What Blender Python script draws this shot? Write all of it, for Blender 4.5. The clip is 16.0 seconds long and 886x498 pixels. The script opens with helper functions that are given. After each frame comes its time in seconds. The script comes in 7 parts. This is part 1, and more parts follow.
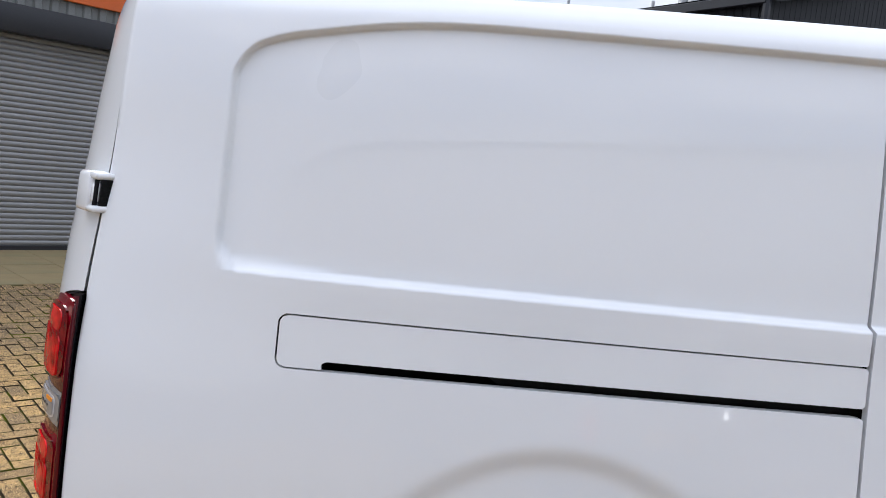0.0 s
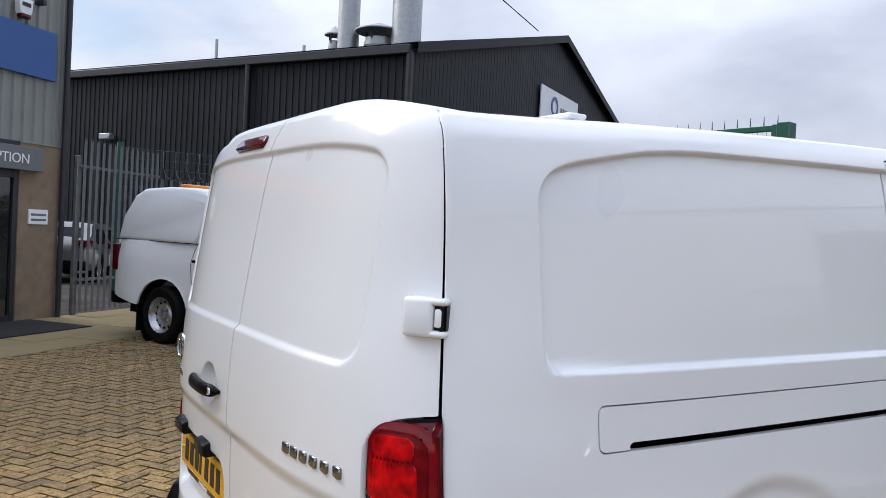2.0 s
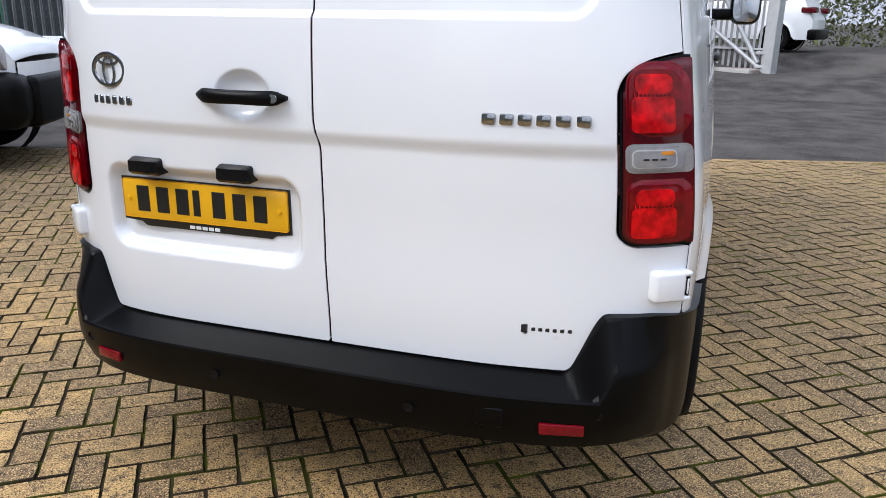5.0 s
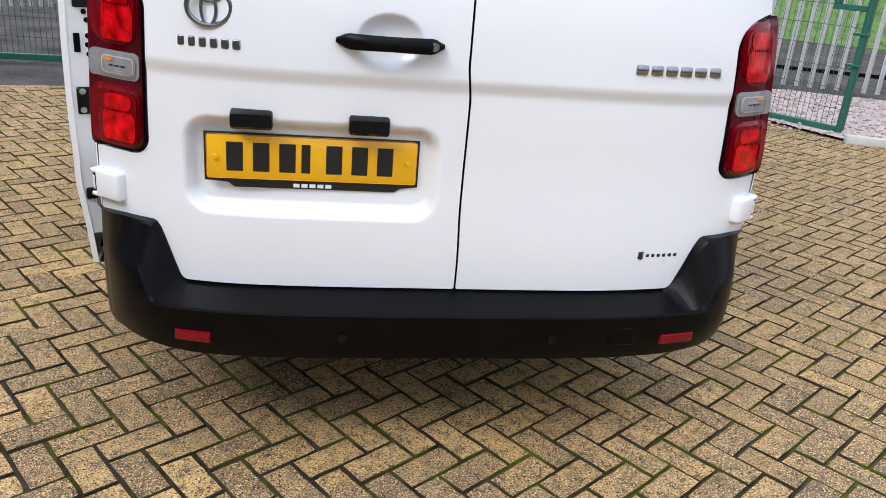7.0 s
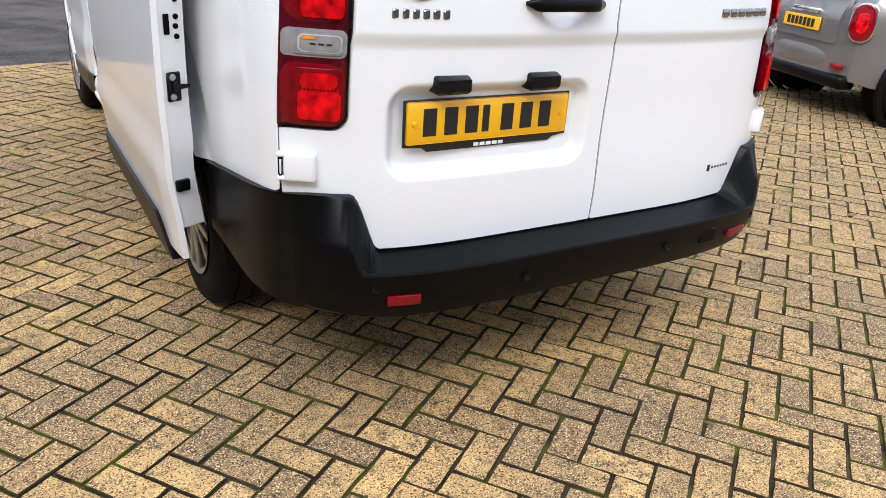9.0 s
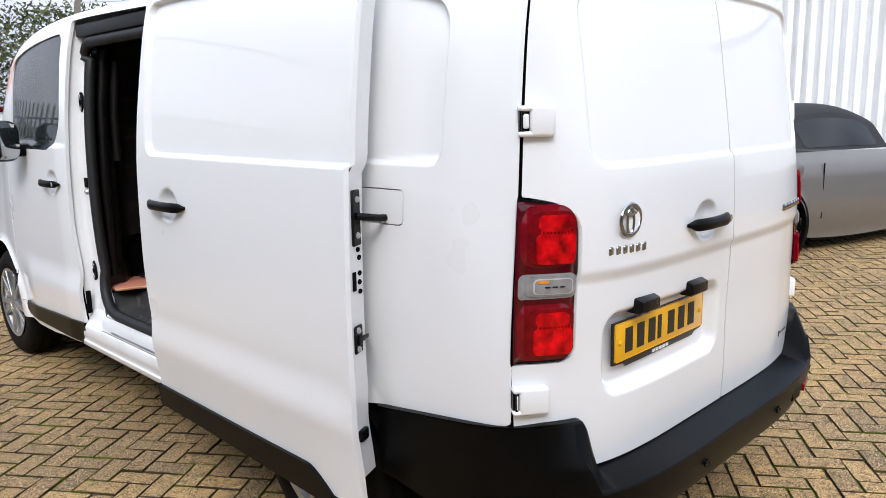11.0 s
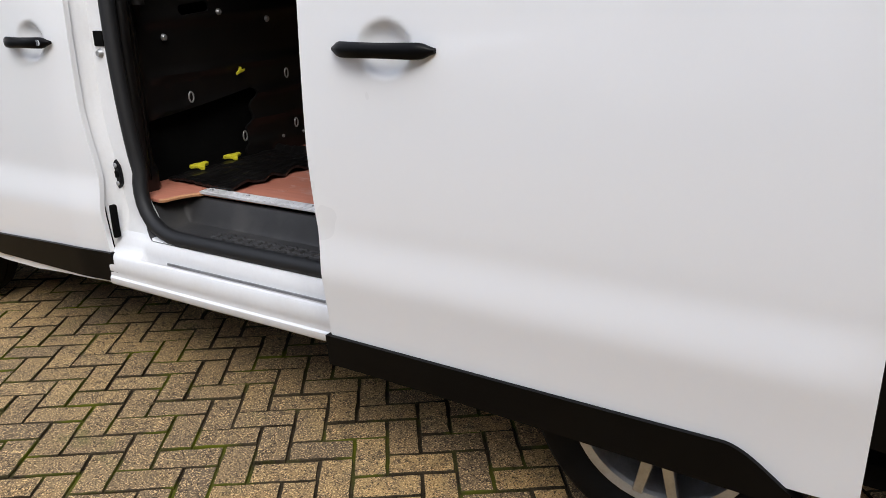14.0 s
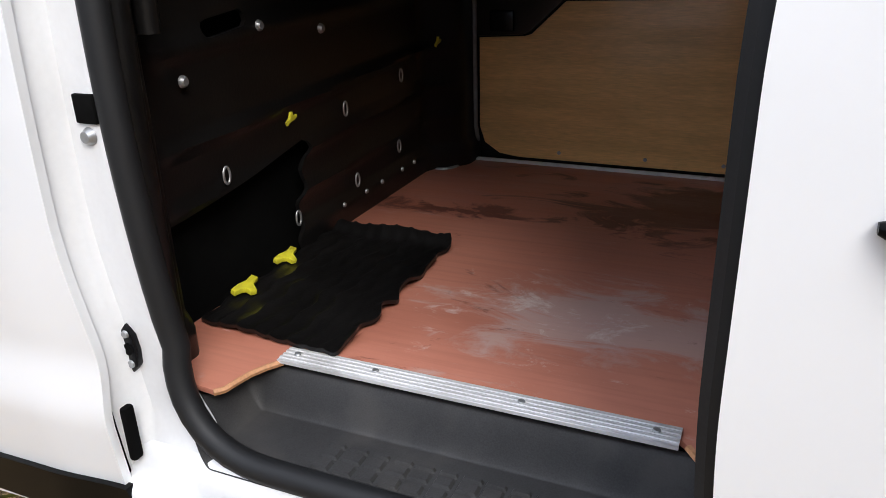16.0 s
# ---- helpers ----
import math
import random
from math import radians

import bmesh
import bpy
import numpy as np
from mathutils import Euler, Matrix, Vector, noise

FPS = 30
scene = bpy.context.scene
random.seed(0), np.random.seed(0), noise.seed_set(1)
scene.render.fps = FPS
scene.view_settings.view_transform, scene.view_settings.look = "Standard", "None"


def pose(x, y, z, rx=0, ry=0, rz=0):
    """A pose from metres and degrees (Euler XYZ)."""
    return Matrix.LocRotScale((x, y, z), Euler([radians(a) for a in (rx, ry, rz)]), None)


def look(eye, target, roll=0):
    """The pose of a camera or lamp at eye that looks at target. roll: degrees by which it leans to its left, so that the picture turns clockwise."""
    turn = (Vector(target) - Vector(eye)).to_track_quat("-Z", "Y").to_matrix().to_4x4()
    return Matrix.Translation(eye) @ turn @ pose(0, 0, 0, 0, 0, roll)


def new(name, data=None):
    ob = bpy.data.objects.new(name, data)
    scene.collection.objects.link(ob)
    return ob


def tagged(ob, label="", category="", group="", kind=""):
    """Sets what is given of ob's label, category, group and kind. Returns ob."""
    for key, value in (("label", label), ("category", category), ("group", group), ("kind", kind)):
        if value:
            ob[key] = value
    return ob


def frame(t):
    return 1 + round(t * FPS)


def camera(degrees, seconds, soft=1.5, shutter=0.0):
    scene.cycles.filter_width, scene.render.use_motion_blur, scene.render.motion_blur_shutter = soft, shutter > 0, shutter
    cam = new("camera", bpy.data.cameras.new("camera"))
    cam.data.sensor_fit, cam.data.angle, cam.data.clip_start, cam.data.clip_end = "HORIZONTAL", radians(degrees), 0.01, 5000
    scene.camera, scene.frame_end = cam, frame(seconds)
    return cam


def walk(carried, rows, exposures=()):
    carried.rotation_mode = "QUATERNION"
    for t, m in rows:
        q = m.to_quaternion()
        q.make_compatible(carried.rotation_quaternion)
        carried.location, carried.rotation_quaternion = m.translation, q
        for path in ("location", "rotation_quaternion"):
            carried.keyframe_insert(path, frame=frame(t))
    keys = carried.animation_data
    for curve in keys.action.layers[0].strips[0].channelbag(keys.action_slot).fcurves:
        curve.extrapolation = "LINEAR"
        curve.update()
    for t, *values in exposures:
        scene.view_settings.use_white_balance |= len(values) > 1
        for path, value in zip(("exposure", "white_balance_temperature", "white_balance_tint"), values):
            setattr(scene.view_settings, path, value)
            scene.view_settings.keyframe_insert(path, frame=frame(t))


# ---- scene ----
cam = camera(60.5, 16.0, 0.82)
PATH = [
    (0, (2.377, 0.62, 1.619), (0.398, 0.826, 1.414), 6.2),
    (0.5, (2.307, 0.324, 1.667), (0.355, 0.731, 1.512), 5.0),
    (1, (2.182, 0.003, 1.69), (0.303, 0.683, 1.602), 4.5),
    (1.5, (2.134, -0.342, 1.67), (0.344, 0.549, 1.618), 4.0),
    (2, (2.123, -0.715, 1.674), (0.436, 0.36, 1.634), 3.0),
    (2.5, (1.907, -1.013, 1.618), (0.353, 0.244, 1.541), 1.9),
    (3, (1.73, -1.246, 1.579), (0.325, 0.169, 1.422), 0.7),
    (3.5, (1.564, -1.486, 1.518), (0.342, 0.074, 1.251), -0.3),
    (4, (1.36, -1.559, 1.447), (0.333, 0.113, 1.058), -0.7),
    (4.5, (1.125, -1.645, 1.397), (0.319, 0.116, 0.894), -0.4),
    (4.7, (1.045, -1.685, 1.377), (0.325, 0.101, 0.839), -0.0),
    (6.8, (-0.2, -1.904, 1.397), (0.038, -0.046, 0.694), 4.9),
    (7, (-0.311, -1.902, 1.387), (0.005, -0.062, 0.669), 5.0),
    (7.5, (-0.695, -1.859, 1.351), (-0.142, -0.098, 0.581), 5.4),
    (8, (-1.029, -1.913, 1.355), (-0.291, -0.237, 0.55), 5.4),
    (8.5, (-1.266, -1.879, 1.369), (-0.398, -0.272, 0.555), 4.9),
    (9, (-1.502, -1.691, 1.359), (-0.528, -0.131, 0.573), 3.8),
    (9.5, (-1.799, -1.599, 1.425), (-0.731, -0.067, 0.71), 2.3),
    (10, (-2.072, -1.47, 1.485), (-0.891, 0.025, 0.878), 0.4),
    (10.2, (-2.126, -1.395, 1.493), (-0.903, 0.083, 0.927), -0.2),
    (12.3, (-2.676, -0.446, 1.614), (-1.082, 0.75, 1.453), -1.6),
    (12.5, (-2.684, -0.291, 1.605), (-1.074, 0.878, 1.406), -1.6),
    (13, (-2.719, 0.034, 1.555), (-1.086, 1.139, 1.221), -1.3),
    (13.5, (-2.597, 0.284, 1.385), (-0.965, 1.33, 0.89), -1.2),
    (14, (-2.518, 0.573, 1.319), (-0.906, 1.57, 0.679), -1.2),
    (14.5, (-2.483, 0.943, 1.378), (-0.891, 1.917, 0.659), -2.0),
    (15, (-2.322, 1.254, 1.42), (-0.722, 2.211, 0.696), -2.6),
    (15.5, (-2.07, 1.541, 1.452), (-0.441, 2.444, 0.723), -2.9),
    (16, (-1.807, 1.845, 1.448), (-0.12, 2.6, 0.685), -1.8),
]
walk(cam, [(t, look(eye, target, roll)) for t, eye, target, roll in PATH], [(t, stops, kelvin, 10) for t, stops, kelvin in ((0, 1.10, 6500), (1.0, 0.96, 6450), (2.0, 0.92, 6400), (3.5, 1.06, 6250), (4.7, 1.21, 6200), (7, 1.33, 6250), (10, 1.57, 6380), (12.5, 0.88, 6420), (14.0, 1.18, 6550), (15.0, 1.40, 6600), (15.6, 1.34, 6500), (16, 1.48, 6500))])

# ---- sky and sun: bright broken overcast ----
world = bpy.data.worlds.new("world")
scene.world = world
world.use_nodes = True
wn, wl = world.node_tree.nodes, world.node_tree.links
wn.clear()
SUN_ELEV, SUN_AZ = 40.0, 229.0


def wnode(kind, **values):
    n = wn.new(kind)
    for key, value in values.items():
        n.inputs[key].default_value = value
    return n


sky = wn.new("ShaderNodeTexSky")
sky.sky_type, sky.sun_disc = "NISHITA", False
sky.sun_elevation, sky.sun_rotation = radians(SUN_ELEV), radians(SUN_AZ)
sky.air_density, sky.dust_density, sky.ozone_density = 1.0, 1.5, 1.0
sky_gain = wnode("ShaderNodeVectorMath")
sky_gain.operation = "SCALE"
sky_gain.inputs[3].default_value = 0.115
wl.new(sky.outputs[0], sky_gain.inputs[0])
wco = wn.new("ShaderNodeTexCoord")
wmap = wn.new("ShaderNodeMapping")
wmap.inputs["Scale"].default_value = (1.0, 1.0, 2.2)
wl.new(wco.outputs["Generated"], wmap.inputs["Vector"])
cloud = wnode("ShaderNodeTexNoise", Scale=1.7, Detail=7.0, Roughness=0.55, Distortion=0.3)
wl.new(wmap.outputs[0], cloud.inputs["Vector"])
cover = wn.new("ShaderNodeValToRGB")
cover.color_ramp.elements[0].position, cover.color_ramp.elements[0].color = 0.36, (0, 0, 0, 1)
cover.color_ramp.elements[1].position, cover.color_ramp.elements[1].color = 0.50, (1, 1, 1, 1)
wl.new(cloud.outputs["Fac"], cover.inputs[0])
tone = wnode("ShaderNodeTexNoise", Scale=2.6, Detail=5.0, Roughness=0.5)
wl.new(wmap.outputs[0], tone.inputs["Vector"])
shade = wn.new("ShaderNodeValToRGB")
shade.color_ramp.elements[0].position, shade.color_ramp.elements[0].color = 0.35, (0.46, 0.50, 0.615, 1)
shade.color_ramp.elements[1].position, shade.color_ramp.elements[1].color = 0.65, (0.75, 0.795, 0.905, 1)
wl.new(tone.outputs["Fac"], shade.inputs[0])
mixed = wn.new("ShaderNodeMixRGB")
wl.new(cover.outputs[0], mixed.inputs[0])
wl.new(sky_gain.outputs[0], mixed.inputs[1])
wl.new(shade.outputs[0], mixed.inputs[2])
backg = wnode("ShaderNodeBackground", Strength=0.95)
# an overcast sky is brighter overhead than near the horizon
wsep = wn.new("ShaderNodeSeparateXYZ")
wl.new(wco.outputs["Generated"], wsep.inputs[0])
wup = wn.new("ShaderNodeMapRange")
wup.inputs["From Min"].default_value, wup.inputs["From Max"].default_value = 0.0, 1.0
wup.inputs["To Min"].default_value, wup.inputs["To Max"].default_value = 0.48, 1.45
wl.new(wsep.outputs["Z"], wup.inputs["Value"])
wscale = wn.new("ShaderNodeVectorMath")
wscale.operation = "SCALE"
wl.new(mixed.outputs[0], wscale.inputs[0])
wl.new(wup.outputs[0], wscale.inputs[3])
wl.new(wscale.outputs[0], backg.inputs[0])
wout = wn.new("ShaderNodeOutputWorld")
wl.new(backg.outputs[0], wout.inputs[0])

sun_data = bpy.data.lights.new("sun", "SUN")
sun_data.energy, sun_data.angle, sun_data.color = 1.3, radians(32), (1.0, 0.97, 0.93)
sun = new("sun", sun_data)
_az, _el = radians(SUN_AZ), radians(SUN_ELEV)
sun.matrix_world = look((0, 0, 30), (-30 * math.sin(_az) * math.cos(_el), -30 * math.cos(_az) * math.cos(_el), 30 - 30 * math.sin(_el)))


# ---- materials ----
def mat(name, col, rough=0.5, metal=0.0, var=0.12, scale=6.0, fine=90.0, bump=0.0, coat=0.0, spec=0.5, dirt=None, dirt_scale=2.0, dirt_amount=0.35, trans=0.0, ior=1.45, stretch=(1, 1, 1), rvar=0.08, alpha=1.0, world_space=False):
    m = bpy.data.materials.new(name)
    m.use_nodes = True
    n, l = m.node_tree.nodes, m.node_tree.links
    b = n["Principled BSDF"]
    co = n.new("ShaderNodeTexCoord")
    mp = n.new("ShaderNodeMapping")
    mp.inputs["Scale"].default_value = stretch
    l.new(n.new("ShaderNodeNewGeometry").outputs["Position"] if world_space else co.outputs["Object"], mp.inputs["Vector"])

    def noise_tex(sc, detail=4.0):
        t = n.new("ShaderNodeTexNoise")
        t.inputs["Scale"].default_value, t.inputs["Detail"].default_value = sc, detail
        l.new(mp.outputs[0], t.inputs["Vector"])
        return t

    big, small = noise_tex(scale), noise_tex(fine, 3.0)
    add = n.new("ShaderNodeMath")
    add.operation = "ADD"
    l.new(big.outputs["Fac"], add.inputs[0])
    l.new(small.outputs["Fac"], add.inputs[1])
    ramp = n.new("ShaderNodeMapRange")
    ramp.inputs["From Min"].default_value, ramp.inputs["From Max"].default_value = 0.7, 1.3
    l.new(add.outputs[0], ramp.inputs["Value"])
    mx = n.new("ShaderNodeMixRGB")
    mx.inputs[1].default_value = (*[c * (1 - var) for c in col], 1)
    mx.inputs[2].default_value = (*[min(1, c * (1 + var)) for c in col], 1)
    l.new(ramp.outputs[0], mx.inputs[0])
    colour = mx.outputs[0]
    if dirt:
        dn = noise_tex(dirt_scale, 6.0)
        dr = n.new("ShaderNodeMapRange")
        dr.inputs["From Min"].default_value, dr.inputs["From Max"].default_value = 0.48, 0.68
        dr.inputs["To Max"].default_value = dirt_amount
        l.new(dn.outputs["Fac"], dr.inputs["Value"])
        dm = n.new("ShaderNodeMixRGB")
        dm.inputs[2].default_value = (*dirt, 1)
        l.new(dr.outputs[0], dm.inputs[0])
        l.new(colour, dm.inputs[1])
        colour = dm.outputs[0]
    l.new(colour, b.inputs["Base Color"])
    rr = n.new("ShaderNodeMapRange")
    rr.inputs["To Min"].default_value, rr.inputs["To Max"].default_value = max(0.01, rough - rvar), min(1, rough + rvar)
    l.new(small.outputs["Fac"], rr.inputs["Value"])
    l.new(rr.outputs[0], b.inputs["Roughness"])
    b.inputs["Metallic"].default_value = metal
    b.inputs["Coat Weight"].default_value, b.inputs["Coat Roughness"].default_value = coat, 0.03
    b.inputs["Specular IOR Level"].default_value = spec
    b.inputs["Transmission Weight"].default_value, b.inputs["IOR"].default_value = trans, ior
    b.inputs["Alpha"].default_value = alpha
    if bump:
        bp = n.new("ShaderNodeBump")
        bp.inputs["Strength"].default_value, bp.inputs["Distance"].default_value = bump, 0.004
        l.new(small.outputs["Fac"], bp.inputs["Height"])
        l.new(bp.outputs[0], b.inputs["Normal"])
    return m


M = {}
M["paint"] = mat("white_van_paint", (0.81, 0.82, 0.83), 0.28, var=0.005, scale=1.1, fine=2.5, coat=1.0, rvar=0.015)
M["paint_in"] = mat("white_jamb_paint", (0.76, 0.77, 0.78), 0.35, var=0.02, coat=0.5, dirt=(0.45, 0.42, 0.38), dirt_scale=7, dirt_amount=0.12)
M["step_plastic"] = mat("worn_step_plastic", (0.040, 0.040, 0.041), 0.55, var=0.25, fine=300, bump=0.12, spec=0.3, dirt=(0.085, 0.08, 0.075), dirt_scale=7, dirt_amount=0.45)
M["plastic"] = mat("black_grained_plastic", (0.0020, 0.0020, 0.0022), 0.34, var=0.25, fine=700, bump=0.05, spec=0.13, dirt=(0.005, 0.0048, 0.0046), dirt_scale=5, dirt_amount=0.3)
M["gloss_black"] = mat("gloss_black_plastic", (0.005, 0.005, 0.006), 0.25, var=0.15, fine=500, spec=0.2)
M["rubber"] = mat("black_rubber", (0.005, 0.005, 0.005), 0.7, var=0.25, fine=300, bump=0.2, spec=0.12, dirt=(0.014, 0.013, 0.012), dirt_scale=9, dirt_amount=0.3)
M["seal"] = mat("door_seal_rubber", (0.0075, 0.008, 0.009), 0.6, var=0.2, fine=200)
M["chrome"] = mat("chrome", (0.72, 0.73, 0.74), 0.08, metal=1.0, var=0.05, fine=100, rvar=0.03)
# chrome again, the dark ground it mirrors put into the colour
M["badge"] = mat("dark_reflecting_chrome", (0.34, 0.345, 0.35), 0.12, metal=1.0, var=0.15, fine=120, rvar=0.04)
M["alloy"] = mat("silver_wheel_paint", (0.50, 0.51, 0.52), 0.32, metal=0.85, var=0.08, fine=200, dirt=(0.16, 0.14, 0.12), dirt_scale=14, dirt_amount=0.35)
M["steel"] = mat("galvanised_steel", (0.42, 0.43, 0.44), 0.45, metal=0.75, var=0.18, scale=9, fine=60, dirt=(0.30, 0.29, 0.28), dirt_scale=4, dirt_amount=0.3)
# dull weathered steel, with the shade on the far fences put into its colour
M["dull_shaded_steel"] = mat("weathered_shaded_galvanised", (0.17, 0.175, 0.18), 0.6, metal=0.4, var=0.25, scale=6, fine=60, dirt=(0.10, 0.10, 0.095), dirt_scale=3, dirt_amount=0.4)
M["alu"] = mat("ribbed_aluminium", (0.80, 0.80, 0.80), 0.45, metal=0.35, var=0.05, fine=60, dirt=(0.3, 0.28, 0.26), dirt_scale=8, dirt_amount=0.3)
M["dark"] = mat("underside_black", (0.004, 0.004, 0.004), 0.9, var=0.3, fine=60, spec=0.05)
M["liner"] = mat("black_load_lining", (0.0052, 0.0048, 0.0047), 0.34, var=0.35, scale=5, fine=130, bump=0.15, dirt=(0.015, 0.014, 0.0135), dirt_scale=4, dirt_amount=0.3)
M["red_lens"] = mat("red_lens", (0.165, 0.0008, 0.006), 0.06, var=0.22, scale=14, fine=40, spec=0.5, rvar=0.02)
M["red_deep"] = mat("dark_red_lens", (0.070, 0.0004, 0.004), 0.05, var=0.10, scale=12, fine=60, spec=0.5, rvar=0.03)
M["red_bright"] = mat("bright_red_reflector", (0.50, 0.0015, 0.004), 0.12, var=0.70, scale=34, fine=22, spec=0.35)
M["red_bowl"] = mat("red_reflector_bowl", (0.15, 0.0006, 0.003), 0.10, var=0.45, scale=24, fine=40, spec=0.4)
M["clear_lens"] = mat("clear_lens", (0.46, 0.45, 0.445), 0.06, var=0.10, scale=16, fine=40, spec=0.6, coat=0.6)
M["amber"] = mat("amber_plastic", (0.66, 0.24, 0.03), 0.25, var=0.2, scale=40)
M["plate"] = mat("yellow_plate", (0.83, 0.43, 0.006), 0.3, var=0.04, fine=300, coat=0.4)
M["ink"] = mat("black_ink", (0.012, 0.012, 0.012), 0.4, var=0.1)
M["white_plastic"] = mat("white_sign_plastic", (0.78, 0.79, 0.80), 0.35, var=0.03, dirt=(0.55, 0.54, 0.5), dirt_scale=3, dirt_amount=0.15)
M["yellow"] = mat("yellow_plastic", (0.72, 0.66, 0.04), 0.4, var=0.1, dirt=(0.3, 0.26, 0.05), dirt_scale=25, dirt_amount=0.3)
M["glass"] = mat("tinted_glass", (0.10, 0.13, 0.13), 0.02, var=0.02, trans=0.85, ior=1.45, rvar=0.005)
M["dark_glass"] = mat("privacy_glass", (0.008, 0.009, 0.010), 0.03, var=0.05, coat=1.0, rvar=0.01)
M["car_glass"] = mat("dark_car_glass", (0.006, 0.007, 0.008), 0.06, var=0.1, spec=0.35, rvar=0.02)
M["mirror"] = mat("mirror_glass", (0.42, 0.43, 0.44), 0.02, metal=1.0, var=0.01, rvar=0.005)
M["ply"] = mat("varnished_plywood", (0.88, 0.52, 0.20), 0.42, var=0.16, scale=1.6, fine=26, stretch=(1, 1, 9), coat=0.2, dirt=(0.55, 0.28, 0.09), dirt_scale=3, dirt_amount=0.25)
M["edge_ply"] = mat("cut_ply_edge", (0.52, 0.26, 0.13), 0.6, var=0.2, fine=150)
M["tarmac"] = mat("worn_tarmac", (0.054, 0.049, 0.045), 0.92, var=0.65, scale=2.2, fine=36, bump=1.0, spec=0.12, dirt=(0.098, 0.088, 0.079), dirt_scale=0.7, dirt_amount=0.7)
M["gravel"] = mat("pink_gravel", (0.33, 0.27, 0.25), 0.9, var=0.45, scale=25, fine=60, bump=1.0)
M["concrete"] = mat("kerb_concrete", (0.36, 0.35, 0.33), 0.85, var=0.15, scale=3, fine=90, bump=0.3, dirt=(0.18, 0.18, 0.14), dirt_scale=2, dirt_amount=0.5)
M["grass"] = mat("rough_grass", (0.07, 0.13, 0.03), 0.9, var=0.5, scale=3, fine=60, bump=0.8)
M["slab"] = mat("yellow_paving_slab", (0.25, 0.19, 0.095), 0.85, var=0.15, scale=2.5, fine=120, bump=0.25, dirt=(0.16, 0.15, 0.08), dirt_scale=1.2, dirt_amount=0.6)
M["clad_grey"] = mat("grey_steel_cladding", (0.225, 0.232, 0.22), 0.45, metal=0.1, var=0.08, scale=1.2, fine=50, dirt=(0.26, 0.26, 0.23), dirt_scale=0.8, dirt_amount=0.35)
M["clad_black"] = mat("dark_steel_cladding", (0.0105, 0.0118, 0.0145), 0.55, spec=0.25, var=0.15, scale=0.6, fine=20, dirt=(0.026, 0.027, 0.031), dirt_scale=0.4, dirt_amount=0.4)
M["clad_white"] = mat("white_steel_cladding", (0.72, 0.73, 0.74), 0.4, var=0.06, scale=0.5, fine=20, dirt=(0.50, 0.50, 0.48), dirt_scale=0.4, dirt_amount=0.3)
M["shutter"] = mat("shutter_slat", (0.24, 0.24, 0.24), 0.4, metal=0.3, var=0.06, scale=2, fine=60, dirt=(0.28, 0.27, 0.26), dirt_scale=1.2, dirt_amount=0.4)
M["dark_trim"] = mat("dark_grey_trim", (0.021, 0.022, 0.026), 0.4, var=0.12, scale=2, fine=60)
M["blue"] = mat("blue_fascia", (0.025, 0.088, 0.28), 0.42, var=0.05, scale=1, dirt=(0.05, 0.10, 0.24), dirt_scale=0.8, dirt_amount=0.3)
M["navy"] = mat("navy_board", (0.010, 0.020, 0.085), 0.4, var=0.08)
M["orange"] = mat("orange_board", (0.72, 0.14, 0.025), 0.42, var=0.05, dirt=(0.45, 0.09, 0.02), dirt_scale=0.8, dirt_amount=0.3)
M["sign_grey"] = mat("grey_sign_board", (0.13, 0.138, 0.145), 0.35, var=0.06)
M["stone"] = mat("buff_blockwork", (0.21, 0.155, 0.105), 0.9, var=0.25, scale=6, fine=110, bump=0.4, dirt=(0.17, 0.14, 0.10), dirt_scale=1.5, dirt_amount=0.4)
M["green"] = mat("green_powder_coat", (0.010, 0.075, 0.050), 0.4, var=0.12, fine=80)
M["mesh_dark"] = mat("dark_green_wire", (0.02, 0.05, 0.045), 0.5, var=0.1)
M["pale_steel"] = mat("pale_galvanised", (0.41, 0.415, 0.42), 0.5, metal=0.35, var=0.12, scale=5, fine=40)
M["pick_paint"] = mat("white_pickup_paint", (0.84, 0.85, 0.86), 0.28, var=0.02, coat=1.0, rvar=0.03, dirt=(0.6, 0.58, 0.55), dirt_scale=1.5, dirt_amount=0.1)
M["grey_paint"] = mat("silver_grey_car_paint", (0.17, 0.163, 0.158), 0.3, metal=0.5, var=0.04, coat=1.0, rvar=0.03)
M["fabric"] = mat("black_soft_top", (0.012, 0.012, 0.014), 0.8, var=0.25, fine=250, bump=0.3)
# concrete darkened: the posts' look against bright sky is put into the colour
M["post_concrete"] = mat("weathered_backlit_concrete", (0.15, 0.135, 0.12), 0.9, var=0.25, scale=5, fine=60, bump=0.3)
M["bark"] = mat("bark", (0.10, 0.08, 0.065), 0.9, var=0.3, scale=10, fine=60, bump=0.5)
M["leaf"] = mat("autumn_leaf", (0.13, 0.085, 0.03), 0.8, var=0.4, scale=4, fine=30)
M["hedge"] = mat("hedge_leaf", (0.075, 0.085, 0.030), 0.8, var=0.45, scale=2, fine=20)
M["mat_rubber"] = mat("door_mat", (0.015, 0.015, 0.016), 0.9, var=0.3, fine=200, bump=0.5)
M["rust_dirt"] = mat("rusty_dirt", (0.12, 0.070, 0.048), 0.9, var=0.5, scale=12, fine=120, bump=0.5, dirt=(0.36, 0.28, 0.24), dirt_scale=9, dirt_amount=0.7)
# the clear lens at about half brightness, shade put into its colour
M["clear_dark"] = mat("shaded_clear_lens", (0.25, 0.245, 0.245), 0.06, var=0.15, scale=16, fine=40, spec=0.6, coat=0.6)


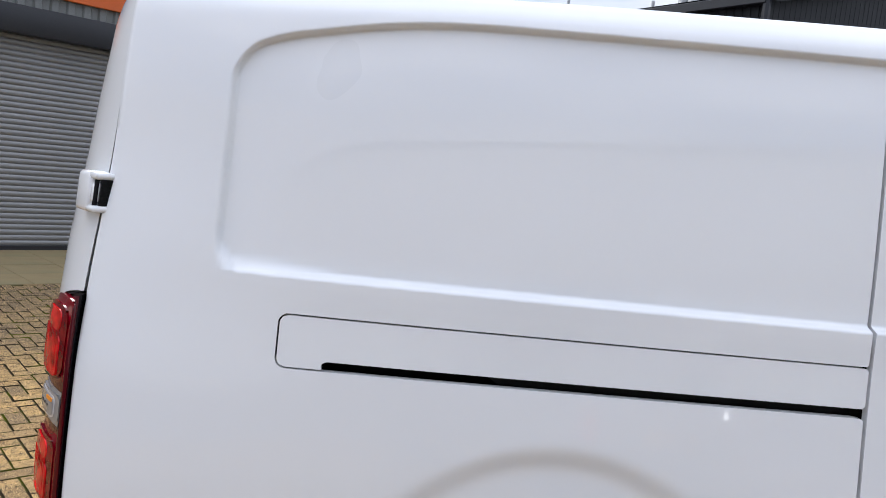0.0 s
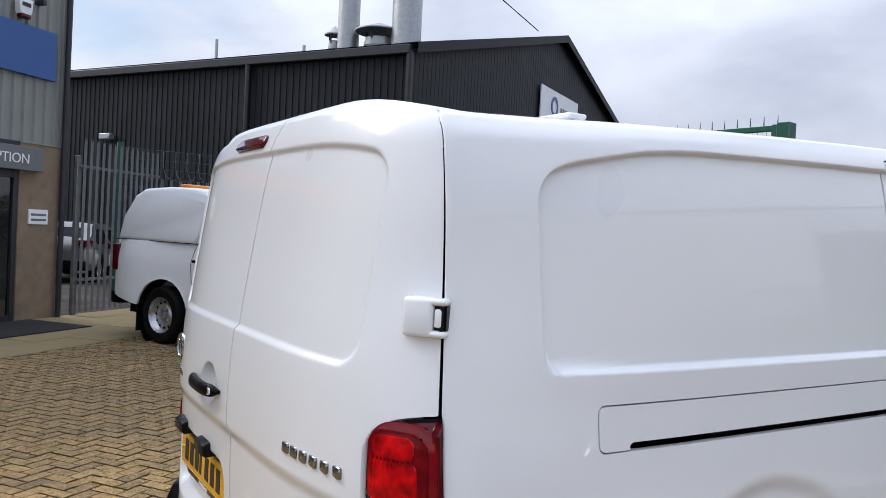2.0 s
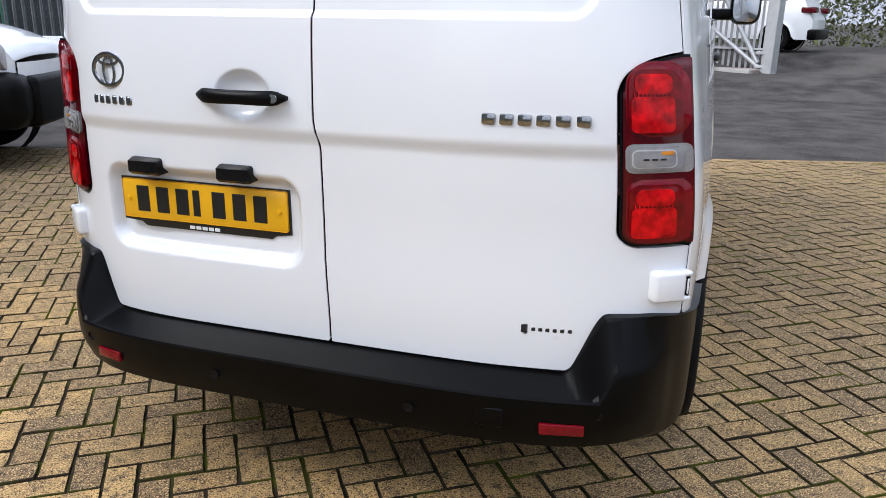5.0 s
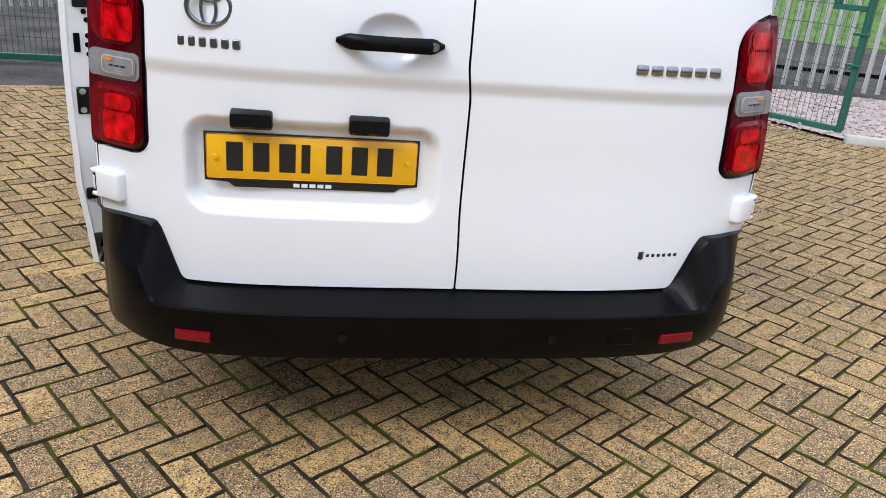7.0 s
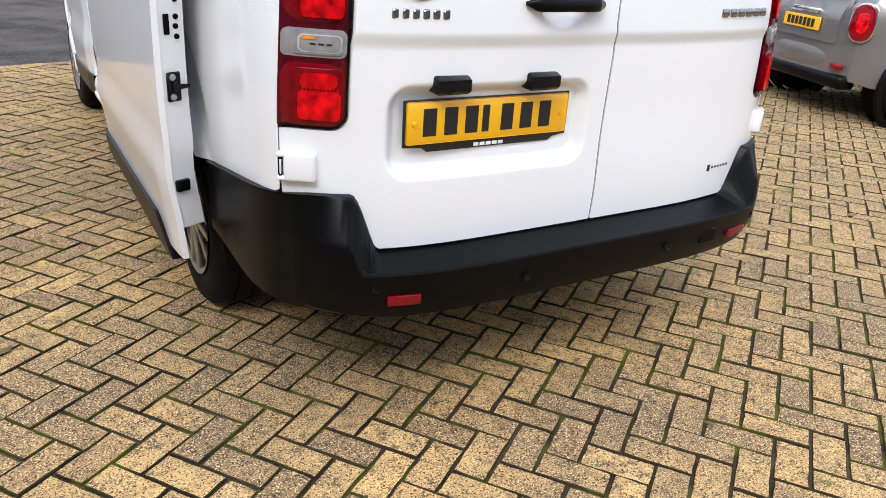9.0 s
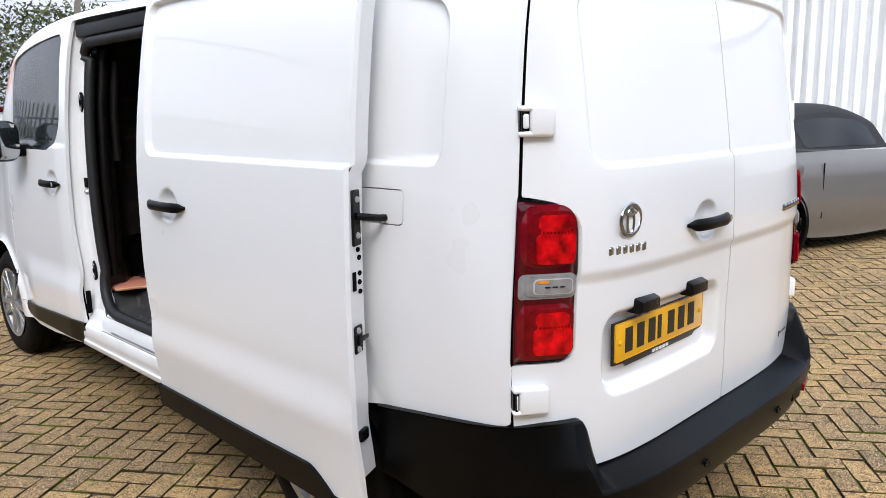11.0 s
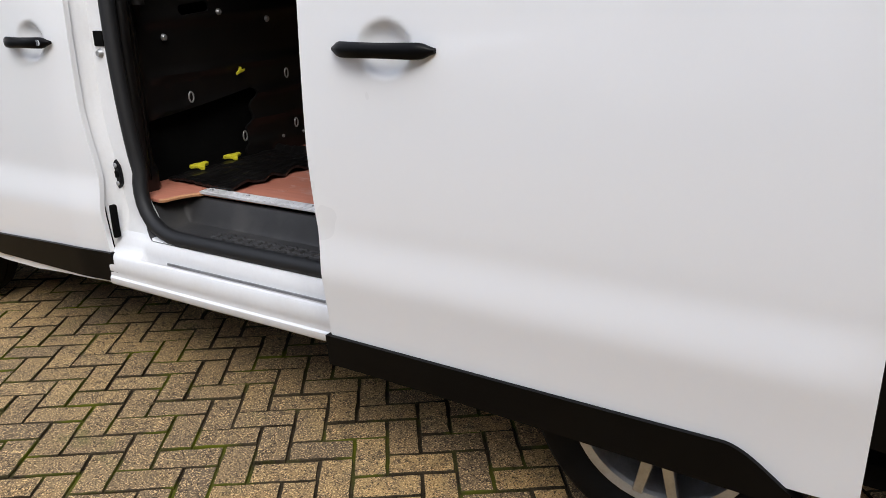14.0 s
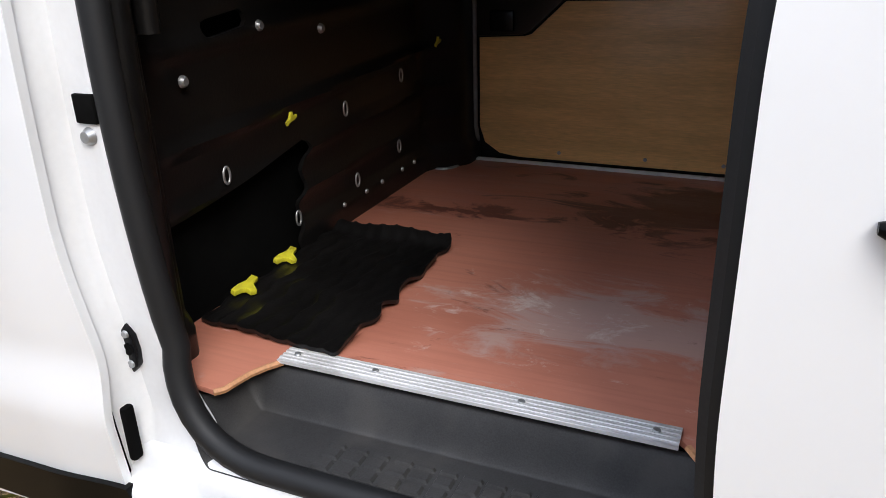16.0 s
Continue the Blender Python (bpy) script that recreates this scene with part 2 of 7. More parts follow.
def floor_board_material():
    """Red-brown coated plywood, scuffed grey along the grain where loads were dragged."""
    m = bpy.data.materials.new("red_brown_coated_plywood")
    m.use_nodes = True
    n, l = m.node_tree.nodes, m.node_tree.links
    b = n["Principled BSDF"]
    co = n.new("ShaderNodeTexCoord")
    mp = n.new("ShaderNodeMapping")
    mp.inputs["Scale"].default_value = (1.0, 0.42, 1.0)
    mp.inputs["Rotation"].default_value = (0, 0, radians(6))
    l.new(co.outputs["Object"], mp.inputs["Vector"])

    def tex(sc, detail, rough=0.6, dist=0.0):
        t = n.new("ShaderNodeTexNoise")
        t.inputs["Scale"].default_value, t.inputs["Detail"].default_value = sc, detail
        t.inputs["Roughness"].default_value, t.inputs["Distortion"].default_value = rough, dist
        l.new(mp.outputs[0], t.inputs["Vector"])
        return t

    def mapped(src, lo, hi, top=1.0):
        r = n.new("ShaderNodeMapRange")
        r.inputs["From Min"].default_value, r.inputs["From Max"].default_value, r.inputs["To Max"].default_value = lo, hi, top
        l.new(src.outputs["Fac"], r.inputs["Value"])
        return r

    def blend(fac, a, colour):
        x = n.new("ShaderNodeMixRGB")
        l.new(fac.outputs[0], x.inputs[0])
        if isinstance(a, tuple):
            x.inputs[1].default_value = (*a, 1)
        else:
            l.new(a.outputs[0], x.inputs[1])
        x.inputs[2].default_value = (*colour, 1)
        return x

    base = blend(mapped(tex(3.0, 8), 0.3, 0.7), (0.40, 0.142, 0.092), (0.60, 0.240, 0.162))
    grain = n.new("ShaderNodeTexNoise")
    gm = n.new("ShaderNodeMapping")
    gm.inputs["Scale"].default_value = (75.0, 3.0, 1.0)
    l.new(co.outputs["Object"], gm.inputs["Vector"])
    l.new(gm.outputs[0], grain.inputs["Vector"])
    grain.inputs["Scale"].default_value, grain.inputs["Detail"].default_value = 1.0, 5.0
    lines = blend(mapped(grain, 0.45, 0.75, 0.28), base, (0.30, 0.105, 0.068))

    def spot(cx, cy, rx, ry):
        """1 at a place on the board, falling to 0 at an oval round it."""
        sub = n.new("ShaderNodeVectorMath")
        sub.operation = "SUBTRACT"
        sub.inputs[1].default_value = (cx, cy, 0.655)
        l.new(co.outputs["Object"], sub.inputs[0])
        mul = n.new("ShaderNodeVectorMath")
        mul.operation = "MULTIPLY"
        mul.inputs[1].default_value = (1 / rx, 1 / ry, 1)
        l.new(sub.outputs[0], mul.inputs[0])
        ln = n.new("ShaderNodeVectorMath")
        ln.operation = "LENGTH"
        l.new(mul.outputs[0], ln.inputs[0])
        r = n.new("ShaderNodeMapRange")
        r.inputs["From Min"].default_value, r.inputs["From Max"].default_value = 1.0, 0.0
        l.new(ln.outputs["Value"], r.inputs["Value"])
        return r

    def ragged(spots, noise_src, gain, lo, hi, top):
        """Noise raised near the spots, cut to a patch with a torn outline."""
        total = noise_src.outputs["Fac"]
        for s in spots:
            mm = n.new("ShaderNodeMath")
            mm.operation = "MULTIPLY_ADD"
            l.new(s.outputs[0], mm.inputs[0])
            mm.inputs[1].default_value = gain
            l.new(total, mm.inputs[2])
            total = mm.outputs[0]
        r = n.new("ShaderNodeMapRange")
        r.inputs["From Min"].default_value, r.inputs["From Max"].default_value, r.inputs["To Max"].default_value = lo, hi, top
        l.new(total, r.inputs["Value"])
        return r

    wear = blend(ragged([spot(-0.36, 2.20, 0.34, 0.50), spot(-0.30, 1.95, 0.30, 0.4)], tex(8.5, 12, 0.74, 0.9), 0.20, 0.61, 0.72, 0.58), lines, (0.52, 0.42, 0.38))
    chalk = blend(ragged([spot(-0.33, 2.25, 0.30, 0.5)], tex(13.0, 10, 0.75, 0.6), 0.12, 0.64, 0.74, 0.6), wear, (0.74, 0.66, 0.61))
    wet = blend(ragged([spot(0.42, 2.12, 0.36, 0.36), spot(0.26, 2.72, 0.10, 0.42), spot(0.55, 1.8, 0.3, 0.4)], tex(8.0, 10, 0.66, 1.4), 0.30, 0.62, 0.71, 0.85), chalk, (0.115, 0.032, 0.022))
    l.new(wet.outputs[0], b.inputs["Base Color"])
    rr = mapped(tex(6.0, 6), 0.3, 0.7, 0.62)
    rr.inputs["To Min"].default_value = 0.34
    l.new(rr.outputs[0], b.inputs["Roughness"])
    bp = n.new("ShaderNodeBump")
    bp.inputs["Strength"].default_value, bp.inputs["Distance"].default_value = 0.25, 0.002
    l.new(grain.outputs["Fac"], bp.inputs["Height"])
    l.new(bp.outputs[0], b.inputs["Normal"])
    return m


def paver_material(name, per_island):
    """Buff concrete block with dark and pale grit, each block its own shade, greyed by traffic in patches, dimmed over
    wide areas by position.
    """
    m = bpy.data.materials.new(name)
    m.use_nodes = True
    n, l = m.node_tree.nodes, m.node_tree.links
    b = n["Principled BSDF"]
    geo = n.new("ShaderNodeNewGeometry")
    if per_island:
        rnd = geo.outputs["Random Per Island"]
    else:
        rnd = n.new("ShaderNodeObjectInfo").outputs["Random"]

    def tex(sc, detail=3.0, rough=0.5):
        t = n.new("ShaderNodeTexNoise")
        t.inputs["Scale"].default_value, t.inputs["Detail"].default_value, t.inputs["Roughness"].default_value = sc, detail, rough
        l.new(geo.outputs["Position"], t.inputs["Vector"])
        return t

    def mapped(src, lo, hi, top=1.0):
        r = n.new("ShaderNodeMapRange")
        r.inputs["From Min"].default_value, r.inputs["From Max"].default_value, r.inputs["To Max"].default_value = lo, hi, top
        l.new(src, r.inputs["Value"])
        return r.outputs[0]

    def blend(fac, a, c):
        x = n.new("ShaderNodeMixRGB")
        l.new(fac, x.inputs[0])
        for i, v in ((1, a), (2, c)):
            if isinstance(v, tuple):
                x.inputs[i].default_value = (*v, 1)
            else:
                l.new(v, x.inputs[i])
        return x.outputs[0]

    ramp = n.new("ShaderNodeValToRGB")
    e = ramp.color_ramp.elements
    e[0].position, e[0].color = 0.0, (0.22, 0.150, 0.088, 1)
    e[1].position, e[1].color = 1.0, (0.72, 0.46, 0.185, 1)
    for pos, c in ((0.22, (0.55, 0.338, 0.132, 1)), (0.5, (0.67, 0.42, 0.165, 1)), (0.72, (0.38, 0.240, 0.112, 1))):
        k = e.new(pos)
        k.color = c
    l.new(rnd, ramp.inputs[0])
    c = blend(mapped(tex(13.0, 6, 0.65).outputs["Fac"], 0.42, 0.66, 0.60), ramp.outputs[0], (0.175, 0.118, 0.070))
    c = blend(mapped(tex(1.1, 6, 0.6).outputs["Fac"], 0.46, 0.62, 0.62), c, (0.135, 0.108, 0.084))
    # painted-in shade: blocks dim towards the far end, off side and left
    dim_axes = n.new("ShaderNodeSeparateXYZ")
    l.new(geo.outputs["Position"], dim_axes.inputs[0])
    c = blend(mapped(dim_axes.outputs["Y"], -0.3, 2.6, 0.56), c, (0.145, 0.108, 0.068))
    c = blend(mapped(dim_axes.outputs["X"], 0.6, 1.8, 0.48), c, (0.125, 0.096, 0.064))
    c = blend(mapped(dim_axes.outputs["X"], -1.9, -4.8, 0.72), c, (0.120, 0.094, 0.066))
    c = blend(mapped(tex(26.0, 5, 0.7).outputs["Fac"], 0.53, 0.62, 0.72), c, (0.105, 0.076, 0.052))
    c = blend(mapped(tex(150.0, 3, 0.65).outputs["Fac"], 0.53, 0.59, 0.90), c, (0.040, 0.029, 0.019))
    c = blend(mapped(tex(200.0, 2, 0.6).outputs["Fac"], 0.555, 0.63, 0.80), c, (0.88, 0.61, 0.29))
    c = blend(mapped(tex(3.2, 9, 0.72).outputs["Fac"], 0.59, 0.70, 0.55), c, (0.105, 0.115, 0.035))
    l.new(c, b.inputs["Base Color"])
    b.inputs["Roughness"].default_value = 0.92
    b.inputs["Specular IOR Level"].default_value = 0.08
    bp = n.new("ShaderNodeBump")
    bp.inputs["Strength"].default_value, bp.inputs["Distance"].default_value = 0.8, 0.004
    l.new(tex(150.0, 3).outputs["Fac"], bp.inputs["Height"])
    l.new(bp.outputs[0], b.inputs["Normal"])
    return m


def joint_material():
    """Dark sand between the blocks with moss in patches."""
    m = mat("mossy_joint_sand", (0.050, 0.038, 0.023), 0.95, var=0.6, scale=8, fine=200, bump=0.8, dirt=(0.105, 0.115, 0.012), dirt_scale=4.5, dirt_amount=1.0, world_space=True, spec=0.05)
    return m


M["board"] = floor_board_material()
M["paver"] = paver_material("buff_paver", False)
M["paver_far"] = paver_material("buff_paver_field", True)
M["joint"] = joint_material()


# ---- building helpers ----
def spline(xs, ys):
    """A natural cubic spline through the knots, for arrays."""
    xs, ys = np.array(xs, float), np.array(ys, float)
    h = np.diff(xs)
    k = len(xs)
    a, r = np.eye(k), np.zeros(k)
    for i in range(1, k - 1):
        a[i, i - 1], a[i, i], a[i, i + 1] = h[i - 1], 2 * (h[i - 1] + h[i]), h[i]
        r[i] = 3 * ((ys[i + 1] - ys[i]) / h[i] - (ys[i] - ys[i - 1]) / h[i - 1])
    c = np.linalg.solve(a, r)
    b = np.diff(ys) / h - h * (2 * c[:-1] + c[1:]) / 3
    d = np.diff(c) / (3 * h)

    def f(x):
        x = np.clip(np.asarray(x, float), xs[0], xs[-1])
        i = np.clip(np.searchsorted(xs, x) - 1, 0, k - 2)
        t = x - xs[i]
        return ys[i] + b[i] * t + c[i] * t * t + d[i] * t ** 3

    return f


def ramp01(x):
    x = np.clip(x, 0, 1)
    return x * x * (3 - 2 * x)


def rbox_sd(x, y, x0, x1, y0, y1, r):
    """Signed distance to a rounded rectangle; the bounds may be arrays."""
    qx, qy = np.maximum(x0 - x, x - x1) + r, np.maximum(y0 - y, y - y1) + r
    return np.hypot(np.maximum(qx, 0), np.maximum(qy, 0)) + np.minimum(np.maximum(qx, qy), 0) - r


def part(name, bm, material, parent=None, label="", smooth=40):
    """Links a bmesh, or (verts, faces), as one mesh object under a thing or a part."""
    me = bpy.data.meshes.new(name)
    if isinstance(bm, tuple):
        me.from_pydata(bm[0], [], bm[1])
    else:
        bm.to_mesh(me)
        bm.free()
    me.materials.append(M[material] if isinstance(material, str) else material)
    if material == "paint":
        smooth = 72
    if smooth:
        me.polygons.foreach_set("use_smooth", [True] * len(me.polygons))
        me.set_sharp_from_angle(angle=radians(smooth))
    ob = new(name, me)
    ob.parent = parent
    return tagged(ob, label)


def thing(name, label, category, at=(0, 0, 0), rz=0.0, group="", kind=""):
    ob = new(name)
    ob.empty_display_size = 0.1
    ob.matrix_world = pose(*at, 0, 0, rz)
    return tagged(ob, label, category, group, kind)


def sheet(us, vs, fn, sdf=None, depth=None):
    """A surface over a grid, cut to sdf < 0 along a smooth outline, its rim turned inward by depth."""
    us, vs = np.asarray(us, float), np.asarray(vs, float)
    gu, gv = np.meshgrid(us, vs, indexing="ij")
    s = sdf(gu, gv) if sdf else np.full(gu.shape, -1.0)
    s = np.where(np.abs(s) < 1e-6, -1e-6, s)
    nu, nv = gu.shape
    ids, uv, faces = {}, [], []

    def corner(i, j):
        key = (i, j)
        if key not in ids:
            ids[key] = len(uv)
            uv.append((gu[i, j], gv[i, j]))
        return ids[key]

    def cross(a, b):
        key = (a, b) if a < b else (b, a)
        if key not in ids:
            t = s[a] / (s[a] - s[b])
            ids[key] = len(uv)
            uv.append((gu[a] + t * (gu[b] - gu[a]), gv[a] + t * (gv[b] - gv[a])))
        return ids[key]

    inside = s < 0
    for i in range(nu - 1):
        for j in range(nv - 1):
            q = ((i, j), (i + 1, j), (i + 1, j + 1), (i, j + 1))
            f = []
            for k in range(4):
                a, b = q[k], q[(k + 1) % 4]
                if inside[a]:
                    f.append(corner(*a))
                if inside[a] != inside[b]:
                    f.append(cross(a, b))
            if len(f) > 2:
                faces.append(f)
    uv = np.array(uv)
    verts = np.stack(fn(uv[:, 0], uv[:, 1]), axis=1)
    if depth is not None:
        seen = {}
        for f in faces:
            for a, b in zip(f, f[1:] + f[:1]):
                if (b, a) in seen:
                    del seen[(b, a)]
                else:
                    seen[(a, b)] = 1
        rim = {}
        extra = []
        for a, b in seen:
            for v in (a, b):
                if v not in rim:
                    rim[v] = len(verts) + len(extra)
                    extra.append(verts[v] + np.array(depth(verts[v]) if callable(depth) else depth))
        faces = faces + [[b, a, rim[a], rim[b]] for a, b in seen]
        verts = np.vstack([verts, np.array(extra)])
    return [tuple(v) for v in verts], faces


def box(bm, x0, x1, y0, y1, z0, z1, bevel=0.0, seg=2, m=None):
    made = bmesh.ops.create_cube(bm, size=1.0)["verts"]
    for v in made:
        v.co = Vector(((x0 + x1) / 2 + v.co.x * (x1 - x0), (y0 + y1) / 2 + v.co.y * (y1 - y0), (z0 + z1) / 2 + v.co.z * (z1 - z0)))
    if bevel:
        edges = list({e for v in made for e in v.link_edges})
        made = [v for v in bmesh.ops.bevel(bm, geom=edges, offset=bevel, segments=seg, profile=0.5, affect="EDGES")["verts"]]
    if m is not None:
        bmesh.ops.transform(bm, matrix=m, verts=list({v for v in made}))
    return bm


def boxm(*a, **k):
    return box(bmesh.new(), *a, **k)


def lathe(bm, profile, axis="x", n=32, at=(0, 0, 0), close=False):
    """Turns a profile of (along, radius) round an axis."""
    rings = []
    for along, r in profile:
        ring = []
        for k in range(n):
            a = 2 * math.pi * k / n
            c, s2 = r * math.cos(a), r * math.sin(a)
            p = {"x": (along, c, s2), "y": (c, along, s2), "z": (c, s2, along)}[axis]
            ring.append(bm.verts.new(Vector(p) + Vector(at)))
        rings.append(ring)
    for r0, r1 in zip(rings, rings[1:]):
        for k in range(n):
            bm.faces.new((r0[k], r0[(k + 1) % n], r1[(k + 1) % n], r1[k]))
    if close:
        bm.faces.new(rings[0][::-1])
        bm.faces.new(rings[-1])
    return bm


def tube(bm, pts, r, n=8, r1=None):
    """A round bar through the points, tapering to r1."""
    pts = [Vector(p) for p in pts]
    rings = []
    up = Vector((0.13, 0.21, 0.97))
    for i, p in enumerate(pts):
        d = (pts[min(i + 1, len(pts) - 1)] - pts[max(i - 1, 0)]).normalized()
        if abs(d.dot(up)) > 0.95:
            up = Vector((0.9, 0.3, 0.1))
        a = d.cross(up).normalized()
        b = d.cross(a).normalized()
        rad = r if r1 is None else r + (r1 - r) * i / (len(pts) - 1)
        rings.append([bm.verts.new(p + rad * (a * math.cos(2 * math.pi * k / n) + b * math.sin(2 * math.pi * k / n))) for k in range(n)])
    for q0, q1 in zip(rings, rings[1:]):
        for k in range(n):
            bm.faces.new((q0[k], q0[(k + 1) % n], q1[(k + 1) % n], q1[k]))
    bm.faces.new(rings[0][::-1])
    bm.faces.new(rings[-1])
    return bm


def prism(bm, outline, d0, d1, axis="y", bevel=0.0):
    """An outline in a plane (x, z for axis y; y, z for axis x; x, y for axis z), given thickness."""
    def p(u, v, w):
        return {"y": (u, w, v), "x": (w, u, v), "z": (u, v, w)}[axis]
    lo = [bm.verts.new(p(u, v, d0)) for u, v in outline]
    hi = [bm.verts.new(p(u, v, d1)) for u, v in outline]
    k = len(outline)
    faces = [bm.faces.new(lo), bm.faces.new(hi[::-1])]
    faces += [bm.faces.new((lo[i], hi[i], hi[(i + 1) % k], lo[(i + 1) % k])) for i in range(k)]
    bmesh.ops.recalc_face_normals(bm, faces=faces)
    if bevel:
        edges = list({e for f in faces[:2] for e in f.edges})
        bmesh.ops.bevel(bm, geom=edges, offset=bevel, segments=2, profile=0.5, affect="EDGES")
    return bm


def words(text, size, material, m, parent=None, name="lettering", depth=0.004):
    """Raised lettering in the built-in font, its lower left at the pose m, turned into a mesh."""
    c = bpy.data.curves.new(name, "FONT")
    c.body, c.size, c.extrude = text, size, depth
    tmp = bpy.data.objects.new(name, c)
    scene.collection.objects.link(tmp)
    me = bpy.data.meshes.new_from_object(tmp.evaluated_get(bpy.context.evaluated_depsgraph_get()))
    bpy.data.objects.remove(tmp)
    me.materials.clear()
    me.materials.append(M[material])
    ob = new(name, me)
    ob.parent = parent
    ob.matrix_local = m
    return ob


# ---- the van: rear at y = 0, nose towards +y, width along x ----
HALF = spline([0.105, 0.14, 0.22, 0.34, 0.5, 0.9, 1.6, 3.0, 3.8, 4.4, 4.85, 5.1], [0.888, 0.900, 0.913, 0.922, 0.935, 0.952, 0.966, 0.962, 0.952, 0.93, 0.86, 0.74])
EDGE_Z = spline([0.105, 0.35, 0.5, 0.9, 1.3, 1.65, 2.3, 3.05, 3.4, 3.7, 3.95, 4.25, 4.6, 5.1], [1.944, 1.952, 1.960, 1.984, 2.004, 2.020, 2.040, 2.045, 2.025, 1.985, 1.90, 1.63, 1.28, 1.0])
LEAN_IN = spline([0, 0.008, 0.02, 0.045, 0.09, 0.2, 0.35, 0.5, 0.65, 0.9, 1.2, 1.45, 1.7], [-0.175, -0.138, -0.118, -0.098, -0.080, -0.056, -0.036, -0.020, -0.009, 0, 0, -0.012, -0.035])
PANEL_TOP = spline([0.3, 0.36, 0.41, 0.49, 0.63, 0.95, 1.58, 2.2, 2.9], [1.784, 1.818, 1.841, 1.862, 1.890, 1.915, 1.936, 1.948, 1.955])
WHEEL_R, WHEEL_F, WHEEL_Z = 0.965, 4.27, 0.345
REAR_T = spline([0.3, 0.6, 0.9, 1.15, 1.4, 1.55, 1.75, 1.86, 1.91, 1.95, 1.98, 2.0], [0.03, 0.02, 0.005, 0, 0.014, 0.034, 0.064, 0.086, 0.102, 0.122, 0.148, 0.185])
CORNER_E = spline([0.3, 1.0, 1.6, 1.8, 1.90, 1.94, 1.955, 2.0], [0, 0, 0, 0, 0, 0.012, 0.028, 0.06])


def side_gap(z):
    """Rear edge of the sliding door, leaning forward below."""
    return 1.660 + 0.0 * z


def pillar_gap(z):
    """Rear edge of the front door."""
    return 2.952 - 0.036 * ramp01((1.02 - z) / 0.34) - 0.03 * ramp01((z - 1.45) / 0.55)


def lead_edge(z):
    """Front edge of the sliding door."""
    return 2.928 - 0.055 * ramp01((z - 1.3) / 0.7) - 0.020 * ramp01((1.0 - z) / 0.4)


def side_x(y, z):
    """Half-width of the body shell, with its pressings."""
    x = HALF(y) + LEAN_IN(EDGE_Z(y) - z)
    d = rbox_sd(y, z, 0.335, 2.845, 1.386, PANEL_TOP(y), 0.055)
    x = x - 0.021 * (0.5 * np.clip(-d / 0.010, 0, 1) + 0.5 * ramp01(-d / 0.010))
    e = np.hypot((y - 1.045) / 0.540, (z - 0.45) / 0.660)
    x = x - 0.016 * ramp01((1 - e) / 0.09) * ramp01((z - 0.72) / 0.2)
    for yc in (WHEEL_R, WHEEL_F):
        r = np.hypot(y - yc, z - 0.355)
        x = x + (0.030 * ramp01((0.50 - r) / 0.12) if yc < 2 else 0.022 * ramp01((0.44 - r) / 0.06))
    mid = ramp01((y - 1.45) / 0.3) * ramp01((3.9 - y) / 0.3)
    x = x + 0.024 * mid * ramp01((0.76 - z) / 0.16)
    for yc, zc in ((2.676, 1.204), (3.155, 1.192)):
        e = np.hypot((y - yc) / 0.074, (z - zc) / 0.062)
        x = x - 0.026 * (1 - np.clip(e, 0, 1) ** 3.5)
    x = x + 0.014 * ramp01((y - 2.9) / 0.2) * ramp01((1.40 - z) / 0.03) * ramp01((4.2 - y) / 0.3)
    return x


def slid_out(z):
    """How much further out the open door stands above than below."""
    return 0.018 * ramp01((z - 0.45) / 0.35)


def side_fn(sign, dx=0.0, dy=0.0, dz=0.0):
    def fn(y, u):
        z = EDGE_Z(y) - u
        return sign * (side_x(y, z) + dx + (slid_out(z) if dy else 0.0)), y + dy, z + dz
    return fn


def rear_y(x, z):
    """The two rear doors as one curved skin."""
    half = side_x(np.full_like(z, 0.105), np.minimum(z, 1.945))
    k = np.abs(x) / np.maximum(half, 0.3)
    y = -0.07 + 0.172 * np.minimum(k, 1.08) ** 5 + REAR_T(z) * (1 - 0.75 * np.minimum(k, 1) ** 4) + CORNER_E(z) * np.minimum(k, 1) ** 4 * 0.6
    d = rbox_sd(x, z, -0.705, 0.700, 1.378, 1.884 - 0.042 * (np.abs(x) / 0.7) ** 4, 0.07)
    y = y + 0.012 * (0.4 * np.clip(-d / 0.014, 0, 1) + 0.6 * ramp01(-d / 0.014))
    y = y + 0.012 * ramp01((1.115 - z) / 0.045) * ramp01((z - 0.62) / 0.3)
    d = rbox_sd(x, z, -0.655, -0.015, 0.735, 0.99, 0.07)
    y = y + 0.036 * ramp01(-d / 0.038)
    e = np.hypot((x + 0.163) / 0.078, (z - 1.190) / 0.062)
    y = y + 0.026 * (1 - np.clip(e, 0, 1) ** 3.5)
    return y


def rear_split(z):
    return 0.042 - 0.012 * ramp01((z - 1.05) / 0.1) + 0.006 * ramp01((0.8 - z) / 0.2)


def rear_low(x):
    """Lower edge of the rear doors, over the bumper's raised corners."""
    return 0.548 + 0.148 * ramp01((np.abs(x) - 0.655) / 0.09)


def light_sd(x, z):
    ax = np.abs(x)
    top = 1.310 - 0.022 * ramp01((0.885 - ax) / 0.12)
    q = rbox_sd(ax, z, 0.742, 1.2, 0.872, top, 0.040)
    return np.maximum(q, rbox_sd(ax, z, 0.742, 1.6, 0.5, top, 0.075))


def rear_top(x):
    return 1.997 - 0.055 * np.minimum(np.abs(x) / 0.76, 1) ** 3


van = thing("van", "white panel van, one side door open, on block paving", "van")

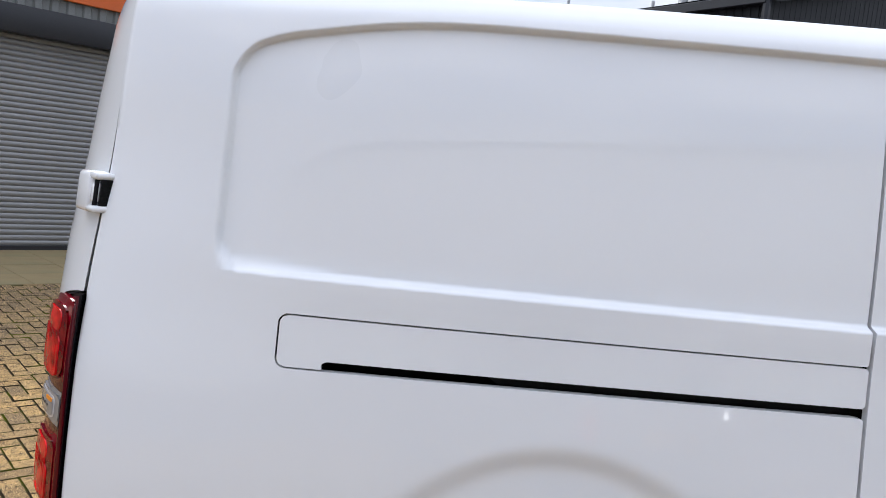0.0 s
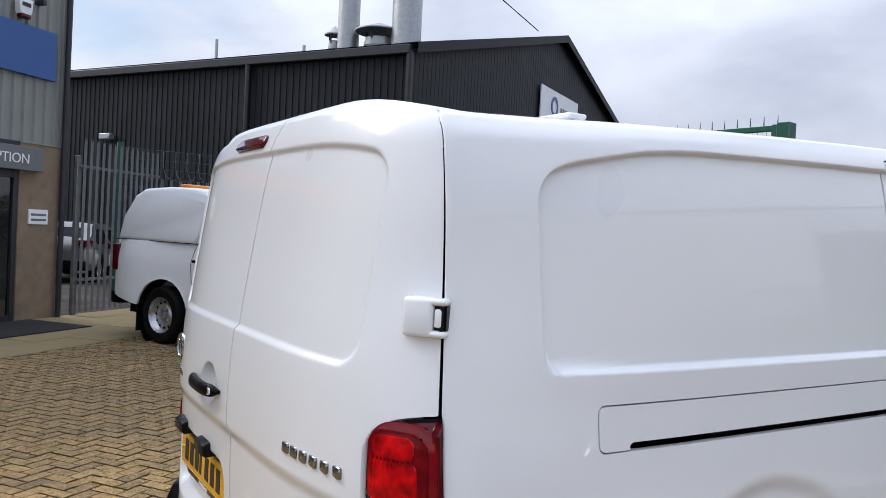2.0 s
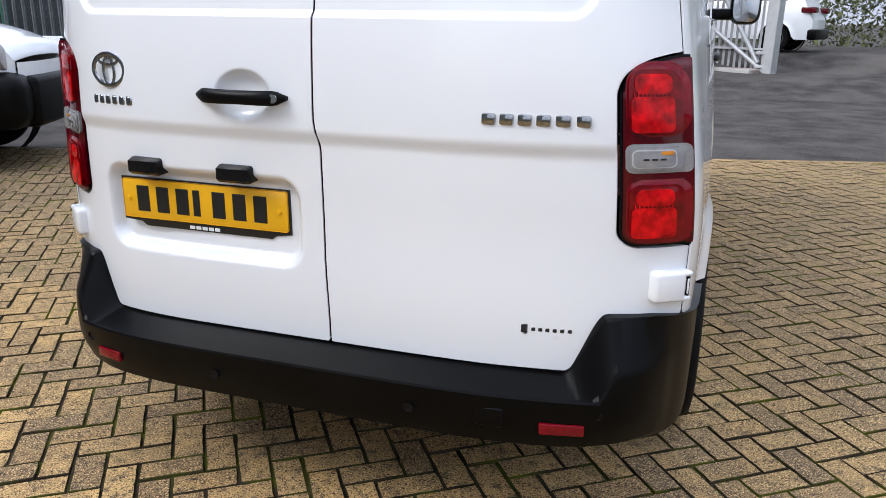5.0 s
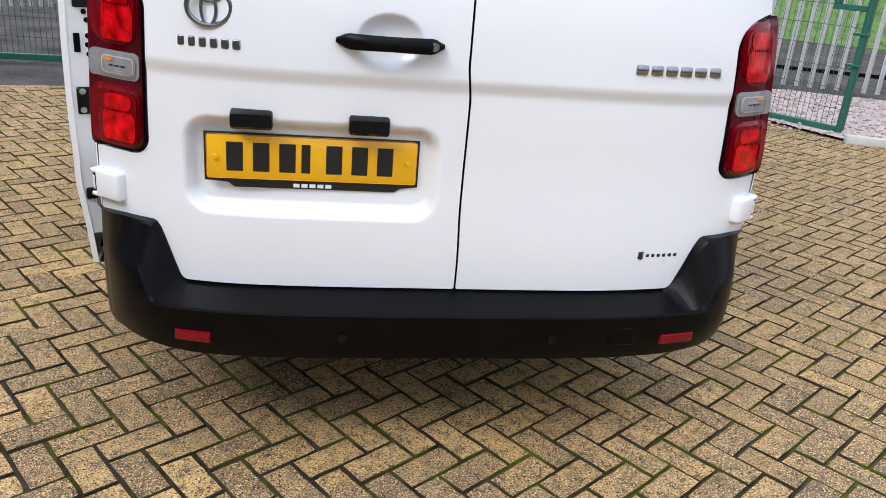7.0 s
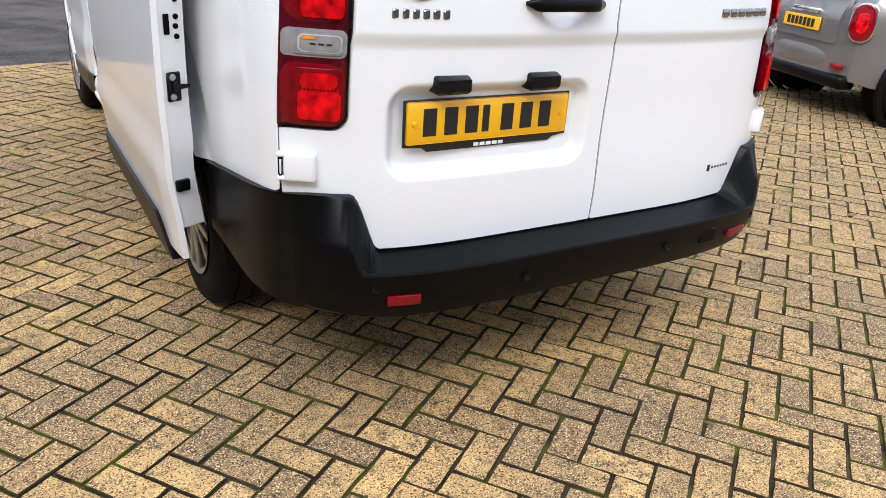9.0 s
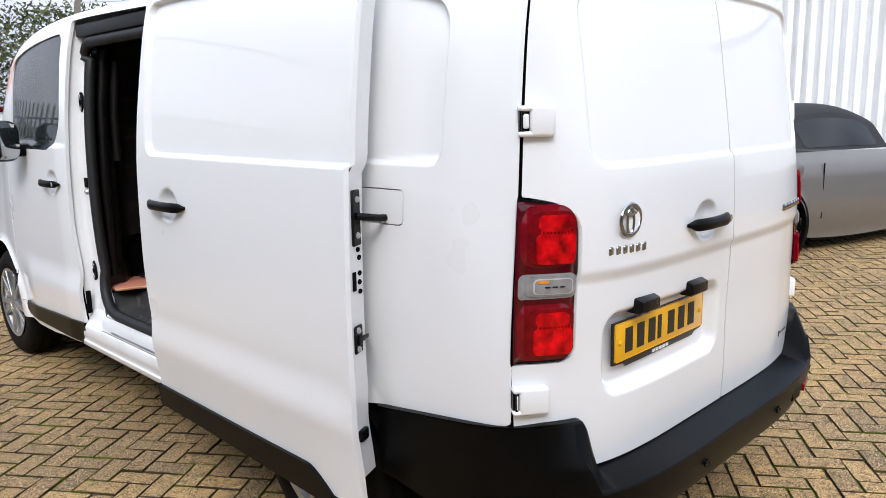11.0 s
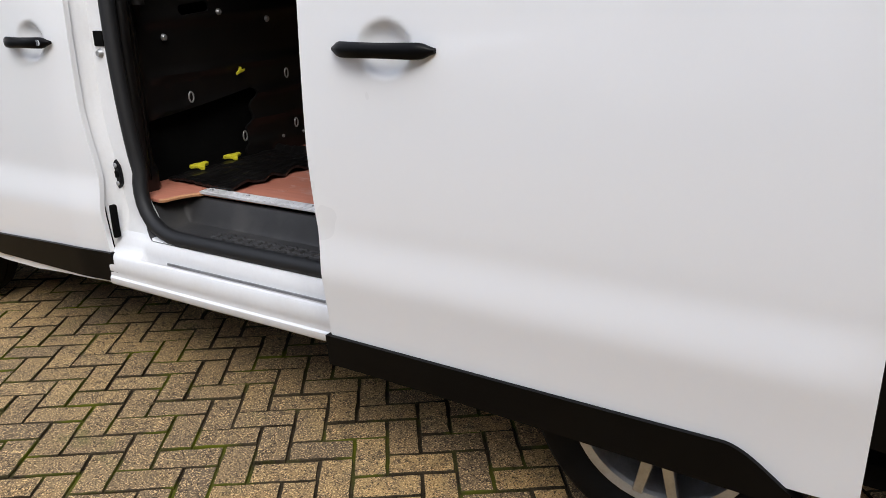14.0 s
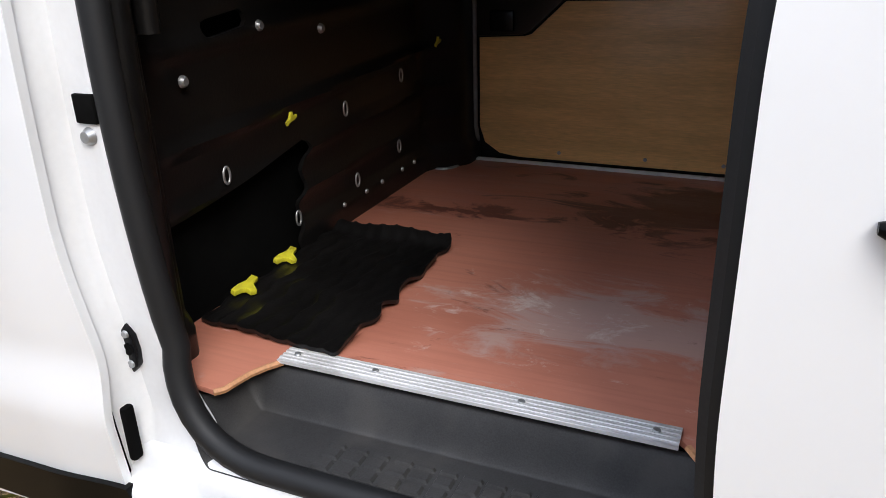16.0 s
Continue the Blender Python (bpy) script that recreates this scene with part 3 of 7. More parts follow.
US = np.unique(np.concatenate([np.linspace(0, 0.055, 10), np.linspace(0.055, 0.24, 66), np.linspace(0.24, 0.565, 22), np.linspace(0.565, 0.70, 34), np.linspace(0.70, 0.94, 26), np.linspace(0.94, 1.66, 52)]))


def ys(a, b, step=0.0125):
    return np.linspace(a, b, max(3, int((b - a) / step)))


def rear_edge(z):
    return 0.106 + CORNER_E(z) + 0.16 * REAR_T(z) + 0.002 * ramp01((z - 0.866) / 0.010) * ramp01((1.316 - z) / 0.010)


def cover_sd(y, z):
    return rbox_sd(y, z, 0.474, 1.70, 1.215, 1.313, 0.016)


def slot_sd(y, z):
    return rbox_sd(y, z, 0.560, 1.72, 1.213, 1.231, 0.009)


def quarter_sd(y, u, fall=0.149):
    """Rear quarter panel, with the strip over the sliding door's opening."""
    z = EDGE_Z(y) - u
    over = u - 0.052
    behind = y - side_gap(z) + 0.0042
    d = np.minimum(behind, over)
    d = np.maximum(d, y - 2.93)
    d = np.maximum(d, rear_edge(z) + (0.0030 if fall < 0.12 else 0.0) - y)
    d = np.maximum(d, 0.424 - np.hypot(y - WHEEL_R - 0.01, z - 0.345))
    d = np.maximum(d, 0.30 - z)
    d = np.maximum(d, -(cover_sd(y, z) - 0.0035))
    cladding = 0.704 - fall * (y - 0.05)
    d = np.maximum(d, np.where(y < WHEEL_R, cladding - z, -1))
    return d


def door_sd(y, u, back=0.0):
    """Sliding door's skin, above its black moulding; its rear flange reaches back behind the gap when open."""
    z = EDGE_Z(y) - u
    d = np.maximum(side_gap(z) + 0.0042 - back - y, y - lead_edge(z))
    d = np.maximum(d, 0.057 - u)
    d = np.maximum(d, 0.435 - z - 0.125 * ramp01((1.875 - y) / 0.22))
    return d


def moulding_sd(y, u):
    z = EDGE_Z(y) - u
    return rbox_sd(y, z, 1.640, 2.925, 0.325, 0.440 - 0.118 * ramp01((1.875 - y) / 0.22), 0.006)


def fdoor_sd(y, u):
    z = EDGE_Z(y) - u
    d = np.maximum(pillar_gap(z) + 0.004 - y, y - 3.93)
    d = np.maximum(d, u * -1 + 0.035)
    d = np.maximum(d, 0.435 - z)
    return np.maximum(d, -(window_sd(y, z) - 0.004))


def window_sd(y, z):
    top = EDGE_Z(y) - 0.105
    return np.maximum(rbox_sd(y, z, 3.037, 3.86, 1.362, top, 0.05), rbox_sd(y, z, 3.037, 4.6, 1.362, 2.6, 0.20))


def fmould_sd(y, u):
    z = EDGE_Z(y) - u
    d = rbox_sd(y, z, 2.6, 3.845, 0.358, 0.470 - 0.028 * ramp01((y - 2.95) / 0.9), 0.036)
    return np.maximum(d, 2.882 + 0.22 * (z - 0.358) - y)


def fender_sd(y, u):
    z = EDGE_Z(y) - u
    d = np.maximum(3.934 - y, 0.30 - z)
    d = np.maximum(d, 0.412 - np.hypot(y - WHEEL_F, z - 0.345))
    return np.maximum(d, y - 5.08)


def frame_strip_sd(y, u):
    """Roof edge over the front door."""
    return np.maximum(np.maximum(2.90 - y, y - 3.94), u - 0.031)


def sill_sd(y, u):
    z = EDGE_Z(y) - u
    d = np.maximum(z - 0.432, 0.325 - z)
    return np.maximum(np.maximum(d, 1.36 - y), y - 3.93)


def handle_part(name, centre, sign, length, parent, axis="y"):
    """A pull handle: bowed black bar with a lock button."""
    bm = bmesh.new()
    prof = [(-0.0125, -0.012), (-0.0165, 0.000), (-0.0150, 0.010), (-0.009, 0.0155), (0.001, 0.0165), (0.0105, 0.0135), (0.0155, 0.006), (0.0150, -0.004), (0.011, -0.012)]
    rings = []
    for k in range(25):
        t = k / 12 - 1
        out = 0.024 * (1 - abs(t) ** 3.0)
        tall = max(0.30, (1 - max(0.0, (abs(t) - 0.70) / 0.30) ** 2.4) * (0.94 + 0.10 * abs(t)))
        deep = 0.45 + 0.55 * (1 - abs(t) ** 4)
        ring = []
        for dz, do in prof:
            o = out + do * deep
            p = (centre[0] + sign * o, centre[1] + t * length / 2, centre[2] + dz * 1.16 * tall) if axis == "y" else (centre[0] + t * length / 2, centre[1] + sign * o, centre[2] + dz * 1.16 * tall)
            ring.append(bm.verts.new(p))
        rings.append(ring)
    for a, b in zip(rings, rings[1:]):
        for k in range(len(prof)):
            bm.faces.new((a[k], a[(k + 1) % len(prof)], b[(k + 1) % len(prof)], b[k]))
    bm.faces.new(rings[0])
    bm.faces.new(rings[-1][::-1])
    bmesh.ops.recalc_face_normals(bm, faces=bm.faces)
    return part(name, bm, "plastic", parent, "black plastic pull handle")


DOOR_DX, DOOR_DY, DOOR_DZ, HANDLE_Z = 0.102, -1.070, -0.004, 1.200
for sign, side in ((1, "off"), (-1, "near")):
    into = (-sign * 0.018, 0, 0)
    fn = side_fn(sign)
    quarter = part("rear_quarter_panel", sheet(np.unique(np.concatenate([ys(0.1, 0.325), ys(0.325, 0.41, 0.003), ys(0.41, 0.72, 0.0065), ys(0.72, 2.95)])), US, fn, lambda y, u: quarter_sd(y, u, 0.149 if sign > 0 else 0.100), lambda v: (-sign * (0.003 if v[1] < 0.20 else 0.018), 0, 0)), "paint", van)
    part("rail_cover", sheet(ys(0.46, 1.72, 0.01), np.linspace(0.60, 0.85, 100), fn, lambda y, u: np.maximum(np.maximum(cover_sd(y, EDGE_Z(y) - u), -slot_sd(y, EDGE_Z(y) - u)), y - side_gap(EDGE_Z(y) - u) + 0.003), into), "paint", quarter)
    part("door_rail", boxm(*sorted((sign * 0.862, sign * 0.880)), 0.50, 1.66, 1.195, 1.25, 0.004), "plastic", quarter, "black slide rail in the slot")
    part("sill", sheet(ys(1.3 if sign > 0 else 2.926, 3.95), np.linspace(1.40, 1.70, 30), fn, sill_sd, into), "paint", van)
    part("front_wing", sheet(ys(3.9, 5.09, 0.02), np.linspace(0, 1.68, 90), fn, fender_sd, into), "paint", van)
    part("roof_edge", sheet(ys(2.88, 3.95), np.linspace(0, 0.034, 8), fn, frame_strip_sd, into), "paint", van)
    # sliding door
    dx, dy, dz = (DOOR_DX, DOOR_DY, DOOR_DZ) if sign < 0 else (0.0, 0.0, 0.0)
    dfn = side_fn(sign, dx, dy, dz)
    sd = part("sliding_door", sheet(ys(1.58, 2.97, 0.009), US, dfn, lambda y, u: door_sd(y, u, 0.050 if sign < 0 else 0.0), into), "paint", van, "open sliding door" if sign < 0 else "closed sliding door")
    part("moulding", sheet(ys(1.6, 2.92), np.linspace(1.40, 1.70, 40), side_fn(sign, dx + 0.012, dy, dz), moulding_sd, (-sign * 0.03, 0, 0)), "plastic", sd, "black lower moulding")
    hx = float(side_x(np.array([2.67]), np.array([HANDLE_Z + 0.08]))[0])
    handle_part("door_handle", (sign * (hx + dx + (0.018 if dy else 0.0) + 0.006), 2.678 + dy, HANDLE_Z), sign, 0.282, sd)
    # front door
    fd = part("front_door", sheet(ys(2.75, 3.96), US, fn, fdoor_sd, into), "paint", van)
    part("moulding", sheet(ys(2.86, 3.88, 0.008), np.linspace(1.15, 1.75, 140), side_fn(sign, 0.012), fmould_sd, (-sign * 0.03, 0, 0)), "plastic", fd, "black lower moulding")
    part("window", sheet(ys(2.85, 3.9, 0.02), np.linspace(0.0, 0.7, 50), side_fn(sign, -0.008), lambda y, u: window_sd(y, EDGE_Z(y) - u) - 0.012), "glass", fd, "tinted side window")
    hx = float(side_x(np.array([3.15]), np.array([1.27]))[0])
    handle_part("door_handle", (sign * (hx + 0.010), 3.157, 1.188), sign, 0.255, fd)
    part("lock", lathe(bmesh.new(), [(0, 0.0001), (0.0, 0.010), (0.004, 0.010)], "x", 14, (sign * (hx + 0.038), 3.06, 1.188)), "chrome", fd)
    # door mirror
    bm = bmesh.new()
    box(bm, *sorted((sign * 1.035, sign * 1.215)), 3.50, 3.66, 1.335, 1.56, 0.060, 5)
    mirror = part("door_mirror", bm, "gloss_black", fd, "black door mirror")
    mirror.location = (0.03, 0.0, 0.03) if sign > 0 else (0.05, 0.0, -0.045)
    bm = prism(bmesh.new(), [((0.074 + 0.006 * math.sin(a)) * math.copysign(abs(math.cos(a)) ** 0.5, math.cos(a)), 0.098 * math.copysign(abs(math.sin(a)) ** 0.5, math.sin(a))) for a in np.linspace(0, 2 * math.pi, 40, endpoint=False)], -0.003, 0.004, "y", 0.001)
    bmesh.ops.transform(bm, matrix=pose(sign * 1.125, 3.496, 1.448, -4, 0, -sign * 5), verts=bm.verts)
    part("mirror_glass", bm, "mirror", mirror)
    part("mirror_arm", boxm(*sorted((sign * 0.90, sign * 1.06)), 3.53, 3.61, 1.36, 1.43, 0.02, 2), "plastic", mirror)

# roof, windscreen, bonnet and nose
ROOF_END = 3.84


def roof_z(x, y):
    xe = HALF(y) - 0.175
    return EDGE_Z(y) + 0.052 * (1 - np.minimum(np.abs(x) / xe, 1.1) ** 2.2) - 0.05 * ramp01((0.30 - y) / 0.12) * 0.12


def roof_sd(x, y):
    return np.maximum(np.maximum(np.abs(x) - (HALF(y) - 0.172), y - ROOF_END), 0.190 - 0.07 * np.minimum(np.abs(x) / 0.75, 1) ** 3 - y)


roof = part("roof", sheet(np.linspace(-0.80, 0.80, 80), np.linspace(0.1, 3.9, 130), lambda x, y: (x, y, roof_z(x, y)), roof_sd, (0, 0, -0.02)), "paint", van)
part("roof_vent", boxm(-0.10, 0.10, 0.34, 0.46, 2.012, 2.036, 0.010, 3), "paint", roof)
part("roof_cap", boxm(0.30, 0.46, 0.75, 0.82, 2.028, 2.044, 0.006, 2), "paint", roof)
part("windscreen", sheet(np.linspace(-0.76, 0.76, 40), np.linspace(ROOF_END + 0.005, 4.62, 40), lambda x, y: (x, y + 0 * x, EDGE_Z(y) + 0.05 * (1 - (np.abs(x) / 0.76) ** 2.2)), lambda x, y: np.abs(x) - (HALF(y) - 0.172)), "glass", van, "raked windscreen")
part("bonnet", sheet(np.linspace(-0.76, 0.76, 40), np.linspace(4.62, 5.09, 24), lambda x, y: (x, y + 0 * x, EDGE_Z(y) + 0.05 * (1 - (np.abs(x) / 0.76) ** 2.2)), lambda x, y: np.abs(x) - (HALF(y) - 0.172), (0, 0, -0.02)), "paint", van)
part("nose", sheet(np.linspace(-0.75, 0.75, 40), np.linspace(0.28, 1.0, 24), lambda x, z: (x, 5.10 + 0.10 * (1 - (x / 0.75) ** 2) - 0.05 * ((z - 0.6) / 0.4) ** 2, z), None, (0, -0.02, 0)), "paint", van)

# rear doors
XS = np.linspace(-0.90, 0.90, 330)
ZS = np.unique(np.concatenate([np.linspace(0.53, 1.80, 290), np.linspace(1.80, 2.005, 44)]))


def rear_sd(x, z):
    half = side_x(np.full_like(z, 0.105), np.minimum(z, 1.92))
    d = np.maximum(np.abs(x) - half + 0.0035, rear_low(x) - z)
    d = np.maximum(d, z - rear_top(x))
    return np.maximum(d, -(light_sd(x, z) - 0.004))


doors = {}
for sign, lab in ((-1, "wide rear door"), (1, "narrow rear door")):
    doors[sign] = part("rear_door", sheet(XS, ZS, lambda x, z: (x, rear_y(x, z), z), lambda x, z: np.maximum(rear_sd(x, z), sign * (rear_split(z) - x) + 0.0030), lambda v: (-0.035 * v[0], 0.002, 0) if abs(v[0]) > 0.78 else (0, 0.012, 0)), "paint", van, lab)
near_door, off_door = doors[-1], doors[1]
for sign in (1, -1):
    # added dark tube, so that the gap behind it reads as shade
    part("corner_seal", tube(bmesh.new(), [(sign * (float(side_x(np.array([0.105]), np.array([z]))[0]) - 0.044), 0.128 + float(CORNER_E(np.array([z]))[0]), z) for z in np.linspace(0.70, 1.85, 30)], 0.026, 8), "dark", van, "dark tube that puts shade into the gap beside the rear door")
# the split's darkness is a black tube laid just behind it
part("split_seal", tube(bmesh.new(), [(float(rear_split(np.array(z))), float(rear_y(np.array([0.05]), np.array([z]))[0]) + 0.0085, z) for z in np.linspace(0.56, 1.97, 60)], 0.0055, 6), "dark", van, "dark tube that puts shade into the split between the rear doors")


def on_rear(x, z, out=0.0):
    return float(rear_y(np.array([x]), np.array([z]))[0]) - out


# hinges at the door's outer edges
def hinge(sign, x0, x1, z0, z1, parent, closed=False):
    yc = on_rear(sign * (x0 + x1) / 2, (z0 + z1) / 2)
    slope = math.degrees(math.atan2(on_rear(sign * 0.87, z0 + 0.03) - on_rear(sign * 0.79, z0 + 0.03), 0.08))
    m = pose(sign * (x0 + x1) / 2, yc, (z0 + z1) / 2, 0, 0, sign * slope)
    w, h = (x1 - x0) / 2, (z1 - z0) / 2
    inner, outer = -sign * w, sign * w
    notch = sign * w * (0.42 if not closed else 0.66)
    ob = part("hinge", boxm(*sorted((inner, notch)), -0.026, 0.02, -h, h, 0.010, 3, m), "paint", parent)
    for dz in (1, -1):
        part("hinge_lip", boxm(*sorted((notch - sign * 0.016, outer)), -0.0245, 0.02, *sorted((dz * h * 0.62, dz * h * 0.98)), 0.006, 2, m), "paint", ob)
    part("hinge_slot", boxm(*sorted((notch - sign * 0.002, outer * 0.97)), -0.012, 0.02, -h * 0.64, h * 0.64, 0.001, 1, m), "gloss_black", ob, "black hinge slot")
    part("hinge_knuckle", boxm(*sorted((notch + sign * 0.003, outer * 0.84)), -0.0235, 0.0, -h * (0.54 if closed else 0.46), h * (0.54 if closed else 0.46), 0.004, 2, m), "paint", ob)
    part("hinge_pin", lathe(bmesh.new(), [(-h * 0.62, 0.0045), (h * 0.62, 0.0045)], "z", 10, m @ Vector((outer * 0.80, -0.018, 0)), True), "gloss_black", ob)


for sign in (1, -1):
    hinge(sign, 0.788, 0.882, 1.465, 1.545, doors[sign])
    hinge(sign, 0.800, 0.900, 0.735, 0.812, doors[sign], True)


# tail lights
def wrap(ax, z, sign, sink):
    """A place on the light: along the rear skin, then round the corner on to the side."""
    t = np.clip((ax - 0.872) / 0.040, 0, 1) * math.pi / 2
    y0 = rear_y(sign * np.minimum(ax, 0.872), np.full_like(z, 1.1))
    x = np.minimum(ax, 0.872) + 0.026 * np.sin(t) - sink * np.sin(t) * 0.6
    return sign * x, y0 + 0.008 * (1 - np.cos(t)) + sink * np.cos(t), z


def lamp_sheet(x0, x1, z0, z1, r, out, sign, dome=0.012):
    def fn(ax, z):
        d = rbox_sd(ax, z, x0, x1, z0, z1, r)
        return wrap(ax, z, sign, 0.010 - out - dome * ramp01(-d / 0.03))
    return sheet(np.linspace(x0, x1, 34), np.linspace(z0, z1, 40), fn, lambda ax, z: rbox_sd(ax, z, x0, x1, z0, z1, r), lambda v: (-sign * 0.02, 0.004, 0) if abs(v[0]) > 0.862 else (0, 0.012, 0))


for sign in (1, -1):
    tl = part("tail_light", sheet(np.linspace(0.73, 0.912, 52), np.linspace(0.86, 1.32, 90), lambda ax, z: wrap(ax, z, sign, 0.012), lambda ax, z: np.maximum(light_sd(ax, z) + 0.001, ax - 0.9105), lambda v: (-sign * 0.03, 0.004, 0) if abs(v[0]) > 0.85 else (0, 0.04, 0)), "gloss_black", van, "tail light with red and clear lenses")
    def lens_sd(ax, z):
        return np.maximum(light_sd(ax, z) + 0.0075, ax - 0.9115)

    part("lens", sheet(np.linspace(0.74, 0.912, 60), np.linspace(0.87, 1.32, 110), lambda ax, z: wrap(ax, z, sign, 0.006 - 0.010 * ramp01(-lens_sd(ax, z) / 0.022)), lens_sd, lambda v: (-sign * 0.02, 0.004, 0) if abs(v[0]) > 0.862 else (0, 0.012, 0)), "red_deep", tl, "dark red lens")
    for z0, z1, r in ((1.124, 1.294, 0.055), (0.882, 1.038, 0.036)):
        mid = z0 + (z1 - z0) * 0.56
        part("lens_pod", lamp_sheet(0.756, 0.894, z0, z1, r, 0.0135, sign, 0.007), "red_lens", tl, "red lens")
        bowl = part("reflector_bowl", lamp_sheet(0.763, 0.872, z0 + 0.010, z1 - 0.016, r * 0.62, 0.0225, sign, 0.002), "red_bowl", tl, "red reflector bowl")
        part("reflector_core", lamp_sheet(0.768, 0.856, z0 + 0.016, mid, 0.012, 0.0265, sign, 0.001), "red_bright", bowl, "bright red reflector")
        part("reflector_top", lamp_sheet(0.776, 0.852, mid + 0.005, z1 - 0.026, 0.016, 0.0262, sign, 0.001), "red_bright", bowl, "bright red reflector")
        for k in range(10):
            xa = 0.774 + k * 0.0080
            part("lens_rib", lamp_sheet(xa, xa + 0.0020, z0 + 0.034, mid + 0.010, 0.0008, 0.0275, sign, 0.0006), "red_bright", bowl)
        for k in range(3):
            za = z0 + 0.020 + k * 0.0058
            part("lens_rib", lamp_sheet(0.782 + 0.010 * k, 0.850, za, za + 0.0018, 0.0008, 0.0275, sign, 0.0006), "red_bright", bowl)
    part("indicator_rim", lamp_sheet(0.755, 0.892, 1.048, 1.114, 0.016, 0.0155, sign, 0.003), "clear_dark", tl, "clear indicator border")
    ind = part("indicator_lens", lamp_sheet(0.764, 0.872, 1.055, 1.107, 0.014, 0.0205, sign, 0.002), "clear_dark", tl, "clear indicator lens")
    part("indicator_ring", lamp_sheet(0.768, 0.858, 1.060, 1.102, 0.012, 0.0225, sign, 0.001), "clear_lens", ind)
    part("indicator_well", lamp_sheet(0.771, 0.855, 1.063, 1.099, 0.010, 0.0240, sign, 0.001), "clear_dark", ind)
    part("indicator_bulb", lamp_sheet(0.826, 0.852, 1.090, 1.098, 0.003, 0.0260, sign, 0.001), "amber", ind, "amber bulb behind clear lens")
    for k in range(3):
        part("indicator_bar", lamp_sheet(0.790 + k * 0.017, 0.802 + k * 0.017, 1.078, 1.082, 0.0015, 0.0260, sign, 0.001), "ink", ind)

# brake light over the wide door
bm = bmesh.new()
prism(bm, [(math.copysign(0.107, math.cos(a)) + 0.021 * math.cos(a), 0.021 * math.sin(a)) for a in np.linspace(0.05, 2 * math.pi + 0.05, 28, endpoint=False)], -0.012, 0.012, "y", 0.004)
bmesh.ops.transform(bm, matrix=pose(-0.165, on_rear(-0.165, 1.915) + 0.002, 1.915, -32, 0, 0), verts=bm.verts)
part("brake_light", bm, "red_deep", near_door, "high-level red brake light")

# handle, emblem and badge shapes
handle_part("door_handle", (-0.163, on_rear(-0.30, 1.187) - 0.006, 1.187), -1, 0.255, near_door, "x")
part("lock", lathe(bmesh.new(), [(0.0, 0.011), (-0.006, 0.011), (-0.006, 0.0002)], "y", 16, (-0.062, on_rear(-0.30, 1.187) - 0.026, 1.187)), "chrome", near_door)


def oval_ring(bm, cx, cz, y0, rx, rz, thick, n=40):
    pts = [(cx + rx * math.cos(2 * math.pi * k / n), y0, cz + rz * math.sin(2 * math.pi * k / n)) for k in range(n)]
    rings = []
    for k in range(n):
        a = 2 * math.pi * k / n
        rad = Vector((math.cos(a), 0, math.sin(a)))
        rings.append([bm.verts.new(Vector(pts[k]) + thick * (rad * math.cos(b) + Vector((0, math.sin(b) * 0.7, 0)))) for b in np.linspace(0, 2 * math.pi, 8, endpoint=False)])
    for k in range(n):
        for j in range(8):
            bm.faces.new((rings[k][j], rings[(k + 1) % n][j], rings[(k + 1) % n][(j + 1) % 8], rings[k][(j + 1) % 8]))
    return bm


bm = bmesh.new()
ey = on_rear(-0.577, 1.237) - 0.004
oval_ring(bm, -0.577, 1.237, ey, 0.050, 0.041, 0.0065)
oval_ring(bm, -0.577, 1.262, ey, 0.030, 0.012, 0.0045, 28)
oval_ring(bm, -0.577, 1.233, ey, 0.017, 0.036, 0.0045, 28)
bmesh.ops.recalc_face_normals(bm, faces=bm.faces)
part("emblem", bm, "badge", near_door, "oval chrome emblem")
for k in range(6):
    x = -0.654 + k * 0.0258
    z = 1.158
    part("badge_bar", boxm(x, x + 0.019, on_rear(x, z) - 0.005, on_rear(x, z) + 0.004, z - 0.012, z + 0.012, 0.003, 1), "badge", near_door)
for k in range(6):
    x = 0.452 + k * 0.0408
    z = 1.162
    part("badge_bar", boxm(x, x + 0.033, on_rear(x + 0.02, z) - 0.006, on_rear(x + 0.02, z) + 0.010, z - 0.013, z + 0.013, 0.005, 2), "badge", off_door)
part("sticker", boxm(0.556, 0.575, on_rear(0.566, 0.655) - 0.0012, on_rear(0.566, 0.655) + 0.004, 0.640, 0.668, 0.004, 1), "ink", off_door, "dealer sticker")
for k in range(6):
    x = 0.582 + k * 0.0152
    part("sticker", boxm(x, x + 0.0105, on_rear(x + 0.005, 0.65) - 0.0012, on_rear(x + 0.005, 0.65) + 0.004, 0.648, 0.659, 0.002, 1), "ink", off_door)

# number plate: plain bars in place of its characters
PY = on_rear(-0.34, 0.875) - 0.012
holder = part("plate_holder", prism(bmesh.new(), [(-0.602, 0.945), (-0.070, 0.945), (-0.070, 0.822), (-0.115, 0.816), (-0.13, 0.806), (-0.53, 0.806), (-0.545, 0.818), (-0.602, 0.822)], PY + 0.006, PY + 0.014, "y", 0.002), "ink", near_door, "black plate surround")
plate = part("number_plate", boxm(-0.596, -0.076, PY, PY + 0.006, 0.830, 0.941, 0.006, 2), "plate", near_door, "yellow number plate")
for k, x in enumerate((-0.548, -0.484, -0.420, -0.372, -0.305, -0.241, -0.177)):
    w = 0.022 if k == 3 else 0.040
    if k == 3:
        x += 0.006
    part("plate_bar", boxm(x, x + w, PY - 0.0016, PY + 0.001, 0.850, 0.923, 0.001, 1), "ink", plate)
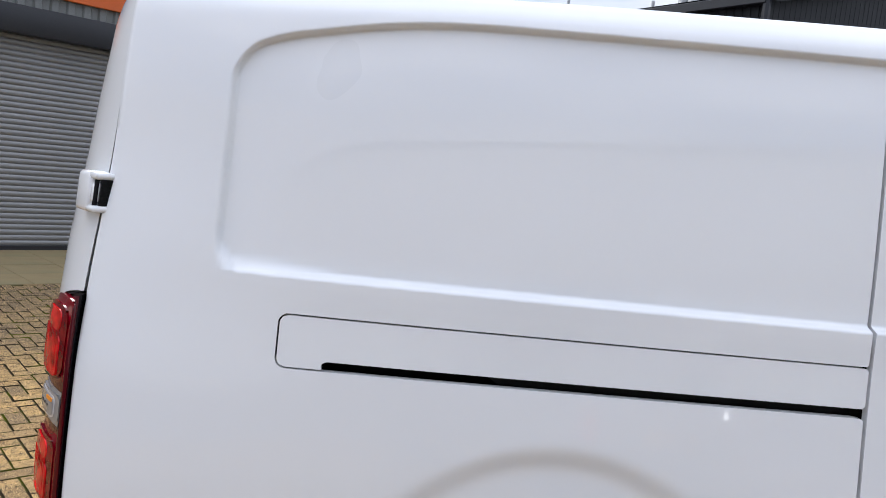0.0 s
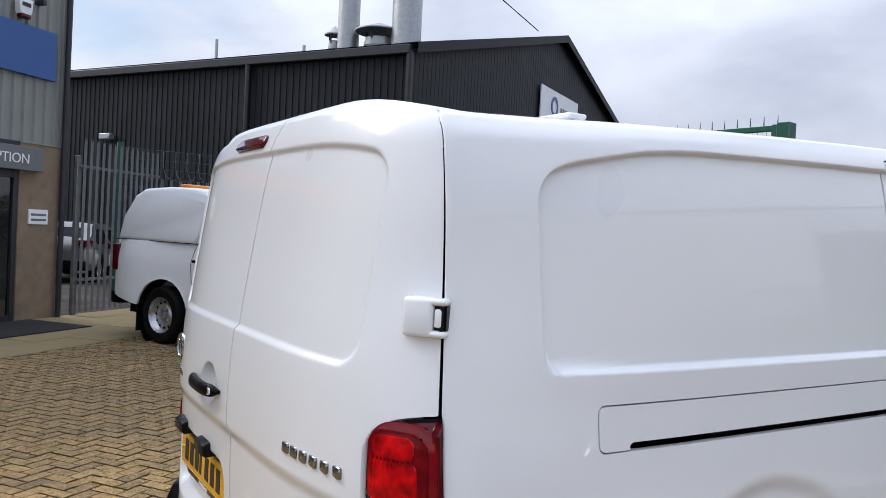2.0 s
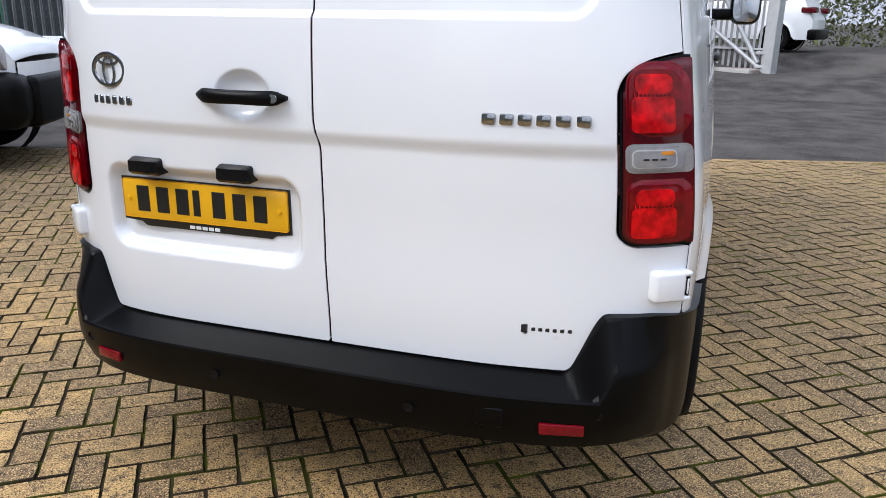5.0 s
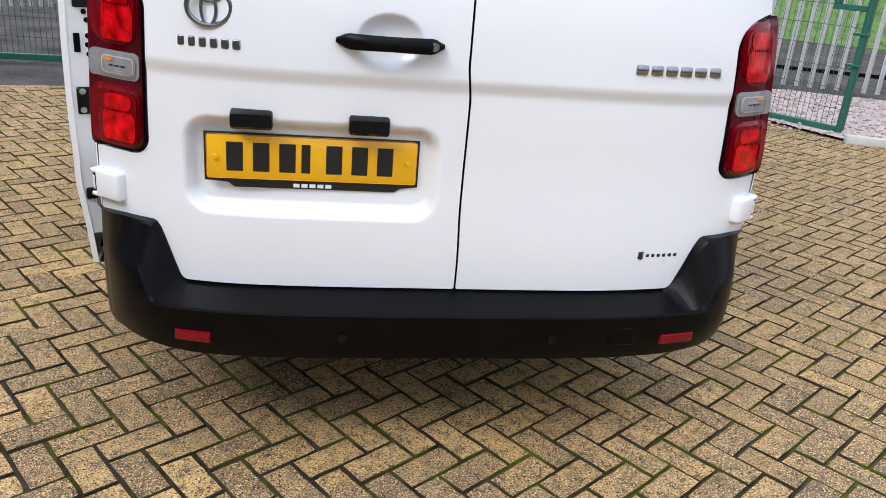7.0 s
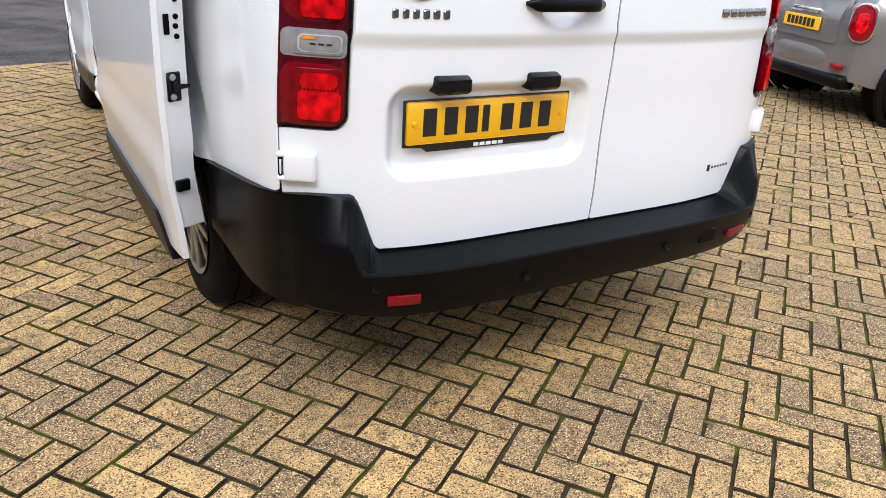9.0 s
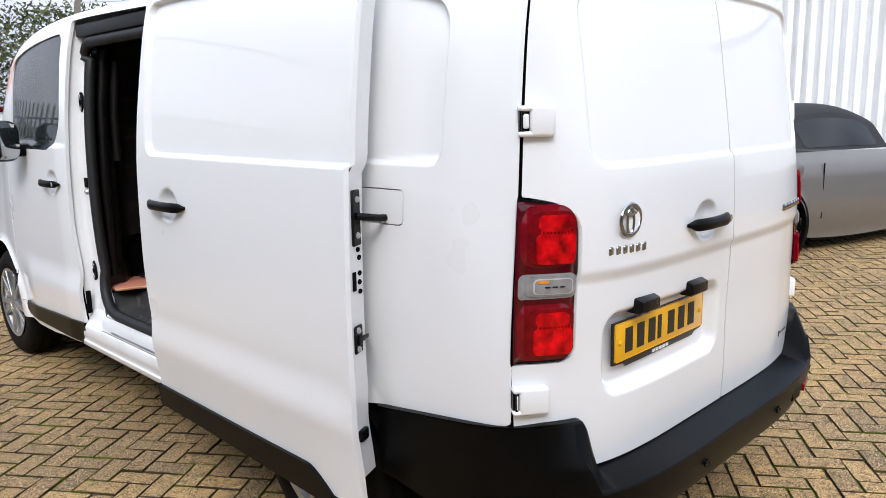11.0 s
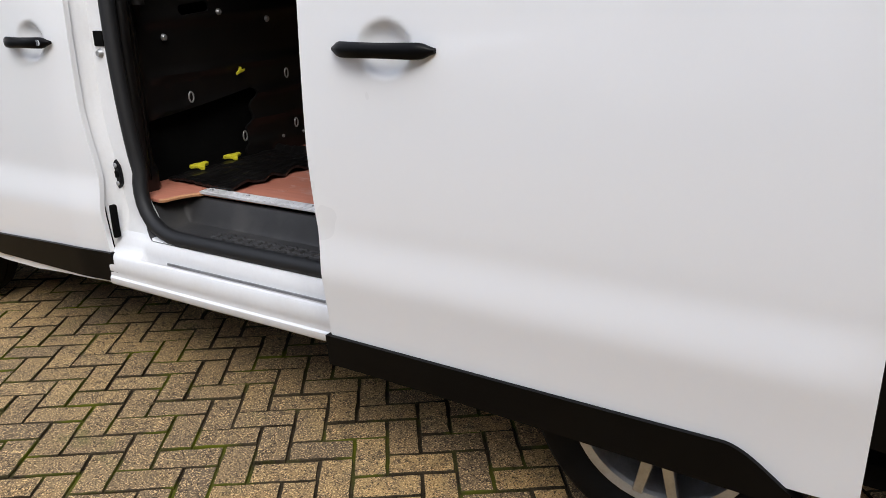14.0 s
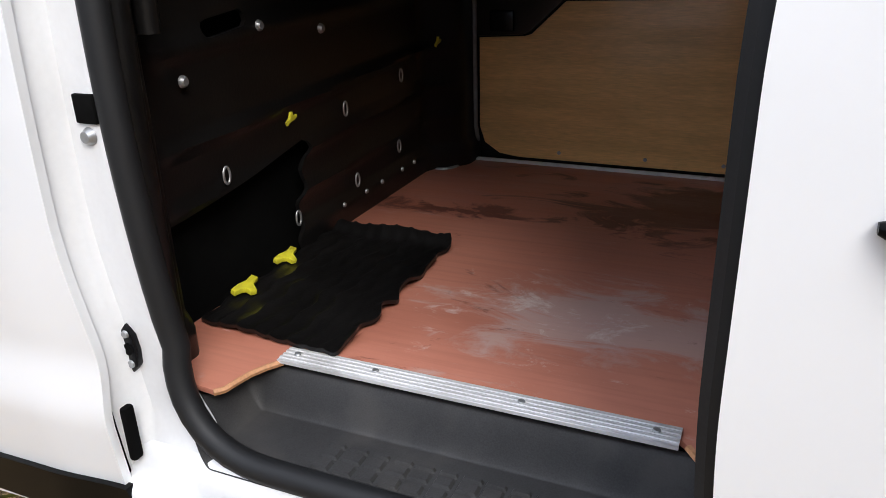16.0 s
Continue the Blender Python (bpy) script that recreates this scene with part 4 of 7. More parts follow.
for x in (-0.574, -0.100):
    part("plate_screw", lathe(bmesh.new(), [(0, 0.0075), (-0.005, 0.006), (-0.006, 0.0002)], "y", 14, (x, PY, 0.885)), "plate", plate)
for k in range(5):
    x = -0.385 + k * 0.020
    part("plate_bar", boxm(x, x + 0.015, PY + 0.004, PY + 0.008, 0.811, 0.820), "white_plastic", holder)
for x in (-0.484, -0.203):
    m = pose(x, on_rear(x, 1.005) + 0.006, 0.985, 0, 0, 0)
    bm = prism(bmesh.new(), [(-0.030, 0.016), (-0.012, 0.024), (0.030, 0.026), (0.030, -0.020), (-0.020, -0.022), (-0.030, -0.014)], -0.050, 0.050, "x", 0.007)
    bmesh.ops.transform(bm, matrix=m, verts=bm.verts)
    part("plate_lamp", bm, "gloss_black", near_door, "black number plate lamp")


# rear bumper, lofted round the back, its corners raised beside the doors
def bumper():
    left = [(-float(HALF(np.array([y]))[0]) - 0.004, y) for y in np.linspace(0.585, 0.15, 18)]
    back = [(x, -0.07 + 0.172 * (abs(x) / 0.888) ** 5) for x in np.linspace(-0.88, 0.88, 177)]
    right = [(-x, y) for x, y in left[::-1] if y < 0.54]
    pts = np.array(left + back + right)
    for _ in range(6):
        pts[1:-1] = (pts[:-2] + 2 * pts[1:-1] + pts[2:]) / 4
    bm = bmesh.new()
    rings = []
    for i, (x, y) in enumerate(pts):
        t = pts[min(i + 1, len(pts) - 1)] - pts[max(i - 1, 0)]
        t = t / np.hypot(*t)
        nrm = np.array([t[1], -t[0]])
        side_w = float(ramp01((y + 0.02) / 0.13))
        top = 0.706 - (0.149 if x > 0 else 0.100) * max(0.0, y - 0.05)
        low = 0.352 + 0.02 * float(ramp01((abs(x) - 0.6) / 0.25)) + 0.055 * float(ramp01((y - 0.25) / 0.35))
        lip = 1 - 0.93 * side_w
        under = [(low + 0.012, -0.09), (low, -0.04), (low + 0.004, 0.018 * lip), (low + 0.022, 0.050 * lip), (low + 0.07, 0.070 * lip), (0.47, 0.077 * lip)]
        ledge = [(0.500, 0.080), (0.510, 0.0805), (0.5155, 0.0775), (0.5175, 0.071), (0.537, -0.016), (0.541, -0.024), (0.541, -0.05)]
        wing = [(0.52, 0.078), (0.575, 0.074), (0.592, 0.069), (0.603, 0.060), (top - 0.008, 0.020), (top - 0.002, 0.012), (top, -0.05)]
        prof = [(z, o) for z, o in under]
        for (z0, o0), (z1, o1) in zip(ledge, wing):
            start = 0.658 + 0.052 * float(np.clip((o0 + 0.02) / 0.10, 0, 1))
            w = float(np.clip((abs(x) - start) / (0.738 - start), 0, 1))
            if o0 < 0:
                w = float(ramp01(np.array(w)))
            prof.append((z0 + (z1 - z0) * w, o0 + (o1 * lip - o0) * w if o1 > 0.013 else o0 + (o1 - o0) * w))
        rings.append([bm.verts.new((x + nrm[0] * o, y + nrm[1] * o, z)) for z, o in prof])
    for a, b in zip(rings, rings[1:]):
        for k in range(len(a) - 1):
            bm.faces.new((a[k], a[k + 1], b[k + 1], b[k]))
    bmesh.ops.recalc_face_normals(bm, faces=bm.faces)
    return part("rear_bumper", bm, "plastic", van, "black rear bumper with a step", 24)


rear_bumper = bumper()


def bump_y(x, out=0.078):
    return -0.07 + 0.172 * (abs(x) / 0.888) ** 5 - out


for x0, x1 in ((-0.676, -0.582), (0.622, 0.716)):
    xc = (x0 + x1) / 2
    ang = math.degrees(math.atan2(bump_y(x1) - bump_y(x0), x1 - x0))
    part("reflector", boxm(x0 - xc, x1 - xc, -0.006, 0.01, -0.015, 0.015, 0.004, 2, pose(xc, bump_y(xc) + 0.003, 0.436, 0, 0, ang)), "red_lens", rear_bumper, "red reflector")
for x, z in ((-0.705, 0.474), (-0.252, 0.448), (0.308, 0.450), (0.735, 0.480)):
    part("parking_sensor", lathe(bmesh.new(), [(0.004, 0.013), (-0.004, 0.013), (-0.004, 0.010), (-0.002, 0.009), (-0.002, 0.0002)], "y", 18, (x, bump_y(x) - 0.001, z)), "gloss_black", rear_bumper)
part("tow_cover", boxm(0.47, 0.545, bump_y(0.51) - 0.002, bump_y(0.51) + 0.02, 0.428, 0.480, 0.004, 1), "plastic", rear_bumper)


# wheels
def wheel(yc, sign):
    hub_x = 0.868 if sign > 0 else -0.82
    w = part("tyre", lathe(bmesh.new(), [(-0.085, 0.215), (-0.103, 0.235), (-0.108, 0.275), (-0.100, 0.318), (-0.084, 0.337), (-0.06, 0.3445), (-0.035, 0.345), (-0.033, 0.338), (-0.028, 0.338), (-0.026, 0.345), (0.026, 0.345), (0.028, 0.338), (0.033, 0.338), (0.035, 0.345), (0.06, 0.3445), (0.084, 0.337), (0.100, 0.318), (0.108, 0.275), (0.103, 0.235), (0.085, 0.215)], "x", 64, (hub_x, yc, WHEEL_Z)), "rubber", van, "road wheel")
    w.name = "wheel"
    part("rim", lathe(bmesh.new(), [(-0.09, 0.20), (-0.02, 0.175), (sign * 0.05, 0.195), (sign * 0.100, 0.214), (sign * 0.108, 0.226), (sign * 0.102, 0.205)], "x", 48, (hub_x, yc, WHEEL_Z)), "alloy", w, "silver rim")
    part("brake_disc", lathe(bmesh.new(), [(sign * 0.0, 0.0002), (sign * 0.0, 0.14), (sign * 0.012, 0.14), (sign * 0.012, 0.16), (0, 0.19)], "x", 32, (hub_x, yc, WHEEL_Z)), "dark", w)
    part("hub_cap", lathe(bmesh.new(), [(sign * 0.03, 0.07), (sign * 0.092, 0.062), (sign * 0.104, 0.045), (sign * 0.110, 0.03), (sign * 0.110, 0.0002)], "x", 24, (hub_x, yc, WHEEL_Z)), "alloy", w)
    for k in range(10):
        a = 2 * math.pi * k / 10 + (0.10 if k % 2 else -0.10)
        bm = prism(bmesh.new(), [(0.045, -0.016), (0.21, -0.013), (0.21, 0.013), (0.045, 0.016)], -0.010, 0.010, "z", 0.004)
        m = Matrix.Translation((hub_x + sign * 0.098, yc, WHEEL_Z)) @ Matrix.Rotation(a, 4, "X") @ Matrix(((0, 0, 1, 0), (1, 0, 0, 0), (0, 1, 0, 0), (0, 0, 0, 1)))
        bmesh.ops.transform(bm, matrix=m, verts=bm.verts)
        part("spoke", bm, "alloy", w)
    # liner of the wheel arch
    bm = bmesh.new()
    rings = []
    for x in (sign * 0.965, sign * 0.60):
        rings.append([bm.verts.new((x, yc + 0.008 + 0.428 * math.cos(a), 0.345 + 0.428 * math.sin(a))) for a in np.linspace(-0.15, math.pi + 0.15, 30)])
    for k in range(29):
        bm.faces.new((rings[0][k], rings[0][k + 1], rings[1][k + 1], rings[1][k]))
    bm.faces.new(rings[1])
    for v in rings[0]:
        v.co.x = sign * (float(side_x(np.array([v.co.y]), np.array([v.co.z]))[0]) - 0.012)
    part("arch_liner", bm, "dark", van, "black wheel-arch liner")


for sign in (1, -1):
    wheel(WHEEL_R, sign)
    wheel(WHEEL_F, sign)

# underbody and load space
part("underbody", boxm(-0.80, 0.80, 0.40, 5.0, 0.24, 0.31, 0.02), "dark", van)
part("axle_beam", tube(bmesh.new(), [(-0.75, WHEEL_R, 0.33), (0.75, WHEEL_R, 0.33)], 0.05), "dark", van)
FLOOR_Z = 0.655
load_floor = part("load_floor", prism(bmesh.new(), [(-0.86, 0.16), (0.855, 0.16), (0.855, 2.99), (-0.80, 2.99), (-0.842, 2.86), (-0.850, 2.765), (-0.83, 2.752), (-0.77, 2.742), (-0.705, 2.705), (-0.685, 1.925), (-0.72, 1.885), (-0.86, 1.70)], FLOOR_Z - 0.013, FLOOR_Z, "z", 0.0015), "board", van, "scuffed red-brown plywood load floor")
part("floor_base", boxm(-0.66, 0.86, 0.16, 2.99, 0.50, 0.638), "dark", van)
part("inner_roof", boxm(-0.74, 0.74, 1.60, 3.6, 1.905, 1.92), "liner", van)
# unseen rear roof, near wall and door lining, white to bounce light inside
part("inner_roof", boxm(-0.68, 0.68, 0.26, 1.595, 1.875, 1.89), "paint_in", van)
for sign, y1 in ((1, 2.93), (-1, 1.655)):
    part("inner_wall", sheet(np.linspace(0.17, y1, 30), np.linspace(0.58, 1.88, 40), lambda y, z: (sign * (HALF(y) + LEAN_IN(EDGE_Z(y) - z) - 0.062 - 0.03 * ramp01((z - 1.2) / 0.4)), y, z), lambda y, z: 0.43 - np.hypot(y - WHEEL_R, z - 0.345)), "paint_in" if sign < 0 else "liner", van, "side lining")
part("inner_door", boxm(-0.70, 0.70, 0.19, 0.21, 0.56, 1.84), "paint_in", van, "unseen white rear door lining, bounces light inside")
# added panel: keeps cab light out and makes the open hatch black
part("cab_panel", boxm(-0.84, 0.30, 3.055, 3.075, 0.46, 1.50), "dark", van, "dark panel behind the hatch, standing in for the cab's shade")
part("cab_floor", boxm(-0.86, 0.86, 3.02, 4.5, 0.42, 0.46), "dark", van)
part("cab_trim", boxm(-0.80, 0.80, 4.1, 4.5, 0.46, 1.16, 0.06), "liner", van, "dark dashboard")
for x in (-0.48, 0.48):
    part("seat_back", boxm(x - 0.25, x + 0.25, 3.14, 3.30, 0.80, 1.50, 0.06, 3), "fabric", van, "dark cab seat")
    part("head_rest", boxm(x - 0.13, x + 0.13, 3.15, 3.25, 1.53, 1.72, 0.04, 3), "fabric", van)


# bulkhead between cab and load space: pressed black steel with a load-through hatch
def bulk_fn(x, z):
    y = np.full_like(x, 3.0) - 0.115 * ramp01((x - 0.60) / 0.16)
    for zc, w in ((0.79, 0.03), (0.90, 0.03), (1.03, 0.03), (1.235, 0.045), (1.43, 0.04), (1.62, 0.04)):
        zz = zc + 0.10 * (x + 0.86) * 0.35
        y = y - 0.014 * ramp01(1 - np.abs(z - zz) / w) * ramp01((x + 0.66) / 0.06) * ramp01((0.75 - x) / 0.06)
    y = y - 0.10 * ramp01((-0.66 - x) / 0.10)
    y = y - 0.020 * ramp01((0.745 - z) / 0.03)
    return x, y, z


def bulk_sd(x, z):
    hatch = rbox_sd(x, z, -0.68, -0.145 + 0.35 * (z - 0.84) + 0.012 * np.sin(z * 70), 0.60, 0.93 + 0.13 * (x + 0.3), 0.02)
    slot = rbox_sd(x, z - 0.10 * (x + 0.40), -0.470, -0.315, 1.262, 1.300, 0.015)
    d = np.maximum(np.abs(x) - 0.875 + 0.11 * ramp01((z - 1.2) / 0.75), z - 1.92)
    return np.maximum(np.maximum(d, -hatch), -slot)


bulkhead = part("bulkhead", sheet(np.linspace(-0.87, 0.86, 120), np.linspace(0.62, 1.93, 100), bulk_fn, bulk_sd, (0, 0.012, 0)), "liner", van, "black pressed-steel bulkhead with an open hatch")
part("inner_post", tube(bmesh.new(), [(-0.80, 2.90, 0.70), (-0.80, 2.90, 1.2), (-0.78, 2.90, 1.6), (-0.74, 2.90, 1.86)], 0.030, 10), "liner", van, "rounded black pillar trim")
part("inner_post", tube(bmesh.new(), [(-0.72, 2.90, 1.30), (-0.72, 2.89, 1.55), (-0.70, 2.86, 1.80)], 0.022, 10), "liner", van)
part("corner_post", tube(bmesh.new(), [(0.845, 2.870, 0.72), (0.838, 2.876, 0.78), (0.838, 2.876, 1.3), (0.82, 2.876, 1.85)], 0.008, 8), "steel", van, "grey corner strip")
for x, z in ((-0.558, 1.181), (-0.278, 1.264), (-0.011, 1.228)):
    part("bolt", lathe(bmesh.new(), [(0.0, 0.014), (-0.006, 0.012), (-0.010, 0.008), (-0.010, 0.0002)], "y", 12, (x, 2.988, z)), "steel", bulkhead, "bright bolt head")
for k, (x, z) in enumerate(((-0.467, 0.951), (0.08, 0.993), (0.119, 0.767), (0.445, 1.028), (-0.205, 0.756), (0.406, 0.80))):
    oval = bmesh.new()
    oval_ring(oval, x, z, 2.984, 0.011, 0.020, 0.0035, 18)
    part("stud", oval, "steel", bulkhead)
for k, x in enumerate((0.02, 0.156, 0.26, 0.406, 0.50)):
    part("rivet", lathe(bmesh.new(), [(0, 0.008), (-0.005, 0.006), (-0.006, 0.0002)], "y", 10, (x, 2.978, 0.72)), "steel", bulkhead)


def hook(m, parent, s=1.0):
    """A yellow moulded latch: a forked tongue on a foot."""
    bm = prism(bmesh.new(), [(0.040 * s, 0.010 * s), (0.040 * s, -0.006 * s), (0.012 * s, -0.012 * s), (-0.006 * s, -0.030 * s), (-0.018 * s, -0.024 * s), (-0.014 * s, -0.010 * s), (-0.022 * s, -0.004 * s), (-0.040 * s, 0.000 * s), (-0.036 * s, 0.012 * s), (-0.012 * s, 0.013 * s), (0.012 * s, 0.007 * s)], -0.006 * s, 0.006 * s, "z", 0.002)
    bmesh.ops.transform(bm, matrix=m, verts=bm.verts)
    return part("latch", bm, "yellow", parent, "yellow plastic latch")


for x, y, z in ((-0.205, 2.975, 1.026), (0.640, 2.935, 1.110)):
    hook(pose(x, y, z, 90, 0, 0) @ pose(0, 0, 0, 0, 0, 200), bulkhead, 0.62)

# varnished plywood on the far door, with the black upper trim above it
ply = part("ply_lining", prism(bmesh.new(), [(1.70, 0.672), (2.70, 0.672), (2.78, 0.682), (2.838, 0.72), (2.858, 0.78), (2.856, 1.104), (2.685, 1.112), (2.66, 1.120), (2.54, 1.230), (1.70, 1.24)], 0.832, 0.842, "x", 0.002), "ply", van, "varnished plywood door lining")
upper = part("door_trim", prism(bmesh.new(), [(1.70, 1.246), (2.542, 1.236), (2.665, 1.126), (2.69, 1.118), (2.862, 1.110), (2.85, 1.85), (1.70, 1.85)], 0.822, 0.850, "x", 0.004), "liner", van, "black inner door trim")
part("trim_pocket", boxm(0.811, 0.824, 2.72, 2.81, 1.128, 1.20, 0.008, 2), "gloss_black", upper)
for y in (1.98, 2.24, 2.55):
    part("screw", lathe(bmesh.new(), [(0.0, 0.007), (-0.003, 0.006), (-0.003, 0.0002)], "x", 10, (0.832, y, 0.70)), "steel", ply)


def ribbed_strip(name, x0, x1, y0, y1, parent, label):
    bm = bmesh.new()
    box(bm, x0, x1, y0, y1, FLOOR_Z + 0.0005, FLOOR_Z + 0.004)
    k = 4
    w = (x1 - x0) / (2 * k + 1)
    for i in range(k):
        box(bm, x0 + (2 * i + 1) * w, x0 + (2 * i + 2) * w, y0, y1, FLOOR_Z + 0.004, FLOOR_Z + 0.0065)
    return part(name, bm, "alu", parent, label, 0)


strip = ribbed_strip("edge_strip", -0.712, -0.660, 1.920, 2.712, load_floor, "ribbed aluminium edge strip")
part("strip_nose", boxm(-0.717, -0.7115, 1.920, 2.712, FLOOR_Z - 0.004, FLOOR_Z + 0.005, 0.001, 1), "alu", load_floor)
for y in (1.96, 2.20, 2.50, 2.68):
    part("screw", lathe(bmesh.new(), [(0.0005, 0.0075), (0.003, 0.006), (0.003, 0.0002)], "z", 12, (-0.687, y, FLOOR_Z + 0.0065)), "steel", load_floor)
ribbed_strip("edge_strip", 0.803, 0.833, 1.70, 2.865, load_floor, "ribbed aluminium strip under the ply")
ring = lathe(bmesh.new(), [(0.0, 0.062), (0.005, 0.060), (0.006, 0.050), (0.001, 0.044), (-0.002, 0.03), (-0.002, 0.0002)], "z", 28, (0.700, 2.955, FLOOR_Z))
lash = part("lashing_ring", ring, "steel", load_floor, "recessed lashing ring")
part("ring_bar", tube(bmesh.new(), [(0.668, 2.955, FLOOR_Z + 0.006), (0.683, 2.980, FLOOR_Z + 0.010), (0.718, 2.980, FLOOR_Z + 0.010), (0.732, 2.955, FLOOR_Z + 0.006)], 0.006, 8), "chrome", lash)
part("ply_edge", tube(bmesh.new(), [(-0.850, 2.766, FLOOR_Z - 0.006), (-0.835, 2.753, FLOOR_Z - 0.006), (-0.805, 2.748, FLOOR_Z - 0.006), (-0.77, 2.740, FLOOR_Z - 0.006), (-0.735, 2.724, FLOOR_Z - 0.006), (-0.707, 2.705, FLOOR_Z - 0.006)], 0.0075, 6), "edge_ply", load_floor, "raw cut edge of the floor board")
part("ply_edge", tube(bmesh.new(), [(-0.70, 1.905, FLOOR_Z - 0.006), (-0.735, 1.88, FLOOR_Z - 0.006), (-0.78, 1.82, FLOOR_Z - 0.006)], 0.0075, 6), "edge_ply", load_floor)


# moulded entry step
def step_fn(x, y):
    z = np.full_like(x, 0.545)
    rise = ramp01((x + 0.745) / 0.045)
    z = z + (FLOOR_Z - 0.022 - 0.545) * rise
    for yc, sgn in ((2.74, 1), (1.88, -1)):
        z = z + (FLOOR_Z - 0.022 - 0.545) * (1 - rise) * ramp01(sgn * (y - yc) / 0.07) * 0.9
    tx, ty = (x + 0.885) / 0.034, (y - 1.98) / 0.046
    pad = (np.abs(tx - np.round(tx)) < 0.36) & (np.abs(ty - np.round(ty)) < 0.38) & (x > -0.87) & (x < -0.785) & (y > 2.0) & (y < 2.56)
    z = z + 0.007 * pad
    z = z - 0.02 * ramp01((-0.88 - x) / 0.04)
    return x, y, z


part("entry_step", sheet(np.linspace(-0.925, -0.69, 95), np.linspace(1.62, 2.83, 300), step_fn, lambda x, y: rbox_sd(x, y, -0.92, -0.5, 1.50, 2.828, 0.10)), "step_plastic", van, "black moulded entry step")

# door frame of the open side: sill, pillar and seal
SILL = np.array([(0.940, 0.345), (0.968, 0.350), (0.975, 0.358), (0.976, 0.378), (0.970, 0.384), (0.969, 0.400), (0.972, 0.406), (0.972, 0.430), (0.970, 0.452), (0.966, 0.460), (0.958, 0.463), (0.953, 0.458), (0.951, 0.446), (0.934, 0.446), (0.931, 0.462), (0.932, 0.478), (0.929, 0.498), (0.922, 0.518), (0.912, 0.532), (0.885, 0.540)])
SILL_FLAT = SILL.copy()
SILL_FLAT[9:16] = [(0.967, 0.458), (0.963, 0.464), (0.958, 0.468), (0.952, 0.472), (0.945, 0.476), (0.940, 0.480), (0.935, 0.485)]


def sill_fn(y, t):
    """The sill's section, with the lower roller's slot let into it behind the pillar."""
    i = np.arange(len(SILL))
    w = ramp01((2.785 - y) / 0.022)
    x = np.interp(t, i, SILL[:, 0]) * w + np.interp(t, i, SILL_FLAT[:, 0]) * (1 - w)
    z = np.interp(t, i, SILL[:, 1]) * w + np.interp(t, i, SILL_FLAT[:, 1]) * (1 - w)
    return -x, y, z


part("frame_sill", sheet(np.concatenate([np.linspace(1.60, 2.74, 20), np.linspace(2.75, 2.80, 12), np.linspace(2.82, 2.928, 8)]), np.arange(len(SILL)), sill_fn, None), "paint_in", van, "white door sill")
part("sill_track", boxm(-0.9515, -0.934, 1.62, 2.772, 0.4462, 0.4490, 0.0008, 1), "rust_dirt", van, "rusty dirt in the lower roller's slot")
part("sill_track_lip", boxm(-0.9350, -0.9325, 1.62, 2.66, 0.455, 0.465, 0.001, 1), "steel", van, "worn steel edge of the roller's slot")


SEAL_Y = spline([0.3, 0.5, 0.62, 0.72, 0.9, 1.17, 1.4, 1.6, 2.0], [2.66, 2.70, 2.775, 2.812, 2.838, 2.858, 2.866, 2.872, 2.86])


def pillar_fn(t, z):
    inset = LEAN_IN(EDGE_Z(np.full_like(z, 2.85)) - z)
    front = pillar_gap(z) + 0.018
    y = front - (front - SEAL_Y(z)) * t
    flare = ramp01((0.62 - z) / 0.16)
    x = -(0.955 + inset - (0.040 * ramp01(t / 0.08) + 0.028 * ramp01((t - 0.08) / 0.10)) * (1 - 0.75 * flare) - 0.016 * ramp01((t - 0.72) / 0.28))
    return x, y, z


pillar = part("door_pillar", sheet(np.linspace(0, 1, 40), np.linspace(0.33, 1.97, 110), pillar_fn, None), "paint_in", van, "white door pillar")
part("frame_head", boxm(-0.86, -0.76, 1.62, 2.93, 1.915, 1.975, 0.01), "seal", van, "black head of the door frame")
part("frame_rail", boxm(-0.80, -0.76, 1.62, 2.90, 1.895, 1.92, 0.006), "liner", van)


def seal_path():
    pts = []
    for z in np.linspace(1.80, 0.75, 18):
        pts.append((-0.872 - float(LEAN_IN(np.array([2.045 - z]))[0]), float(SEAL_Y(np.array([z]))[0]), z))
    y0 = float(SEAL_Y(np.array([0.75]))[0])
    for a in np.linspace(0, math.pi / 2, 10)[1:]:
        pts.append((-0.872 - 0.030 * math.sin(a), y0 - 0.20 * (1 - math.cos(a)) ** 1.2, 0.75 - 0.205 * math.sin(a)))
    pts += [(-0.904, y, 0.545) for y in np.linspace(2.50, 1.62, 9)]
    top = []
    for a in np.linspace(math.pi / 2, 0, 8)[:-1]:
        top.append((-0.835, 2.90 - 0.10 * (1 - math.cos(a)), 1.80 + 0.09 * math.sin(a)))
    lead = [(-0.835, y, 1.89) for y in np.linspace(1.62, 2.78, 6)]
    return lead + top + pts


part("door_seal", tube(bmesh.new(), seal_path(), 0.026, 12), "seal", van, "thick black rubber door seal")


